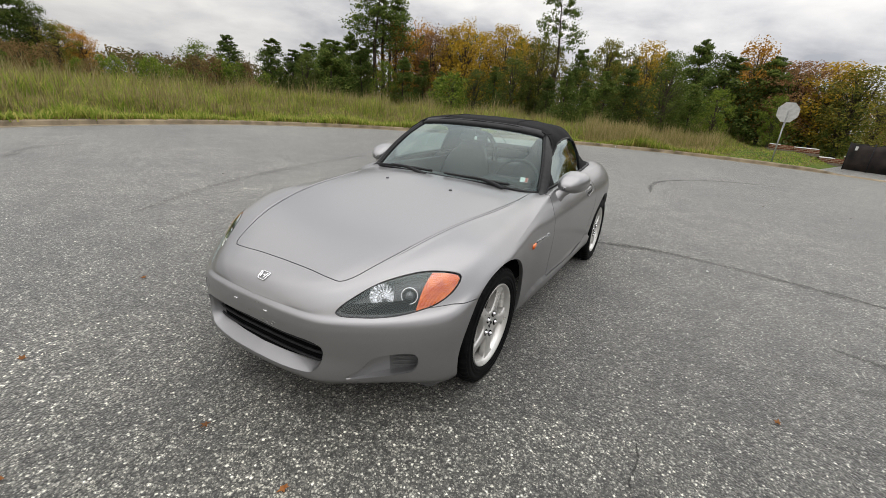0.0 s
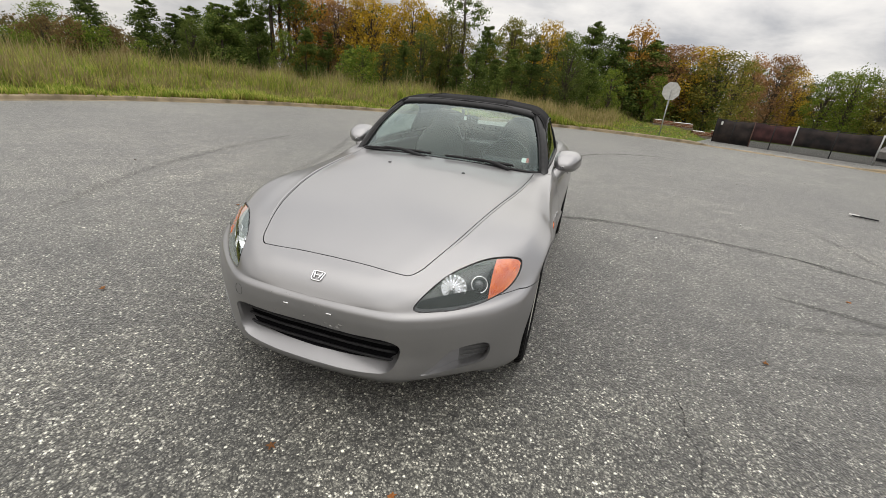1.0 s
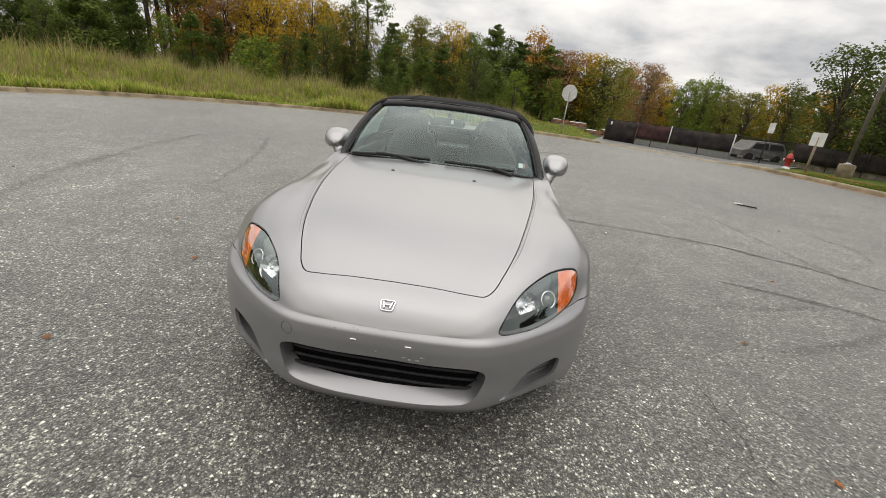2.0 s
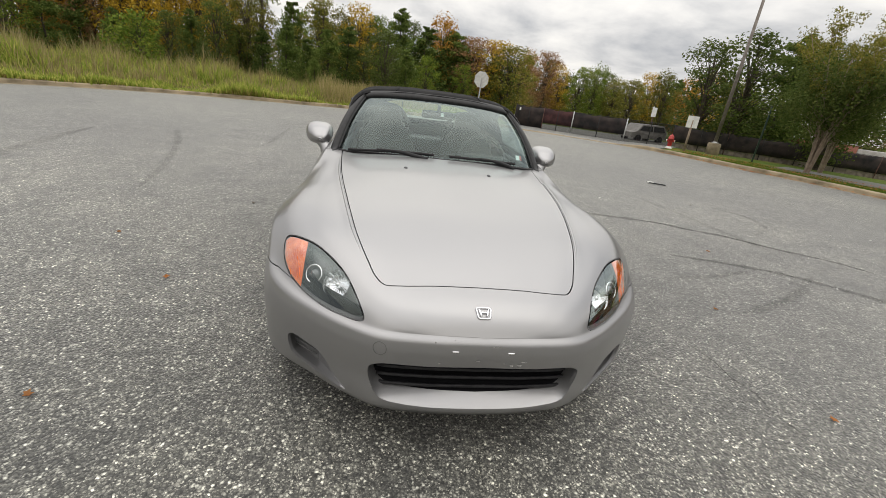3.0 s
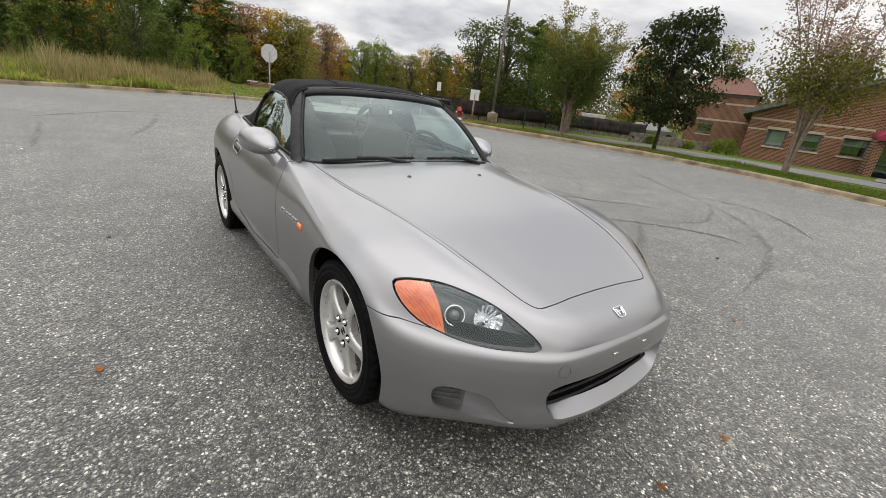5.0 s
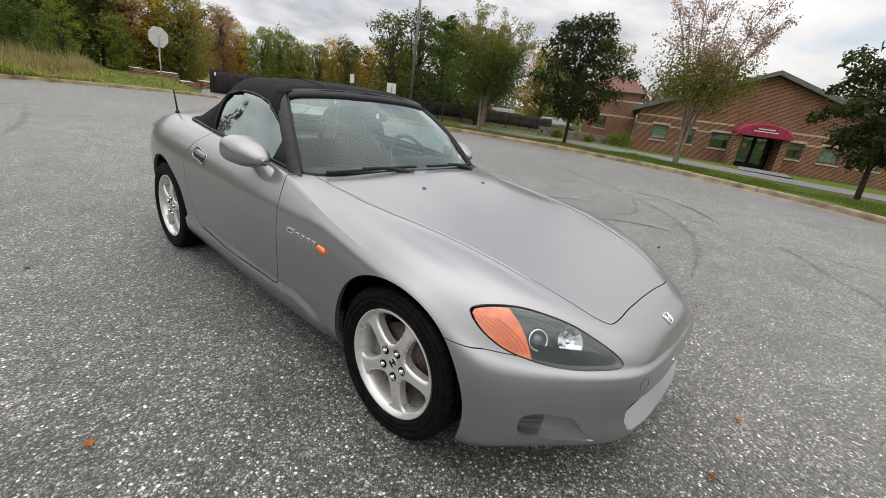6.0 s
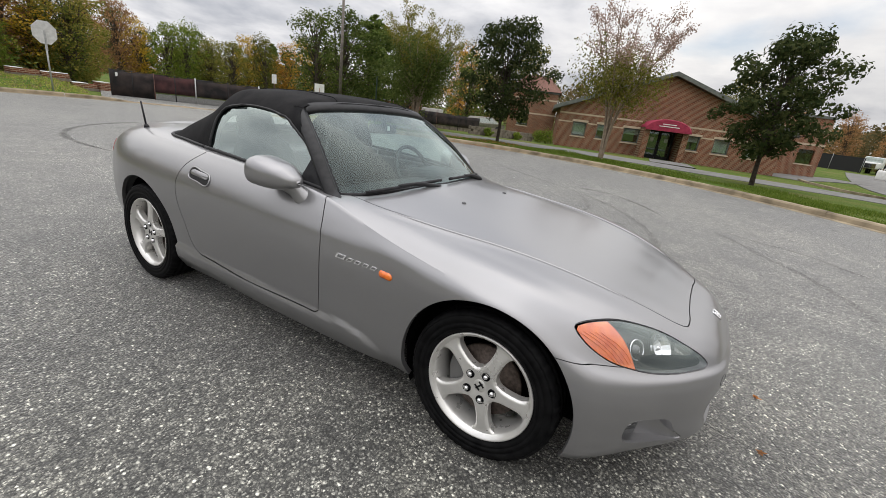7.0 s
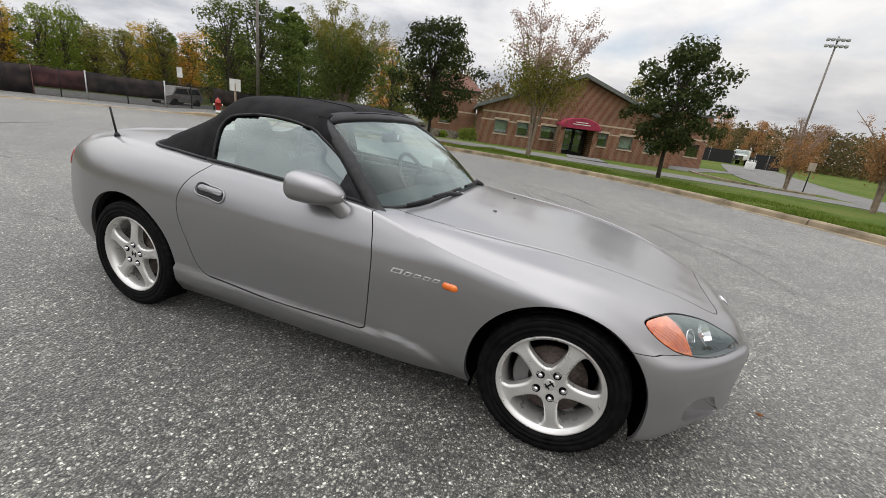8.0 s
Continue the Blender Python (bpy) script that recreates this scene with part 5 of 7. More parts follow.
for k, (x, y, L, hh) in enumerate(((78.0, -15.4, 8.0, 2.1), (68.0, -20.6, 3.8, 2.0))):
    b = empty("site_screen", pose(x, y, land(x, y), 0, 0, -72), "black screened site barrier by the lorry", "fence", "site barriers")
    part("screen", mesh("screen", *block(-L / 2, -.03, .1, L / 2, .03, hh), TARP, None, False), b)
    for s in (-.48, 0, .48):
        part("post", mesh("post", *tube([(s * L, 0, -.2), (s * L, 0, hh + .1)], .04, 6), STEEL), b)
bb = empty("bulk_bag", pose(59.2, -16.4, land(59.2, -16.4), 0, 0, 20), "white bulk bag standing on the lane", "bag")
part("bag", mesh("bag", *block(-.42, -.42, 0, .42, .42, 1.0, .12, 3), WHITE), bb)
for x_, y_ in ((-.3, -.3), (.3, -.3), (.3, .3), (-.3, .3)):
    part("loop", mesh("loop", *tube([(x_, y_, .95), (x_ * 1.1, y_ * 1.1, 1.2), (x_ * .7, y_ * .7, 1.22), (x_ * .6, y_ * .6, .95)], .03, 6), WHITE), bb)

# ---- store trailer behind the fence, low wall and car by the building ----
TRAILER = vary(mat("faded_red_paint", (.36, .13, .09), .6), (.28, .09, .06), (.42, .17, .12), 3)
CARWHITE = vary(mat("dull_white_paint", (.45, .43, .41), .5), (.36, .34, .32), (.50, .48, .46), 6)
CARGREY = vary(mat("tan_car_paint", (.26, .24, .21), .4), (.22, .20, .18), (.29, .27, .24), 6)
st = empty("store_trailer", pose(26.4, 20.0, land(26.4, 20.0), 0, 0, -26), "low red and white store trailer behind the fence", "trailer")
part("body", mesh("body", *block(-2.6, -.9, .45, .2, .9, 1.55, .03), TRAILER), st)
part("white_body", mesh("white_body", *block(.22, -.9, .45, 2.2, .9, 1.40, .03), CARWHITE), st, "white painted half")
part("roof_sheet", mesh("roof_sheet", *block(-2.65, -.95, 1.55, .22, .95, 1.62, .01), CARWHITE), st)
for k in range(9):
    part("rib", mesh("rib", *block(-2.5 + k * .3, -.925, .5, -2.44 + k * .3, -.901, 1.5), TRAILER, None, False), st)
for x in (-1.2, 1.2):
    part("wheel", mesh("wheel", *tube([(x, -.95, .33), (x, -.75, .33)], .33, 20), RUBBER), st)
    part("support", mesh("support", *block(x * 1.7 - .06, -.1, -.1, x * 1.7 + .06, .1, .46), STEEL, None, False), st)
van = empty("parked_van", pose(14.7, 21.9, land(14.7, 21.9), 0, 0, 12), "dull white low van parked behind the fence", "van", "parked vehicles")
hull = [(-1.3, .22, .50), (-1.32, .50, .56), (-1.0, .58, .60), (-.62, .98, .52), (.95, 1.0, .54), (1.22, .60, .60), (1.28, .22, .54)]
n = len(hull)
q = [(x, -w, z) for x, z, w in hull] + [(x, w, z) for x, z, w in hull]
part("body", mesh("body", q, [tuple(range(n)), tuple(range(2 * n - 1, n - 1, -1))] + [(i, i + n, (i + 1) % n + n, (i + 1) % n) for i in range(n)], CARWHITE, None, False), van)
part("window", mesh("window", [(-.86, -.60, .64), (-.60, -.545, .90), (.10, -.55, .92), (.10, -.61, .64)], [(0, 1, 2, 3)], BLACK, None, False), van, "dark side window")
part("window", mesh("window", [(.18, -.61, .64), (.18, -.55, .92), (.90, -.56, .92), (1.05, -.61, .66)], [(0, 1, 2, 3)], BLACK, None, False), van, "dark side window")
for x in (-.8, .8):
    part("wheel", mesh("wheel", *tube([(x, -.60, .2), (x, -.42, .2)], .2, 18), RUBBER), van)
    part("wheel", mesh("wheel", *tube([(x, .42, .2), (x, .60, .2)], .2, 18), RUBBER), van)
wall_ob = empty("garden_wall", pose(0, 0, 0), "low dark stone wall beside the building", "wall")
rnd = random.Random(31)
for course in range(3):
    n = 13
    for k in range(n):
        t0, t1 = (k + .03 + .5 * (course % 2)) / (n + .5), (k + .97 + .5 * (course % 2)) / (n + .5)
        q = []
        for t in (t0, t1):
            x, y = 23.4 + 4.9 * t, 13.2 - 2.7 * t
            z = land(x, y) + course * .2
            d = rnd.uniform(-.015, .015)
            for o, dz in ((-.15 + d, -.05), (-.15 + d, .19 - (.05 if course else 0)), (.15, .19 - (.05 if course else 0)), (.15, -.05)):
                q.append((x + .48 * o, y + .87 * o, z + dz + (.05 if course else 0) - (.05 if course else 0)))
        part("stone", mesh("stone", q, [(0, 1, 5, 4), (1, 2, 6, 5), (2, 3, 7, 6), (0, 3, 2, 1), (4, 5, 6, 7), (3, 0, 4, 7)], BOARD, None, False), wall_ob)
pc = empty("parked_car", pose(30.6, 16.2, land(30.6, 16.2), 0, 0, -30), "tan-grey parked car beyond the low wall", "car", "parked vehicles")
body = [(-2.1, .32, .62), (-2.05, .72, .74), (-1.2, .80, .84), (-.6, 1.28, .66), (.8, 1.32, .66), (1.5, .86, .84), (2.1, .78, .76), (2.15, .36, .66)]
n = len(body)
q = [(x, -w, z) for x, z, w in body] + [(x, w, z) for x, z, w in body]
part("body", mesh("body", q, [tuple(range(n)), tuple(range(2 * n - 1, n - 1, -1))] + [(i, i + n, (i + 1) % n + n, (i + 1) % n) for i in range(n)], CARGREY, None, False), pc)
for sy in (-1, 1):
    part("window", mesh("window", [(-1.02, sy * .825, .86), (-.55, sy * .69, 1.22), (.75, sy * .69, 1.25), (1.3, sy * .835, .90)], [(0, 1, 2, 3)], WINDOW, None, False), pc)
    for x in (-1.3, 1.35):
        part("wheel", mesh("wheel", *tube([(x, sy * .62, .32), (x, sy * .85, .32)], .32, 20), RUBBER), pc)
for x, y, hh in ((28.0, 10.0, .75), (28.6, 9.6, .9), (24.2, 12.2, .5), (26.4, 11.0, .45)):
    plant_ob = template("shrub", "low clipped green bush by the wall", "shrub", *(lambda b: (b[0], [(b[1], GREEN_L)]))(broadleaf(int(x * 10), hh, hh * .62, .05, 22, 60, .07, crown_low=.12, clump=.45)))
    plant_ob.matrix_basis = pose(x, y, land(x, y))
    tagged(plant_ob, group="bushes by the building")

# ---- small things on the asphalt ----
rnd = random.Random(21)
LEAFM = leaf_material("fallen_leaf", (.26, .09, .03), (.34, .13, .045), (.36, .19, .08))
for x, y in ((.01, -1.05), (.52, -1.07), (2.164, .529), (-1.668, -.481), (-1.652, .588), (.2, -2.4), (-1.1, -1.3), (-2.3, 1.3), (1.9, -.6), (3.2, 1.9), (-.3, -1.6)):
    p = []
    for k in range(10):
        a = 2 * math.pi * k / 10
        r = (.019 if k % 2 else .010) * rnd.uniform(.7, 1.2)
        p.append((r * math.cos(a) * 1.3, r * math.sin(a), .006 + rnd.uniform(0, .008)))
    p += [(0, 0, .004)] + [(q[0], q[1], q[2] + .0012) for q in p] + [(0, 0, .0055)]
    f = [(i, (i + 1) % 10, 10) for i in range(10)] + [(11 + (i + 1) % 10, 11 + i, 21) for i in range(10)]
    lf_ = part("fallen_leaf", mesh("fallen_leaf", p, f, LEAFM, None, False), at=pose(x, y, .001, 0, 0, rnd.uniform(0, 360)))
    tagged(lf_, "curled orange-brown leaf lying on the asphalt", "leaf", "fallen leaves")
rnd = random.Random(44)
p, f = [], []
for k in range(1500):
    a = radians(rnd.uniform(50, 88))
    r = kerb_radius(math.degrees(a)) + (rnd.uniform(.2, 3.4) if k % 4 else rnd.uniform(-.5, .05))
    x, y = CX + r * math.sin(a), CY + r * math.cos(a)
    z = (land(x, y) + .05 if k % 4 else .012) + rnd.uniform(0, .02)
    t, sz = rnd.uniform(0, 6.28), rnd.uniform(.02, .045)
    n = len(p)
    p += [(x + sz * math.cos(t + q) * (1.4 if q in (0, math.pi) else .8), y + sz * math.sin(t + q) * (1.4 if q in (0, math.pi) else .8), z + rnd.uniform(0, .012)) for q in (0, math.pi / 2, math.pi, math.pi * 1.5)]
    f.append((n, n + 1, n + 2, n + 3))
tagged(part("leaf_litter", mesh("leaf_litter", p, f, LEAFM, None, False)), "brown leaf litter along the kerb and verge", "leaves", kind="stuff")
bit = empty("broken_trim", pose(5.34, 6.10, .012, 0, 0, -30), "broken black and white strip lying on the asphalt", "debris")
part("strip", mesh("strip", *block(-.15, -.025, 0, .17, .025, .02, .006), BLACK), bit)
part("edge", mesh("edge", *block(-.19, -.01, .003, -.06, .042, .028, .004), WHITE), bit)
for k in range(26):
    x, y = rnd.uniform(-7, 9), rnd.uniform(-3, 12)
    if abs(x) < 1.1 and -1 < y < 3.5:
        continue
    s = rnd.uniform(.006, .016)
    p, f = block(-s, -s * .7, 0, s, s * .7, s * .9, s * .3, 1)
    tagged(part("pebble", mesh("pebble", p, f, WHITE if k % 2 else BOARD), at=pose(x, y, .001, 0, 0, rnd.uniform(0, 180))), "loose pale stone chip on the asphalt", "stone", "loose stones")
for t_ in list(TEMPLATES.values()):
    for o in (*t_.children_recursive, t_):
        bpy.data.objects.remove(o)
# ==== CAR ====
car = empty("sports_car", pose(0, 0, 0), "silver two-seat sports car with closed black soft top", "car")

# shoulder line from the nose round the side to the tail
BELT = [(0, -.772, .515), (.20, -.766, .515), (.36, -.738, .513), (.47, -.668, .510), (.58, -.575, .512), (.69, -.462, .525), (.765, -.36, .55),
        (.805, -.26, .60), (.828, -.10, .672), (.832, .05, .695), (.815, .25, .715), (.79, .465, .745), (.768, .70, .795), (.752, .91, .845),
        (.742, 1.3, .872), (.735, 1.7, .89), (.733, 2.0, .898), (.735, 2.3, .905), (.728, 2.6, .90), (.70, 2.85, .875), (.64, 3.05, .845),
        (.50, 3.19, .85), (.25, 3.25, .86), (0, 3.27, .865)]
# sections under the shoulder: step outwards and height
SECTIONS = {
    0: [(0, .515), (.016, .500), (.022, .470), (.020, .425), (.014, .38), (.006, .32), (.012, .26), (.02, .215), (-.02, .165)],
    2: [(0, .513), (.018, .499), (.026, .470), (.026, .425), (.022, .38), (.016, .32), (.018, .26), (.014, .215), (-.03, .165)],
    4: [(0, .512), (.020, .500), (.032, .474), (.036, .43), (.034, .37), (.028, .30), (.02, .24), (.008, .20), (-.04, .165)],
    6: [(0, .55), (.026, .534), (.042, .503), (.050, .45), (.050, .385), (.046, .315), (.042, .25), (.034, .20), (.010, .165)],
    7: [(0, .60), (.022, .57), (.035, .53), (.042, .48), (.045, .42), (.045, .35), (.042, .28), (.034, .22), (.0, .17)],
    8: [(0, .672), (.018, .655), (.028, .63), (.032, .58), (.034, .50), (.034, .42), (.03, .33), (.02, .25), (-.02, .18)],
    10: [(0, .715), (.02, .69), (.032, .65), (.034, .58), (.03, .50), (.024, .42), (.018, .33), (.01, .25), (-.03, .18)],
    11: [(0, .745), (.022, .715), (.036, .67), (.042, .61), (.04, .52), (.034, .42), (.028, .33), (.016, .25), (-.02, .18)],
    12: [(0, .795), (.03, .75), (.055, .69), (.068, .62), (.066, .52), (.06, .42), (.055, .33), (.04, .25), (0, .17)],
    13: [(0, .845), (.04, .79), (.072, .72), (.088, .64), (.088, .54), (.08, .43), (.072, .33), (.06, .25), (.02, .17)],
    15: [(0, .89), (.055, .835), (.095, .77), (.115, .69), (.115, .58), (.105, .45), (.095, .34), (.085, .25), (.03, .165)],
    17: [(0, .905), (.055, .86), (.095, .80), (.12, .73), (.128, .64), (.12, .50), (.11, .36), (.09, .25), (.03, .165)],
    18: [(0, .90), (.05, .855), (.09, .80), (.115, .73), (.12, .64), (.115, .50), (.10, .36), (.08, .27), (.03, .20)],
    20: [(0, .845), (.03, .81), (.05, .77), (.065, .70), (.075, .60), (.08, .50), (.07, .38), (.05, .30), (0, .22)],
    23: [(0, .865), (.02, .84), (.03, .80), (.05, .70), (.07, .60), (.08, .50), (.07, .40), (.05, .30), (0, .24)],
}
# heights of the upper side: place along the car; middle, then at 35, 60, 80 and 93 per cent of the half width
TOP = [(-.772, .515, .515, .515, .515, .515), (-.738, .562, .561, .556, .544, .528), (-.70, .588, .587, .582, .567, .541),
       (-.60, .622, .622, .619, .600, .557), (-.45, .674, .675, .673, .652, .600), (-.285, .722, .723, .721, .702, .652),
       (-.10, .764, .764, .760, .746, .716), (.10, .797, .796, .790, .771, .744), (.30, .826, .824, .813, .788, .759),
       (.465, .848, .845, .831, .806, .780), (.70, .875, .871, .855, .832, .813), (.85, .888, .883, .867, .851, .840),
       (.95, .892, .885, .870, .858, .850), (1.3, .90, .90, .895, .888, .880), (2.0, .93, .93, .925, .917, .908),
       (2.4, .94, .94, .935, .927, .918), (2.7, .935, .935, .932, .925, .915), (3.0, .925, .925, .92, .90, .875),
       (3.2, .91, .91, .90, .885, .87), (3.27, .865, .865, .865, .865, .865)]
NU, NV, NT = 260, 46, 84
chord = np.concatenate([[0], np.cumsum(np.linalg.norm(np.diff(np.array(BELT), axis=0), axis=1))])
U = np.linspace(0, chord[-1], NU)
belt = spline(chord, BELT, U)
tang = np.gradient(belt[:, :2], axis=0)
for _ in range(6):
    tang[1:-1] = (tang[:-2] + 2 * tang[1:-1] + tang[2:]) / 4
tang[0], tang[-1] = (1, 0), (-1, 0)
tang /= np.linalg.norm(tang, axis=1)[:, None]
outw = np.stack([tang[:, 1], -tang[:, 0]], 1)
keys = sorted(SECTIONS)
fine = np.array([along(SECTIONS[k], NV) for k in keys])
sect = spline(chord[keys], fine.reshape(len(keys), -1), U).reshape(NU, NV, 2)
sect[:, :, 1] += (belt[:, 2] - sect[:, 0, 1])[:, None] * np.linspace(1, 0, NV)[None] ** 2
sect[:, 0, 0] = 0
band = np.zeros((NU, NV, 3))
band[:, :, :2] = belt[:, None, :2] + outw[:, None] * sect[:, :, :1]
band[:, :, 2] = sect[:, :, 1]
# raised sill below the door, with its scallop behind the front wheel
sill = np.interp(band[..., 1], [.40, .50, .58, .70, .86, 1.9, 2.1], [.18, .25, .29, .312, .30, .318, .325])
lift = np.clip((sill - band[..., 2]) / .010 + .5, 0, 1)
lift = lift * lift * (3 - 2 * lift) * np.interp(band[..., 1], [.42, .55, 1.95, 2.1], [0, 1, 1, 1]) * (band[..., 1] < 2.2)
band[..., 0] += .016 * lift
# shallow fold along the side, from the front wheel to the door
fold = np.exp(-((band[..., 2] - .705) / .03) ** 2) * np.interp(band[..., 1], [.2, .6, 1.6, 2.2], [0, .004, .003, 0])
band[..., 0] += fold
band[0, :, 0] = band[-1, :, 0] = 0
frac = np.linspace(1, 0, NT)
tz = spline([q[0] for q in TOP], [q[1:] for q in TOP], belt[:, 1])
topz = np.array([spline([0, .35, .6, .8, .93, 1.0], np.append(tz[i], belt[i, 2]), frac[::-1])[::-1] for i in range(NU)])
topp = np.zeros((NU, NT, 3))
topp[:, :, 0] = belt[:, :1] * frac[None]
topp[:, :, 1] = belt[:, 1:2]
topp[:, :, 2] = topz
HOOD = np.vstack([along([(0, -.602), (.18, -.606), (.30, -.612), (.348, -.606), (.378, -.572), (.41, -.50), (.46, -.36), (.51, -.15), (.548, .05), (.588, .3), (.612, .5), (.63, .7), (.645, .95)], 80),
                  [(0, .95), (-.2, .95), (-.2, -.60)]])
# crest that runs along the outer side of the hood gap
off = inside(HOOD, topp.reshape(-1, 3)[:, :2]).reshape(NU, NT)
topp[:, :, 2] += .004 * np.exp(-((off - .016) / .016) ** 2) * np.interp(topp[:, :, 1], [-.52, -.40, .55, .72], [0, 1, 1, 0])
side = Skin(band.reshape(-1, 3), [q[::-1] for q in grid_faces(NU, NV)], np.zeros((NU * NV, 3)))
upper = Skin(topp.reshape(-1, 3), grid_faces(NU, NT), np.zeros((NU * NT, 3)))
half = side.plus(upper).weld()
half.n = half.normals()
mid = np.abs(half.p[:, 0]) < 1e-5
# the sheet metal flows: even out the slopes of nose and tail
link = np.array(sorted({(min(a, b), max(a, b)) for q in half.f for a, b in zip(q, q[1:] + q[:1])}))
calm = np.interp(half.p[:, 1], [-.45, -.25, 2.3, 2.6], [1, 0, 0, 1]) * np.where(half.p[:, 1] < 1, np.interp(half.p[:, 2], [.505, .53], [0, 1]), 1)
for _ in range(8):
    add_n, num = np.zeros_like(half.n), np.zeros(len(half.n))
    for a, b in (link.T, link.T[::-1]):
        np.add.at(add_n, a, half.n[b])
        np.add.at(num, a, 1)
    add_n /= np.maximum(num, 1)[:, None]
    add_n[mid, 0] = 0
    half.n += (add_n - half.n) * .7 * calm[:, None]
    half.n /= np.maximum(np.linalg.norm(half.n, axis=1), 1e-9)[:, None]
half.n[mid, 0] = 0
half.n /= np.maximum(np.linalg.norm(half.n, axis=1), 1e-9)[:, None]
if half.n[np.argmax(half.p[:, 2])][2] < 0:
    half = Skin(half.p, [q[::-1] for q in half.f], -half.n)
surface = half
half = half.keep(1e-4 + 1 - (half.p[:, 2] < -9))


def front_y(x, z):
    """How far forward the nose stands at a width and height."""
    q = surface.p
    sel = (q[:, 1] < -.2) & (surface.n[:, 1] < -.15)
    w = q[sel]
    d = (w[:, 0] - abs(x)) ** 2 + (w[:, 2] - z) ** 2
    k = np.argsort(d)[:6]
    g = 1 / (d[k] + 1e-6)
    return float((w[k, 1] * g).sum() / g.sum())


def arch(p, y, r):
    return np.where(p[:, 0] > .5, np.hypot(p[:, 1] - y, p[:, 2] - .305) - r, 1.0)


HEAD = rounded([(.412, .526), (.50, .512), (.60, .516), (.668, .533), (.722, .560), (.752, .605), (.750, .648), (.718, .664), (.64, .669), (.56, .652), (.478, .612)])
CABIN = np.vstack([along([(0, .715), (.3, .735), (.5, .77), (.62, .83), (.685, .93), (.700, 1.15), (.698, 1.5), (.69, 1.9), (.672, 2.15), (.63, 2.36), (.52, 2.43), (.3, 2.465), (0, 2.475)], 120), [(-.2, 2.475), (-.2, .715)]])
DOOR = np.vstack([along([(.925, .96), (.905, .86), (.868, .78), (.846, .70), (.842, .50), (.855, .308)], 40),
                  along([(.87, .302), (1.33, .304), (1.80, .320)], 20),
                  along([(1.84, .332), (1.868, .36), (1.925, .485), (1.972, .627), (1.972, .732), (1.935, .812), (1.87, .88), (1.80, .96)], 40)])
GRILLE = rounded([(-.2, .404), (0, .406), (.2, .404), (.345, .399), (.384, .375), (.378, .31), (.345, .255), (.27, .237), (0, .228), (-.27, .237), (-.345, .255), (-.378, .31), (-.384, .375), (-.345, .399)], 120)
FOG = rounded([(.462, .228), (.55, .234), (.64, .247), (.684, .262), (.700, .30), (.697, .342), (.676, .357), (.61, .352), (.562, .338), (.508, .272)], 80)

half = half.keep(arch(half.p, 0.0, .360))
half = half.keep(arch(half.p, 2.40, .362))
half = half.keep(np.where((half.p[:, 2] > .8), inside(CABIN, half.p[:, :2]), 1.0))
sd = np.where((half.p[:, 1] < -.15) & (half.n[:, 2] + .0 > -.3), inside(HEAD, half.p[:, [0, 2]]), 1.0)
lens_skin = half.keep(-sd - .003)
half = half.keep(sd - .002)
sd = np.where(half.n[:, 2] > .3, inside(HOOD, half.p[:, :2]), 1.0)
hood_skin = half.keep(-sd - .0022)
half = half.keep(sd - .0022)
sd = np.where(half.p[:, 0] > .6, inside(DOOR, half.p[:, [1, 2]]), 1.0)
door_skin = half.keep(-sd - .0025)
half = half.keep(sd - .0025)
seam = np.where(half.p[:, 0] < .56, -.535 - half.p[:, 1], .553 - half.p[:, 2] + .1 * (half.p[:, 1] + .33))
seam = np.where(half.p[:, 1] > .2, -1.0, seam)
gap = np.where(half.p[:, 0] < .56, 0, .0012)
bumper_skin = half.keep(seam - gap)
half = half.keep(-seam - gap)
split = half.p[:, 1] - 1.4
fender_skin = half.keep(-split)
quarter_skin = half.keep(split)
sd = np.where(bumper_skin.p[:, 1] < -.3, inside(GRILLE, bumper_skin.p[:, [0, 2]]), 1.0)
bumper_skin = bumper_skin.keep(sd)
sd = np.where(bumper_skin.p[:, 1] < -.2, inside(FOG, bumper_skin.p[:, [0, 2]]), 1.0)
bumper_skin = bumper_skin.keep(sd)


def both(sk):
    return sk.plus(sk.flip())


panel("hood", both(hood_skin), PAINT, car)
bumper = panel("front_bumper", both(bumper_skin), PAINT, car)
for sk_f, sk_d, sgn in ((fender_skin, door_skin, 1), (fender_skin.flip(), door_skin.flip(), -1)):
    panel("front_fender", sk_f, PAINT, car, .02)
    door = panel("door", sk_d, PAINT, car)
panel("rear_body", both(quarter_skin), PAINT, car, .02)
# sharp crest on the fender beside the hood gap
ahead = np.arange(NU)[(belt[:, 1] > -.7) & (belt[:, 1] < 1.2)]


def skin_z(x, y):
    """Height of the upper side at a place beside the hood."""
    r = np.interp(y, belt[ahead, 1], ahead)
    lo = int(r)
    zs = [np.interp(x / belt[k, 0], frac[::-1], topp[k, ::-1, 2]) for k in (lo, lo + 1)]
    return float(zs[0] + (zs[1] - zs[0]) * (r - lo))


edge_line = [(x, y) for x, y in HOOD[:80] if -.50 < y < .68 and x > .36]
for sgn in (1, -1):
    bead = [(sgn * (x + .0115), y, skin_z(x + .0115, y) - .0018) for x, y in edge_line]
    taper = [.001 + .006 * min(1, k / 8, (len(bead) - 1 - k) / 8) for k in range(len(bead))]
    part("fender_crest", mesh("fender_crest", *tube(bead, taper, 10), PAINT), car, "sharp crest on the fender beside the hood")


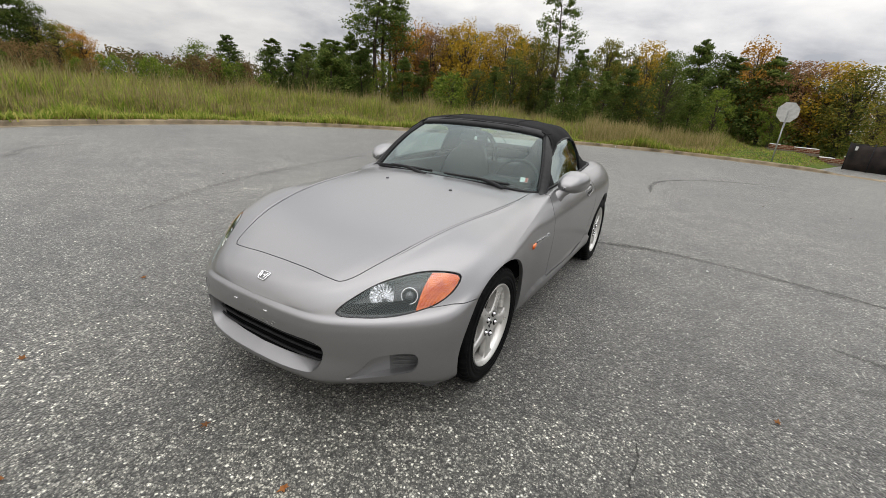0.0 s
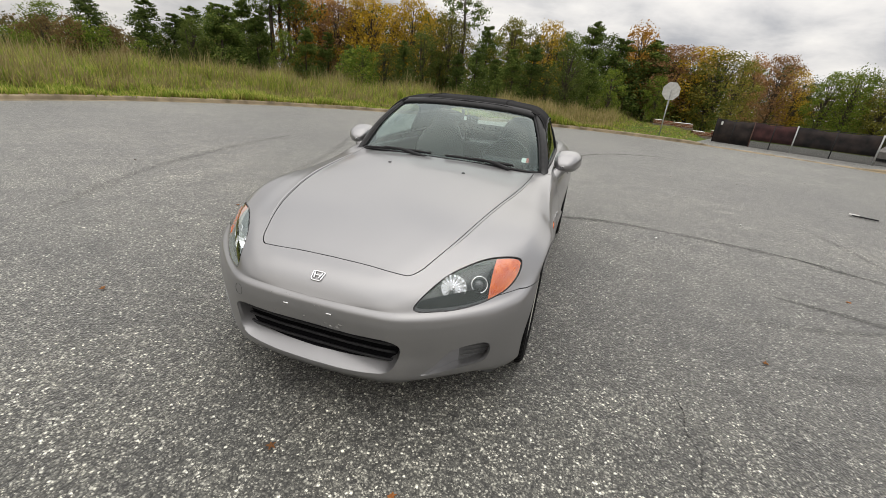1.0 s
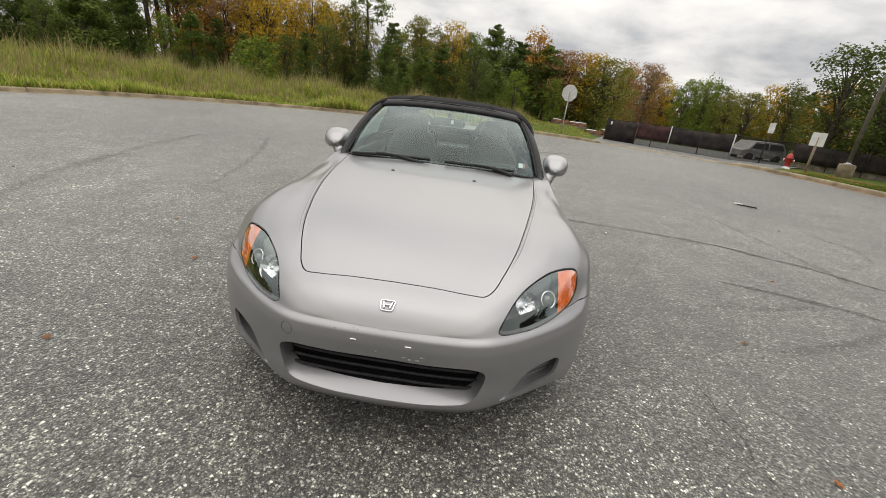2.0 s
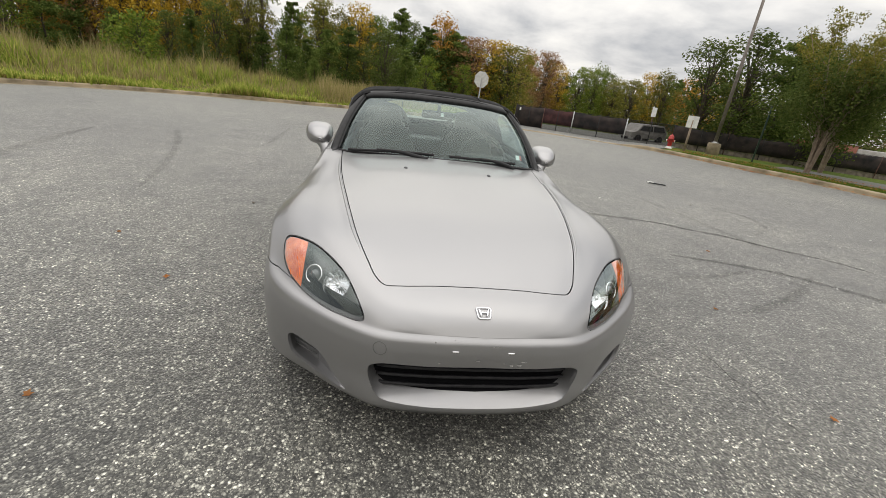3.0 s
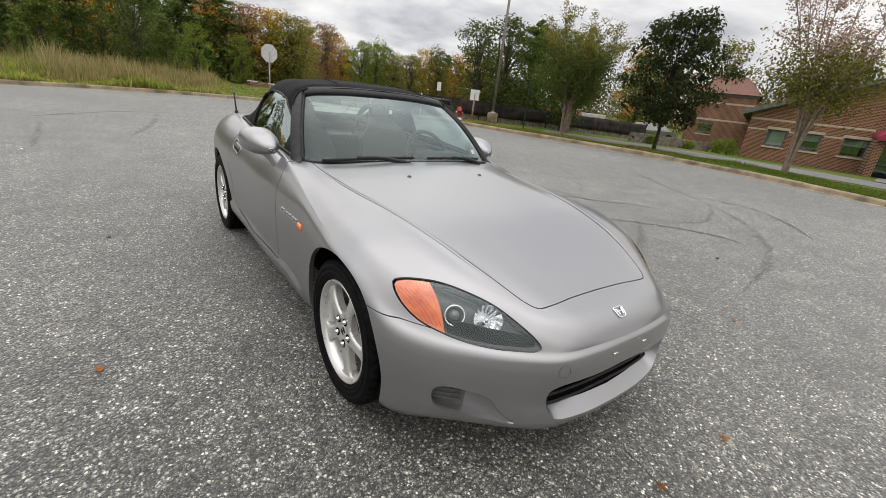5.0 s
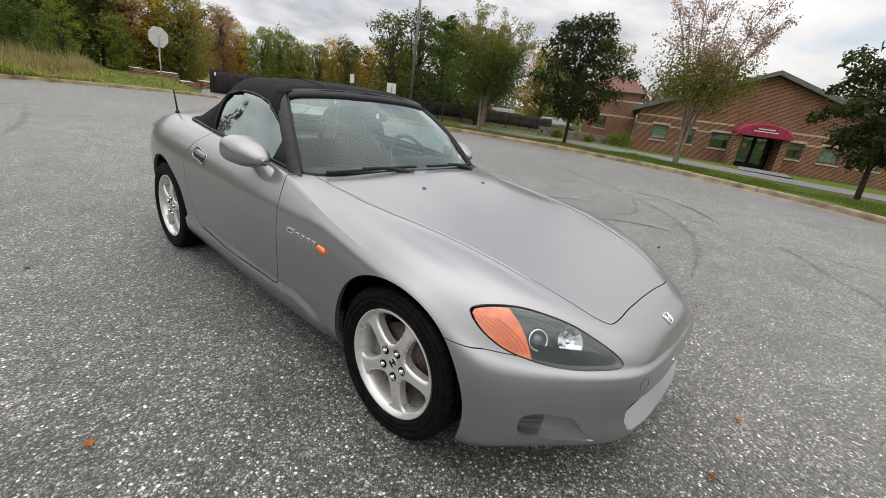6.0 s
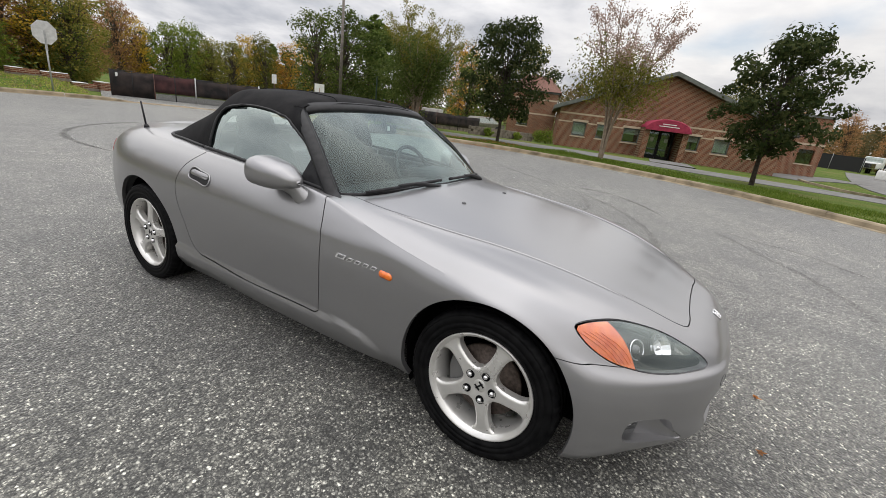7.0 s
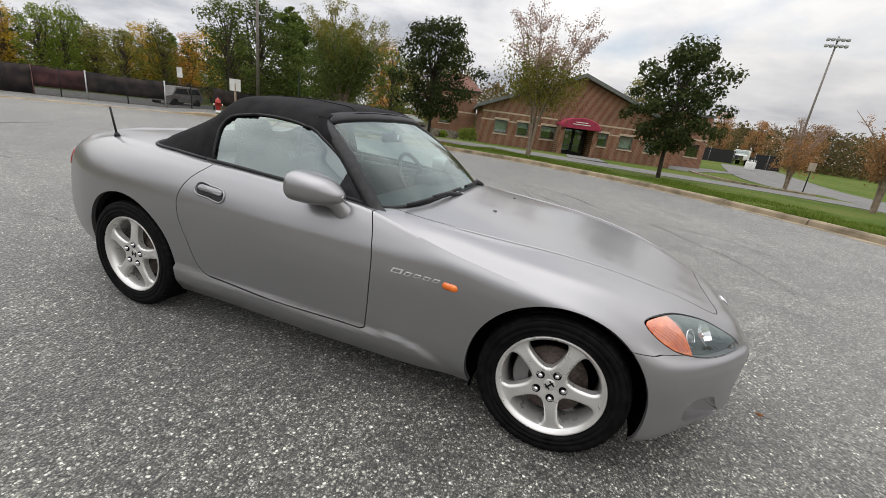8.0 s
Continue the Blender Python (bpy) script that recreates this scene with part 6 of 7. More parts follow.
def ring_walls(outline, inner, name, material, parent, label=""):
    """Walls of an opening, from its edge to an inner edge."""
    n = len(outline)
    steps = 5
    p = []
    for k in range(steps):
        t = k / (steps - 1)
        for a, b in zip(outline, inner):
            s = t * t * (3 - 2 * t) * .4 + t * .6
            p.append(np.array(a) * (1 - s) + np.array(b) * s)
    f = [(k * n + i, (k + 1) * n + i, (k + 1) * n + (i + 1) % n, k * n + (i + 1) % n) for k in range(steps - 1) for i in range(n)]
    return part(name, mesh(name, p, f, material), parent, label)


# air intake: painted throat, mouth closed by a near-black sheet for shade, and two bars
edge = [(x, front_y(x, z) - .0005, z) for x, z in GRILLE]
throat = [(x * .955, front_y(x, z) + .048 + .03 * abs(x), .325 + (z - .325) * (.62 if z < .33 else .96)) for x, z in GRILLE]
grille = ring_walls(edge, throat, "air_intake", PAINT, bumper, "smooth silver throat of the air intake")
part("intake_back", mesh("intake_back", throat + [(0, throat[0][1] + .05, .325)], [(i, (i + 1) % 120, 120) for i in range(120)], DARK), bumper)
for zz, dy in ((.362, .0), (.325, .0), (.288, .0)):
    pts = [(x, front_y(x, zz) + .040 + .03 * abs(x), zz - .006 * (abs(x) / .3) ** 2) for x in np.linspace(-.355, .355, 25)]
    part("intake_bar", mesh("intake_bar", *tube(pts, .0065, 6), BLACK), bumper, "black plastic bar across the air intake")
for sgn in (1, -1):
    e0 = [(sgn * x, front_y(x, z) - .0005, z) for x, z in FOG]
    deep = [np.clip((x - .47) / .10, 0, 1) for x, z in FOG]
    e1 = [(sgn * (x if x < .5 else .5 + (x - .5) * .93), front_y(x, z) + .004 + .070 * d, .285 + (z - .285) * .93) for (x, z), d in zip(FOG, deep)]
    inlet = ring_walls(e0, e1, "fog_recess", PAINT, bumper, "silver recess in the bumper")
    lo_e, hi_e = [], []
    for t in np.linspace(0, 1, 14):
        x = .468 + t * .236
        zl, zh = np.interp(x, [.47, .56, .64, .70], [.230, .238, .250, .27]), np.interp(x, [.47, .51, .562, .61, .70], [.236, .272, .334, .350, .350])
        d = np.clip((x - .47) / .10, 0, 1) * np.clip((.74 - x) / .05, 0, 1)
        lo_e.append((sgn * x, front_y(x, zl) + .004 + .064 * d, zl - .012 * d))
        hi_e.append((sgn * x, front_y(x, zh) + .004 + .064 * d, zh + .012 * d))
    part("recess_back", mesh("recess_back", [q for ab in zip(lo_e[:7], hi_e[:7]) for q in ab], grid_faces(7, 2), PAINT), bumper)
    part("duct_back", mesh("duct_back", [q for ab in zip(lo_e[6:], hi_e[6:]) for q in ab], grid_faces(8, 2), DUCT), bumper, "dark grey plastic at the back of the recess")
    for k in range(4):
        zz = .268 + .022 * k
        rib = [(sgn * x, front_y(x, zz) + .060, zz) for x in np.linspace(.588 + .004 * k, .682, 6)]
        part("duct_rib", mesh("duct_rib", *tube(rib, .003, 5), DUCT), bumper)

# loose plastic shield that hangs below the bumper corner
shield = [(.655 + .085 * u, -.385 + .05 * u - .03 * v + .006 * math.sin(5 * u), .172 - (.045 + .02 * math.sin(4 * u)) * v) for u in np.linspace(0, 1, 8) for v in (0, .5, 1)]
hang = part("splash_shield", mesh("splash_shield", shield, grid_faces(8, 3), DUCT), bumper, "loose grey plastic shield under the bumper")
hang.modifiers.new("sheet", "SOLIDIFY").thickness = .003
# near-black blocks added to stop light through the shell, and dark wheel wells
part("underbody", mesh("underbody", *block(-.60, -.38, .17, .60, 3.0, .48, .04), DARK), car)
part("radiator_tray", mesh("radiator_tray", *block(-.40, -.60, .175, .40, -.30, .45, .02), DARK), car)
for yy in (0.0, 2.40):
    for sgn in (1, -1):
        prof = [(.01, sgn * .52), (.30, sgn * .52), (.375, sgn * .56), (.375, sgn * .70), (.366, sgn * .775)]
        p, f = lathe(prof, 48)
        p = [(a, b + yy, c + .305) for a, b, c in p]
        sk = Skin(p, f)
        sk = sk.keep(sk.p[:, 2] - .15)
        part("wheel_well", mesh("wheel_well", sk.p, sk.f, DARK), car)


# ---- wheels ----
def wheel_meshes(width):
    w = width / 2
    prof = [(.200, -w + .02), (.225, -w + .008), (.265, -w), (.290, -w + .006), (.303, -w + .018), (.308, -w + .034)]
    for g in (-.055, -.02, .02, .055):
        prof += [(.308, g - .006), (.300, g - .004), (.300, g + .004), (.308, g + .006)]
    prof += [(.308, w - .034), (.304, w - .018), (.297, w - .010), (.291, w - .006), (.289, w - .0085), (.286, w - .0035), (.268, w), (.266, w - .003), (.259, w - .003), (.257, w), (.246, w - .0008), (.244, w - .0045), (.240, w - .0045), (.238, w - .0022), (.230, w - .008), (.219, w - .018), (.208, w - .022)]
    # cross cuts in the shoulder of the tread
    tp_, tf_ = lathe(prof, 200)
    for i, (h, u, v) in enumerate(tp_):
        r = math.hypot(u, v)
        if r > .2905 and abs(h) > w - .05 and i // len(prof) % 4 == 0:
            tp_[i] = (h, u * (1 - .004 / r), v * (1 - .004 / r))
    tyre = mesh("tyre", tp_, tf_, RUBBER)
    a = w - .022
    rimp = [(.2195, a + .002), (.2205, a + .009), (.218, a + .0125), (.213, a + .0115), (.209, a + .004), (.203, a + .001), (.198, a - .012), (.192, a - .03), (.187, a - .07), (.185, -.07), (.208, -.085)]
    barrel = mesh("barrel", *lathe(rimp, 96), ALLOY)
    # five broad spokes cut from a dished disc
    nr, na = 46, 300
    rr = np.linspace(.012, .208, nr)
    p, val, height = [], [], []
    for k in range(na):
        t = 2 * math.pi * k / na
        for r in rr:
            best = -1
            for s in range(5):
                dt = (t - (math.pi * 1.5 + s * 2 * math.pi / 5) + math.pi) % (2 * math.pi) - math.pi
                if abs(dt) < 1.2:
                    wid = .0250 + .030 * math.exp(-max(r - .060, 0) / .017) + .034 * math.exp(-(.202 - r) / .015)
                    q = wid - abs(r * math.sin(dt))
                    if q > best:
                        best, rel = q, min(1, abs(r * math.sin(dt)) / wid)
            v = max(best, .076 - r)
            crown = .010 * (1 - min(1, max(v, 0) / .012)) ** 2
            dish = -.012 + .010 * math.sin(min(1, r / .19) * math.pi) + .006 * (r / .2) ** 3
            p.append((a + dish - crown, r * math.cos(t), r * math.sin(t)))
            val.append(v)
    sk = Skin(p, grid_faces(na, nr, True))
    if sk.n[10][0] < 0:
        sk = Skin(sk.p, [q[::-1] for q in sk.f], -sk.n)
    sk = sk.keep(np.array(val))
    pts, fs = list(sk.p), list(sk.f)
    edges = {(q[k], q[(k + 1) % len(q)]) for q in sk.f for k in range(len(q))}
    for i, j in edges:
        if (j, i) not in edges and math.hypot(sk.p[i][1], sk.p[i][2]) < .2 and math.hypot(sk.p[i][1], sk.p[i][2]) > .02:
            m = len(pts)
            for q in (i, j):
                pts.append(sk.p[q])
            for q in (j, i):
                pts.append(sk.p[q] - np.array([.030, 0, 0]))
            fs.append((m + 1, m, m + 3, m + 2))
    spokes = mesh("spokes", pts, fs, ALLOY)
    cap = mesh("centre_cap", *lathe([(.0005, a - .006), (.02, a - .006), (.026, a - .008), (.028, a - .016)], 32), ALLOY)
    nut = mesh("lug_nut", *lathe([(.0005, .020), (.006, .019), (.0095, .013), (.0105, 0), (.0145, -.002), (.0145, -.006)], 12), CHROME)
    # near-black dish: its colour stands for the shade in the nut's recess
    well = mesh("nut_seat", *lathe([(.0005, .0005), (.0145, .0005), (.0155, .003), (.0168, .003), (.0172, -.003)], 20), DARK)
    disc = mesh("brake_disc", *lathe([(.06, -.005), (.06, .012), (.075, .012), (.08, -.002), (.146, -.002), (.146, -.02), (.08, -.02)], 64), RUST)
    hub = mesh("hub", *lathe([(.0005, .015), (.055, .015), (.06, 0), (.06, -.05), (.0005, -.05)], 32), RUST)
    return dict(tyre=tyre, barrel=barrel, spokes=spokes, centre_cap=cap, lug_nut=nut, nut_seat=well, brake_disc=disc, hub=hub, face=a)


def wheel(x, y, kit, spin, axle_front):
    s = 1 if x > 0 else -1
    top = new("wheel")
    top.parent = car
    top.matrix_basis = pose(x, y, .306, 0, 0, 0 if s > 0 else 180) @ pose(0, 0, 0, spin)
    part("tyre", kit["tyre"], top)
    rim = part("rim", kit["spokes"], top, "silver five-spoke alloy rim")
    part("rim_barrel", kit["barrel"], top)
    part("centre_cap", kit["centre_cap"], top)
    a = kit["face"]
    part("cap_mark", mesh("cap_mark", *block(a - .0062, -.018, -.0035, a - .0035, .018, .0035), BLACK, None, False), top, at=pose(0, 0, 0, 35))
    for o in (-.012, .012):
        part("cap_mark", mesh("cap_mark", *block(a - .0062, o - .003, -.014, a - .0035, o + .003, .014), BLACK, None, False), top, at=pose(0, 0, 0, 35))
    for k in range(5):
        t = math.pi * 1.5 + k * 2 * math.pi / 5
        part("nut_seat", kit["nut_seat"], top, at=pose(a - .0035, .0565 * math.cos(t), .0565 * math.sin(t)))
        part("lug_nut", kit["lug_nut"], top, at=pose(a - .010, .0565 * math.cos(t), .0565 * math.sin(t)))
    top2 = part("brake_disc", kit["brake_disc"], top, "rusty iron brake disc", at=pose(.025, 0, 0))
    part("hub", kit["hub"], top2, at=pose(0, 0, 0))
    p = []
    for k in range(9):
        t = math.radians(150 - spin + k * 7) if s < 0 else math.radians(-26 - spin + k * 7)
        for r, h in ((.095, .03), (.155, .034), (.160, .02), (.160, -.03), (.095, -.03)):
            p.append((h, r * math.cos(t), r * math.sin(t)))
    f = grid_faces(9, 5) + [(0, 1, 2, 3, 4), (44, 43, 42, 41, 40)]
    part("caliper", mesh("caliper", p, f, CALIPER), top, "grey brake caliper")
    return top


kit_f, kit_r = wheel_meshes(.205), wheel_meshes(.222)
for x, y, kit, spin in ((.730, 0, kit_f, 8), (-.730, 0, kit_f, 13), (.745, 2.38, kit_r, 40), (-.745, 2.38, kit_r, -42)):
    wheel(x, y, kit, spin, y == 0)

# ---- headlights ----
for sgn in (1, -1):
    sk = lens_skin if sgn > 0 else lens_skin.flip()
    head = new("headlight")
    head.parent = car
    tagged(head, "swept-back headlight with an amber corner and clear cover")
    part("lens_cover", mesh("lens_cover", sk.p, sk.f, CLEAR, sk.n), head, "clear plastic headlight cover").visible_shadow = False
    # housing: the same outline, sunk behind the cover
    sunk = Skin(sk.p - sk.n * .05 + np.array([0, .02, 0]), sk.f, sk.n)
    am = np.abs(sk.p[:, 0]) - .656 + .05 * (sk.p[:, 2] - .60)
    inner_part = sunk.keep(-am)
    part("housing", mesh("housing", inner_part.p, inner_part.f, LAMP_IN), head, "dark grey lamp housing")
    amber = Skin(sk.p - sk.n * .004, sk.f, sk.n).keep(am)
    part("turn_signal", mesh("turn_signal", amber.p, amber.f, AMBER), head, "amber turn signal lens")
    for k in range(5):
        pts = along([(sgn * (.672 + .012 * k + .03), 0, .64), (sgn * (.672 + .012 * k), 0, .59), (sgn * (.665 + .010 * k), 0, .55)], 8)
        pts = [(x, front_y(x, z) + .0015, z) for x, _, z in pts]
        part("lens_rib", mesh("lens_rib", *tube(pts, .0012, 4), AMBER), head)
    edge_in = [(sgn * x, front_y(x, z) + .0, z) for x, z in HEAD]
    edge_dn = [(sgn * (.585 + (x - .585) * .985), front_y(x, z) + .05, .60 + (z - .60) * .97) for x, z in HEAD]
    ring_walls(edge_in, edge_dn, "seal", LAMP_IN, head)
    # faceted reflector bowl and ringed projector, set square to the cover
    for cx, cz, r, name, deep in ((.534, .596, .050, "reflector", .040), (.628, .596, .036, "projector", .034)):
        k = np.argmin((surface.p[:, 0] - cx) ** 2 + (surface.p[:, 2] - cz) ** 2 + 9 * (surface.p[:, 1] > -.2))
        nn = Vector(surface.n[k]).normalized()
        nn = (nn + Vector((0, -.35, 0))).normalized()
        c0 = Vector(surface.p[k]) - Vector(surface.n[k]) * deep
        nn.x, c0.x = nn.x * sgn, c0.x * sgn
        turn = Matrix.Translation(c0) @ nn.to_track_quat("X", "Z").to_matrix().to_4x4()
        if name == "reflector":
            p, f = lathe([(.010, -.020), (r * .40, -.014), (r * .72, -.002), (r * .98, .016), (r * 1.06, .022), (r * 1.08, .010)], 16)
            part(name, mesh(name, [turn @ Vector(q) for q in p], f, REFLECT, None, False), head, "bright faceted reflector")
            p, f = lathe([(.0005, .014), (.008, .012), (.011, .002), (.011, -.020)], 16)
            part("bulb", mesh("bulb", [turn @ Vector(q) for q in p], f, CHROME), head)
        else:
            p, f = lathe([(.006, -.012), (r * .6, -.008), (r * .85, .004), (r * .9, .014)], 32)
            part(name, mesh(name, [turn @ Vector(q) for q in p], f, LAMP_IN), head)
            ring_p = [turn @ Vector((.014, r * .95 * math.cos(t), r * .95 * math.sin(t))) for t in np.linspace(0, 2 * math.pi, 41)]
            part("projector_ring", mesh("projector_ring", *tube(ring_p, .0035, 8, False), REFLECT), head, "bright ring round the projector")
            p, f = lathe([(.0005, .022), (.012, .019), (.021, .010), (.025, -.004)], 32)
            part("projector_lens", mesh("projector_lens", [turn @ Vector(q) for q in p], f, LENS), head, "dark glossy projector lens")
    # dark bezel along the lower edge
    bez = Skin(sk.p - sk.n * .018, sk.f, sk.n)
    bez = bez.keep(.548 + .10 * (np.abs(bez.p[:, 0]) - .42) - bez.p[:, 2])
    bez = bez.keep(-(np.abs(bez.p[:, 0]) - .659 + .05 * (bez.p[:, 2] - .60)))
    part("bezel", mesh("bezel", bez.p, bez.f, DARK), head, "black lower bezel")

# ---- windscreen and soft top ----
def strip(name, pts, prof_w, thick, material, parent, up, label=""):
    """A flat band of a given width along a curve."""
    pts = [Vector(q) for q in pts]
    p = []
    for i, c in enumerate(pts):
        t = (pts[min(i + 1, len(pts) - 1)] - pts[max(i - 1, 0)]).normalized()
        u = Vector(up[i]).normalized()
        sdir = t.cross(u).normalized()
        w = prof_w[i] if hasattr(prof_w, "__len__") else prof_w
        for a, b in ((-.5, -thick), (-.5, thick * .3), (-.36, thick), (.36, thick), (.5, thick * .3), (.5, -thick)):
            p.append(c + sdir * a * w + u * b)
    f = [(i * 6 + k, i * 6 + (k + 1) % 6, (i + 1) * 6 + (k + 1) % 6, (i + 1) * 6 + k) for i in range(len(pts) - 1) for k in range(6)]
    f += [(0, 1, 2, 3, 4, 5), tuple((len(pts) - 1) * 6 + k for k in (5, 4, 3, 2, 1, 0))]
    return part(name, mesh(name, p, f, material), parent, label)


WS_BASE = along([(0, .735, .868), (.3, .752, .866), (.5, .79, .858), (.62, .85, .846), (.668, .905, .842)], 24)
WS_TOP = along([(0, 1.235, 1.212), (.25, 1.247, 1.207), (.42, 1.268, 1.195), (.50, 1.285, 1.183), (.528, 1.30, 1.172)], 24)
rows_w = []
for k in range(20):
    t = k / 19
    row = WS_BASE * (1 - t) + WS_TOP * t
    bent = math.sin(math.pi * t)
    row = row + np.stack([.010 * bent * np.ones(24), -.022 * bent * (1 - (row[:, 0] / .7) ** 2), .022 * bent * np.ones(24)], 1) * [[1, 1, 1]]
    row[0, 0] = 0
    rows_w.append(row)
rows_w = np.array(rows_w)
wsk = Skin(rows_w.reshape(-1, 3), grid_faces(20, 24))
if wsk.n[100][1] > 0:
    wsk = Skin(wsk.p, [q[::-1] for q in wsk.f], -wsk.n)
wsk.n[np.abs(wsk.p[:, 0]) < 1e-6, 0] = 0
ws = both(wsk)
wind = part("windscreen", mesh("windscreen", ws.p, ws.f, PANE, ws.n), car, "clear laminated windscreen")
wind.visible_shadow = False
frame_top = new("windscreen_frame")
frame_top.parent = car
header = [(x * s, y, z) for s, pts in ((-1, WS_TOP[::-1]), (1, WS_TOP[1:])) for x, y, z in pts]
strip("header", [(x, y + .022, z + .013) for x, y, z in header], .065, .016, TRIM, frame_top, [(0, -.55, .83)] * len(header), "black windscreen header")
for sgn in (1, -1):
    pil = [(sgn * (x + .030), y + .016, z + .004) for x, y, z in rows_w[:, -1]]
    pil = [(sgn * .712, .872, .822)] + pil + [(sgn * .545, 1.325, 1.195)]
    strip("pillar", pil, .062, .016, TRIM, frame_top, [(sgn * .62, -.62, .45)] * len(pil), "black windscreen pillar")
    seal = [(sgn * (x + .003), y - .004, z + .003) for x, y, z in rows_w[:, -1]]
    part("pillar_seal", mesh("pillar_seal", *tube(seal, .008, 6), BLACK), frame_top)
low = [(x * s, y - .006, z + .002) for s, pts in ((-1, WS_BASE[::-1]), (1, WS_BASE[1:])) for x, y, z in pts]
part("cowl_seal", mesh("cowl_seal", *tube(low, .011, 6), BLACK), frame_top)
cw = [(x * s, y, z) for s, pts in ((-1, WS_BASE[::-1]), (1, WS_BASE[1:])) for x, y, z in pts]
p = [q for x, y, z in cw for q in ((x * 1.0, y - .075, z - .022), (x, y + .01, z - .012), (x, y + .05, z - .05))]
part("cowl_panel", mesh("cowl_panel", p, grid_faces(len(cw), 3), BLACK), frame_top)

ROOF = np.array([
    [(.700, .93, .842), (.650, 1.10, 1.010), (.590, 1.27, 1.165), (.560, 1.295, 1.190), (.35, 1.275, 1.232), (0, 1.255, 1.248)],
    [(.708, 1.25, .872), (.662, 1.31, 1.030), (.607, 1.37, 1.180), (.565, 1.38, 1.213), (.36, 1.37, 1.258), (0, 1.36, 1.272)],
    [(.706, 1.60, .887), (.662, 1.61, 1.040), (.603, 1.62, 1.190), (.555, 1.62, 1.228), (.35, 1.61, 1.270), (0, 1.60, 1.284)],
    [(.700, 1.90, .895), (.650, 1.90, 1.040), (.575, 1.90, 1.165), (.515, 1.90, 1.220), (.34, 1.91, 1.255), (0, 1.92, 1.268)],
    [(.686, 2.12, .904), (.630, 2.10, 1.000), (.560, 2.09, 1.080), (.490, 2.09, 1.120), (.34, 2.11, 1.165), (0, 2.12, 1.185)],
    [(.645, 2.37, .920), (.595, 2.36, .950), (.545, 2.37, .975), (.48, 2.36, .985), (.33, 2.38, 1.0), (0, 2.39, 1.005)],
    [(.60, 2.43, .922), (.55, 2.44, .926), (.50, 2.455, .930), (.44, 2.47, .934), (.30, 2.49, .938), (0, 2.50, .942)]])
nr_a, nr_b = 60, 44
ss = np.arange(7.0)
lines = spline(ss, ROOF.reshape(7, -1), np.linspace(0, 6, nr_a)).reshape(nr_a, 6, 3)
roof = np.array([along(q, nr_b) for q in lines])
# slack cloth over the bows
yy = roof[:, :, 1]
roof[:, :, 2] -= .004 * np.clip((roof[:, :, 2] - 1.15) / .05, 0, 1) * np.sin((yy - 1.3) / .31 * math.pi) ** 2
rsk = Skin(roof.reshape(-1, 3), grid_faces(nr_a, nr_b))
if rsk.n[nr_b * 20 + 40][2] < 0:
    rsk = Skin(rsk.p, [q[::-1] for q in rsk.f], -rsk.n)
rsk.n[np.abs(rsk.p[:, 0]) < 1e-6, 0] = 0
SWIN = np.vstack([along([(.90, .80), (1.13, 1.02), (1.30, 1.133)], 20), along([(1.34, 1.148), (1.45, 1.165), (1.60, 1.172), (1.75, 1.160), (1.87, 1.128), (1.905, 1.09), (1.905, 1.0), (1.885, .80)], 50)])
sdw = np.where(rsk.p[:, 0] > .45, inside(SWIN, rsk.p[:, [1, 2]]), 1.0)
win_skin = rsk.keep(-sdw + .006)
cloth = rsk.keep(sdw)
RWIN = rounded([(0, 2.115), (.25, 2.11), (.37, 2.112), (.405, 2.14), (.40, 2.30), (.37, 2.36), (.2, 2.385), (0, 2.388), (-.2, 2.385), (-.37, 2.36), (-.40, 2.30), (-.405, 2.14), (-.37, 2.112), (-.25, 2.11)])
sdr = np.where(cloth.p[:, 2] > .96, inside(RWIN, cloth.p[:, :2]), 1.0)
rear_skin = cloth.keep(-sdr + .004)
cloth = cloth.keep(sdr)
top_ob = panel("soft_top", both(cloth), FABRIC, car, .02, "black cloth soft top, closed")
part("rear_window", mesh("rear_window", both(Skin(rear_skin.p - rear_skin.n * .006, rear_skin.f, rear_skin.n)).p, both(rear_skin).f, REAR), top_ob, "small glass rear window").visible_shadow = False
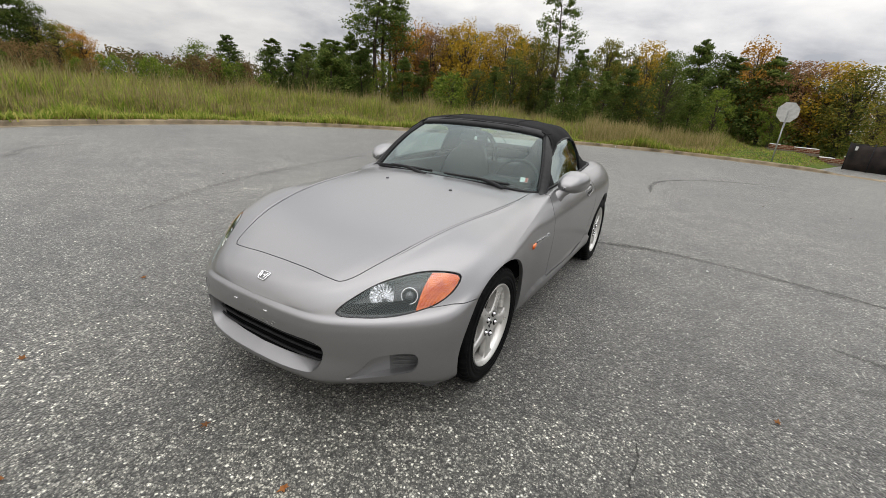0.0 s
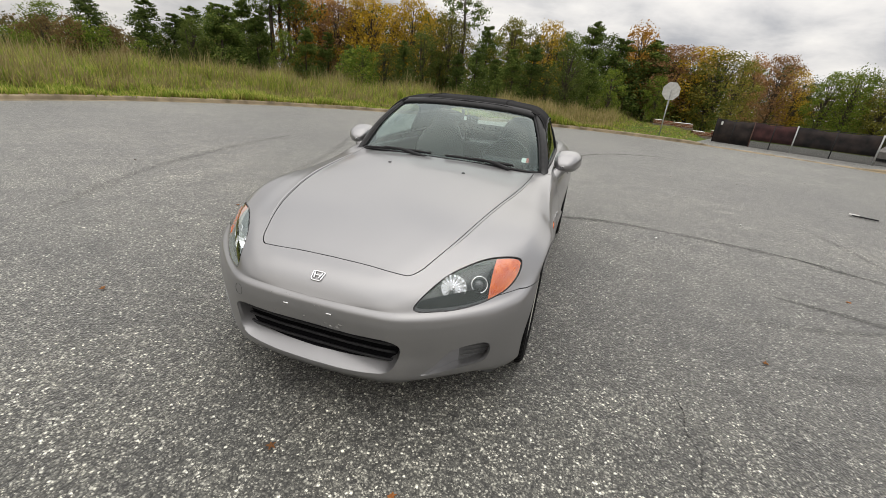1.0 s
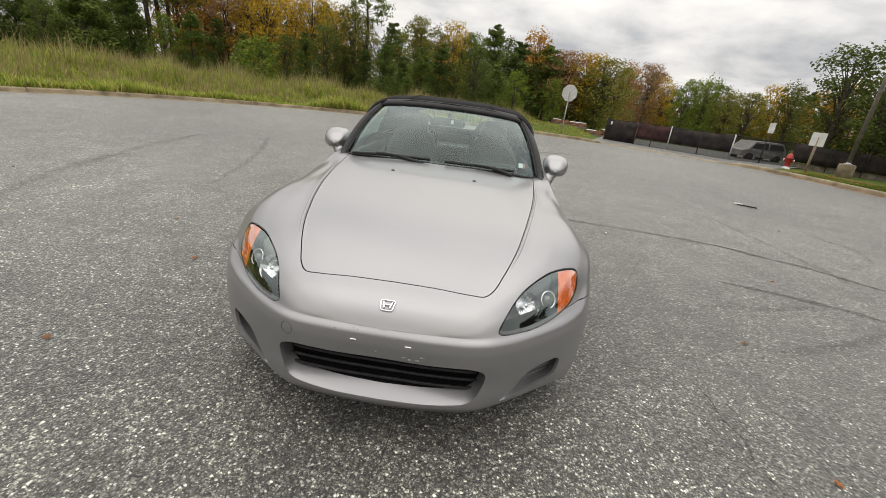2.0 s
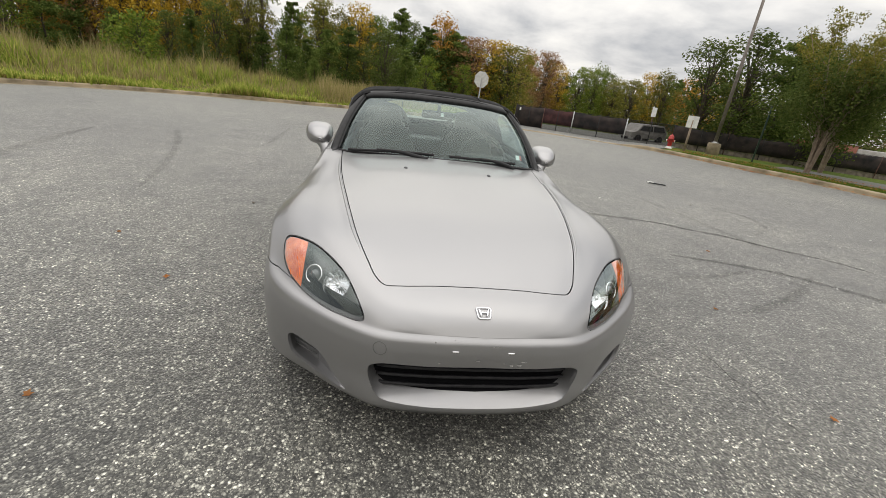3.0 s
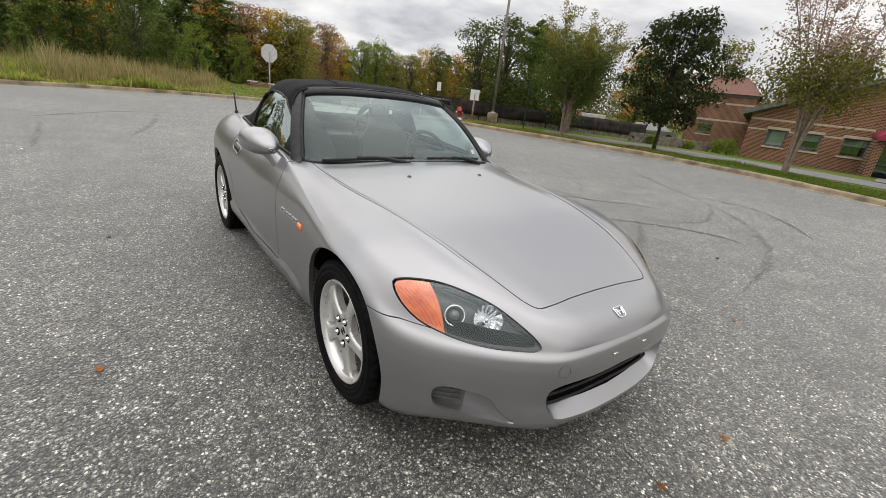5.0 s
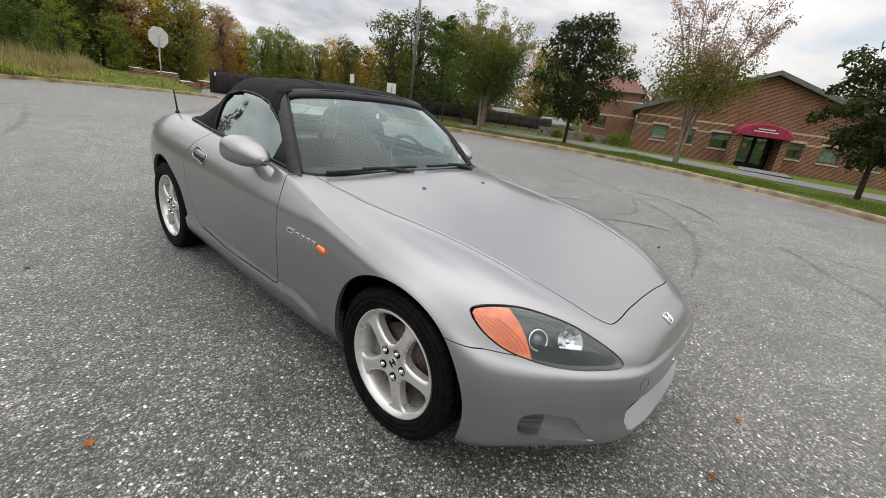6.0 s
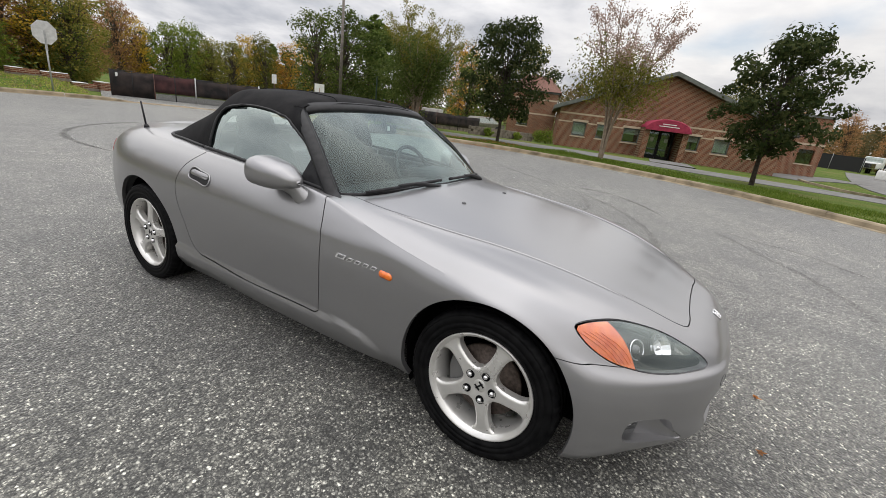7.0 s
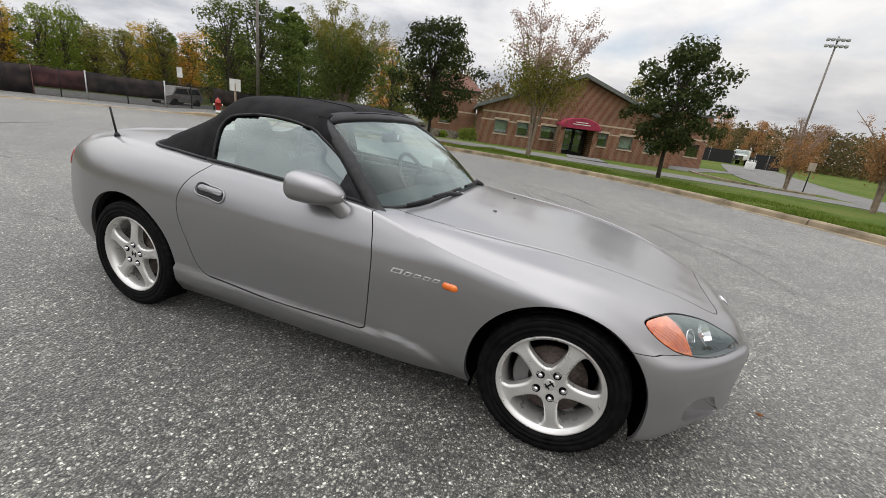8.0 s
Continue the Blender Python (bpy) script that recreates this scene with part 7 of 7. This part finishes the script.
for sgn in (1, -1):
    sk = Skin(win_skin.p - win_skin.n * .008, win_skin.f, win_skin.n)
    sk = sk if sgn > 0 else sk.flip()
    # normals bent up beyond the glass's curve, so it mirrors sky over the trees
    bent = sk.n + np.array([0, 0, .17])
    bent /= np.linalg.norm(bent, axis=1)[:, None]
    g = part("side_window", mesh("side_window", sk.p, sk.f, SIDE, bent), car, "raised door window glass")
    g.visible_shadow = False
    # seams of the cloth and the seal round the window
    ring = [(sgn * (float(rsk.p[np.argmin((rsk.p[:, 1] - y) ** 2 + (rsk.p[:, 2] - z) ** 2 + 9 * (rsk.p[:, 0] < .45))][0]) - .001), y, z) for y, z in SWIN[:-1] if z > .9]
    part("window_seal", mesh("window_seal", *tube(ring, .007, 6), TRIM), top_ob)
    sillp = [(sgn * x, y, z) for x, y, z in along([(.700, .95, .856), (.708, 1.15, .872), (.708, 1.5, .892), (.702, 1.75, .903), (.695, 1.93, .908)], 24)]
    part("sill_seal", mesh("sill_seal", *tube(sillp, .011, 6), TRIM), car)
    basep = [(sgn * x, y, z) for x, y, z in along([(.695, 1.93, .908), (.680, 2.15, .918), (.640, 2.38, .926), (.53, 2.455, .932), (.32, 2.495, .944), (.02, 2.508, .948)], 30)]
    part("top_seal", mesh("top_seal", *tube(basep, .010, 6), TRIM), top_ob)
    part("mirror_sail", mesh("mirror_sail", [(sgn * .705, .95, .850), (sgn * .668, 1.085, .99), (sgn * .712, 1.13, .868), (sgn * .68, .95, .850), (sgn * .645, 1.085, .99), (sgn * .69, 1.13, .868)],
                             [(0, 1, 2), (5, 4, 3), (0, 3, 4, 1), (1, 4, 5, 2), (2, 5, 3, 0)], BLACK, None, False), car)
    # lateral seam on the cloth over the side window
    seam_pts = [Vector(roof[i, 30]) + Vector(rsk.n[i * nr_b + 30]) * .001 for i in range(3, 50)]
    part("cloth_seam", mesh("cloth_seam", *tube([(sgn * q.x, q.y, q.z) for q in seam_pts], .003, 5), FABRIC), top_ob)

# ---- mirrors ----
for sgn in (1, -1):
    mir = new("door_mirror")
    mir.parent = car
    n = 28
    MS = along([(1.015, .806, .884, .006, .005), (1.022, .808, .886, .030, .020), (1.045, .812, .891, .052, .034), (1.09, .820, .900, .078, .056), (1.15, .828, .907, .090, .066), (1.205, .833, .912, .093, .069), (1.235, .835, .913, .091, .067), (1.245, .835, .913, .085, .062)], 22)
    p = []
    for y, cx, cz, rx, rz in MS:
        for k in range(n):
            a = 2 * math.pi * k / n
            ca, sa = math.cos(a), math.sin(a)
            p.append((sgn * (cx + rx * math.copysign(abs(ca) ** .75, ca)), y, cz + rz * math.copysign(abs(sa) ** .8, sa)))
    f = [(i * n + k, i * n + (k + 1) % n, (i + 1) * n + (k + 1) % n, (i + 1) * n + k) for i in range(21) for k in range(n)] + [tuple(range(n))]
    if sgn > 0:
        f = [q[::-1] for q in f]
    part("shell", mesh("shell", p, f, PAINT), mir)
    stem = along([(.752, 1.035, .800), (.768, 1.045, .822), (.790, 1.062, .850), (.808, 1.085, .872)], 10)
    part("arm", mesh("arm", *tube([(sgn * x, y, z) for x, y, z in stem], [.050, .048, .044, .040, .037, .035, .035, .036, .038, .040], 16), PAINT), mir)
    g = [(sgn * (.835 + .080 * math.copysign(abs(math.cos(a)) ** .75, math.cos(a))), 1.243, .915 + .052 * math.copysign(abs(math.sin(a)) ** .8, math.sin(a))) for a in np.linspace(0, 2 * math.pi, 28, endpoint=False)]
    part("mirror_glass", mesh("mirror_glass", g, [tuple(range(28))], MIRROR), mir)

# ---- door handles, markers, badges, jets, wipers, aerial ----
def on_side(y, z):
    sel = surface.p[(surface.p[:, 0] > .6)]
    d = (sel[:, 1] - y) ** 2 + (sel[:, 2] - z) ** 2
    k = np.argsort(d)[:5]
    g = 1 / (d[k] + 1e-6)
    return float((sel[k, 0] * g).sum() / g.sum())


def on_top(x, y):
    sel = surface.p[surface.n[:, 2] > .3]
    d = (sel[:, 0] - abs(x)) ** 2 + (sel[:, 1] - y) ** 2
    k = np.argsort(d)[:5]
    g = 1 / (d[k] + 1e-6)
    return float((sel[k, 2] * g).sum() / g.sum())


for sgn in (1, -1):
    ring = rounded([(1.866, .800), (1.852, .814), (1.775, .807), (1.70, .796), (1.682, .780), (1.680, .754), (1.696, .740), (1.775, .749), (1.85, .758), (1.868, .772)], 40)
    c = ring.mean(0)
    pr = [(sgn * (on_side(y, z) + .003), y, z) for y, z in ring]
    handle = part("door_handle", mesh("door_handle", *tube(pr + pr[:1], .0045, 6, False), PAINT), car, "silver oval door handle")
    inner = [(c[0] + (y - c[0]) * .9, c[1] + (z - c[1]) * .9) for y, z in ring]
    pin = [(sgn * (on_side(y, z) + .0015), y, z) for y, z in inner] + [(sgn * (on_side(*c) + .0015), c[0], c[1])]
    # flat dark sheet on the door, its colour standing for the recess's shade
    part("handle_cup", mesh("handle_cup", pin, [(i, (i + 1) % 40, 40) for i in range(40)], TRIM), handle)
    flap = [(c[0] + (y - c[0]) * .82 , c[1] + .012 + (z - c[1]) * .45 + (y - c[0]) * .0) for y, z in ring]
    pf = [(sgn * (on_side(y, z) + .006), y, z) for y, z in flap] + [(sgn * (on_side(*c) + .010), c[0], c[1] + .012)]
    part("handle_flap", mesh("handle_flap", pf, [(i, (i + 1) % 40, 40) for i in range(40)], PAINT), handle)
    ml = rounded([(.432, .617), (.440, .632), (.47, .635), (.495, .634), (.503, .621), (.496, .608), (.47, .605), (.440, .605)], 28)
    base = [(sgn * (on_side(y, z) + .001), y, z) for y, z in ml]
    front = [(sgn * (on_side(y, z) + .008), .468 + (y - .468) * .86, .62 + (z - .62) * .8) for y, z in ml]
    mk = part("side_marker", mesh("side_marker", base + front + [(sgn * (on_side(.468, .62) + .011), .468, .62)], [(i, (i + 1) % 28, 28 + (i + 1) % 28, 28 + i) for i in range(28)] + [(28 + i, 28 + (i + 1) % 28, 56) for i in range(28)], AMBER), car, "amber side marker lamp")
    # name badge as plain chrome bars
    for k in range(5):
        y0 = .735 - k * .043 - (.014 if k else 0)
        wid = .044 if k == 0 else .027
        pts = [(y0, .624), (y0 - wid, .623), (y0 - wid - .010, .637), (y0 - .010, .638)]
        if k == 0:
            pts = [(y0 + .006, .624), (y0 - wid, .623), (y0 - wid - .010, .642), (y0 - .004, .643)]
        a = [(sgn * (on_side(y, z) + .0005), y, z) for y, z in pts]
        b = [(sgn * (on_side(y, z) + .005), y, z) for y, z in pts]
        q = np.mean(b, axis=0)
        hole = [tuple(q + (np.array(v) - q) * [1, .66, .52]) for v in b]
        part("name_badge", mesh("name_badge", a + b + hole, [(i, (i + 1) % 4, 4 + (i + 1) % 4, 4 + i) for i in range(4)] + [(4 + i, 4 + (i + 1) % 4, 8 + (i + 1) % 4, 8 + i) for i in range(4)], BADGE, None, False), car)
    jz = on_top(.247, .465)
    p, f = lathe([(.0005, .008), (.008, .006), (.012, .001), (.012, -.004)], 14, "z")
    part("washer_jet", mesh("washer_jet", [(a + sgn * .247, b + .465, c + jz) for a, b, c in p], f, LAMP_IN), car)
    # tow cover ring and holes of the missing front plate
    bx, bz = .098, .47
    by = front_y(bx, bz)
    part("plate_plug", mesh("plate_plug", *block(sgn * bx - .012, by - .004, bz - .0035, sgn * bx + .012, by + .004, bz + .0035, .002), CHROME), bumper)

cap = [(-.352 + .022 * math.cos(a), .459 + .024 * math.sin(a)) for a in np.linspace(0, 2 * math.pi, 33)]
part("tow_cover", mesh("tow_cover", *tube([(x, front_y(x, z) - .0003, z) for x, z in cap], .0012, 4, False), LAMP_IN), bumper)
# paint chips above the intake
rng = random.Random(5)
for k in range(16):
    cx, cz = rng.choice((-.14, -.09, .02, .12, .17)) + rng.uniform(-.04, .04), rng.choice((.425, .43, .50)) + rng.uniform(-.008, .008)
    w, h = rng.uniform(.003, .011), rng.uniform(.0012, .004)
    part("paint_chip", mesh("paint_chip", [(cx + w * math.cos(a) * rng.uniform(.6, 1.2), front_y(cx, cz) - .0012, cz + h * math.sin(a)) for a in np.linspace(0, 6.28, 7)[:-1]], [tuple(range(6))], CHROME), bumper)

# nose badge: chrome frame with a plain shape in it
def badge_point(u, v, d=0.0):
    """u across, v up the nose."""
    y = -.716 + v * .62
    x = u * .66
    z = on_top(x, y)
    return (x, y - .5 * d, z + .8 * d)


outer = rounded([(-.038, .026), (0, .029), (.038, .026), (.036, 0), (.030, -.024), (0, -.028), (-.030, -.024), (-.036, 0)], 48)
pts = [badge_point(u, v, .003) for u, v in outer]
badge = part("nose_badge", mesh("nose_badge", *tube(pts + pts[:1], .0036, 6, False), CHROME), car, "chrome badge on the nose")
for s in (1, -1):
    bar = [badge_point(s * (.014 + .012 * t), -.018 + .038 * t, .004) for t in np.linspace(0, 1, 6)]
    part("badge_bar", mesh("badge_bar", *tube(bar, .0042, 6), CHROME), badge)
part("badge_bar", mesh("badge_bar", *tube([badge_point(u, .001, .004) for u in np.linspace(-.018, .018, 5)], .0036, 6), CHROME), badge)

for x0, pts in ((0, [(-.60, .80, .868), (-.45, .752, .884), (-.30, .735, .893), (-.15, .728, .898), (-.06, .728, .898)]),
                (1, [(.04, .730, .898), (.20, .738, .897), (.36, .760, .892), (.50, .792, .885)])):
    w = new("wiper")
    w.parent = car
    bl = along(pts, 16)
    part("blade", mesh("blade", *tube(bl, .009, 6), BLACK), w)
    arm_pts = along([(-.10, .706, .866), (-.18, .712, .882), (-.28, .726, .896), (-.42, .746, .893)] if x0 == 0 else [(.48, .748, .858), (.42, .750, .878), (.34, .750, .895), (.24, .742, .900)], 12)
    part("arm", mesh("arm", *tube(arm_pts, [.015] * 3 + [.012] * 4 + [.009] * 5, 8), BLACK), w)

zt = on_top(.637, 2.715)
mast = new("aerial")
mast.parent = car
part("base", mesh("base", *tube([(-.637, 2.715, zt - .005), (-.638, 2.72, zt + .012), (-.638, 2.722, zt + .022)], [.018, .014, .008], 12), BLACK), mast)
part("mast", mesh("mast", *tube([(-.638, 2.722, zt + .02), (-.642, 2.732, zt + .09), (-.646, 2.743, zt + .165)], [.0065, .006, .0055], 8), BLACK), mast)

# tail lamps
for sgn in (1, -1):
    pts = []
    sel = surface.keep(np.minimum(np.minimum(surface.p[:, 1] - 3.04, .80 - surface.p[:, 2]), np.minimum(surface.p[:, 2] - .71, surface.p[:, 0] - .42)))
    sk = Skin(sel.p + sel.n * .004, sel.f, sel.n)
    sk = sk if sgn > 0 else sk.flip()
    panel("tail_lamp", sk, RED, car, .006, "red tail lamp")

# sticker low on the glass
q = [np.array(v) for v in ((.535, .905, .893), (.582, .925, .890), (.580, .948, .918), (.533, .928, .921))]
part("inspection_sticker", mesh("inspection_sticker", [v + np.array([0, -.012, .006]) for v in q], [(0, 1, 2, 3)], mat("sticker_paper", (.75, .74, .72), .5)), wind, "small white sticker with a red corner")
qq = [q[0] * .35 + q[1] * .65, q[1], q[2], q[3] * .35 + q[2] * .65]
part("sticker_mark", mesh("sticker_mark", [v + np.array([0, -.0135, .007]) for v in qq], [(0, 1, 2, 3)], mat("sticker_red", (.5, .12, .1), .5)), wind)

# ---- cabin ----
part("dashboard", mesh("dashboard", *block(-.66, .80, .60, .66, 1.12, .835, .05, 4), BLACK), car)
part("binnacle", mesh("binnacle", *block(.20, .98, .78, .54, 1.16, .885, .04, 4), BLACK), car)
part("cabin_floor", mesh("cabin_floor", *block(-.64, 1.05, .20, .64, 2.25, .26), BLACK), car)
part("tunnel", mesh("tunnel", *block(-.12, 1.05, .25, .12, 2.1, .58, .03), LEATHER), car)
part("rear_shelf", mesh("rear_shelf", *block(-.62, 2.02, .25, .62, 2.42, .86, .03), LEATHER), car)
for sgn in (1, -1):
    part("door_card", mesh("door_card", *block(sgn * .64 - .03, .95, .30, sgn * .64 + .03, 1.95, .86, .02), LEATHER), car)
    seat = new("seat")
    seat.parent = car
    cx = sgn * .36
    part("cushion", mesh("cushion", *block(cx - .25, 1.28, .30, cx + .25, 1.80, .48, .06, 4), LEATHER), seat)
    prof = [(.30, 1.72, .42), (.28, 1.80, .62), (.26, 1.86, .80), (.20, 1.90, .92), (.135, 1.93, 1.00), (.125, 1.95, 1.08), (.09, 1.955, 1.125), (.01, 1.955, 1.135)]
    p = []
    for w, y, z in along(prof, 24):
        for k in range(20):
            a = 2 * math.pi * k / 20
            p.append((cx + w * .92 * math.copysign(abs(math.cos(a)) ** .6, math.cos(a)), y + .06 * math.copysign(abs(math.sin(a)) ** .7, math.sin(a)) - .035 * abs(math.cos(a)) ** 3 * (z < .95), z))
    part("backrest", mesh("backrest", p, [(i * 20 + k, i * 20 + (k + 1) % 20, (i + 1) * 20 + (k + 1) % 20, (i + 1) * 20 + k) for i in range(23) for k in range(20)], LEATHER), seat)
    hoop = along([(cx - .19, 2.06, .80), (cx - .17, 2.06, 1.0), (cx - .10, 2.06, 1.09), (cx, 2.06, 1.105), (cx + .10, 2.06, 1.09), (cx + .17, 2.06, 1.0), (cx + .19, 2.06, .80)], 28)
    part("roll_hoop", mesh("roll_hoop", *tube(hoop, .022, 8), BLACK), car)
sw = new("steering_wheel")
sw.parent = car
turn = pose(.37, 1.22, .835, 62, 0, 0)
part("rim", mesh("rim", *tube([turn @ Vector((.178 * math.cos(a), .178 * math.sin(a), 0)) for a in np.linspace(0, 2 * math.pi, 49)], .014, 8, False), LEATHER), sw)
part("hub", mesh("hub", *[([turn @ Vector(v) for v in p], f) for p, f in [block(-.07, -.06, -.04, .07, .05, .01, .02)]][0], BLACK), sw)
for a in (0.1, math.pi - .1, -math.pi / 2):
    part("spoke", mesh("spoke", *tube([turn @ Vector((.05 * math.cos(a), .05 * math.sin(a), -.01)), turn @ Vector((.17 * math.cos(a), .17 * math.sin(a), 0))], .014, 6), BLACK), sw)
rv = new("inside_mirror")
rv.parent = car
part("housing", mesh("housing", *block(-.12, 1.205, 1.088, .12, 1.235, 1.145, .014, 3), BLACK), rv)
part("stem", mesh("stem", *tube([(0, 1.215, 1.13), (0, 1.21, 1.185)], .012, 8), BLACK), rv)
tag = part("mirror_tag", mesh("mirror_tag", *block(.015, 1.196, 1.108, .036, 1.20, 1.135), mat("tag_white", (.8, .8, .78), .5), None, False), rv)
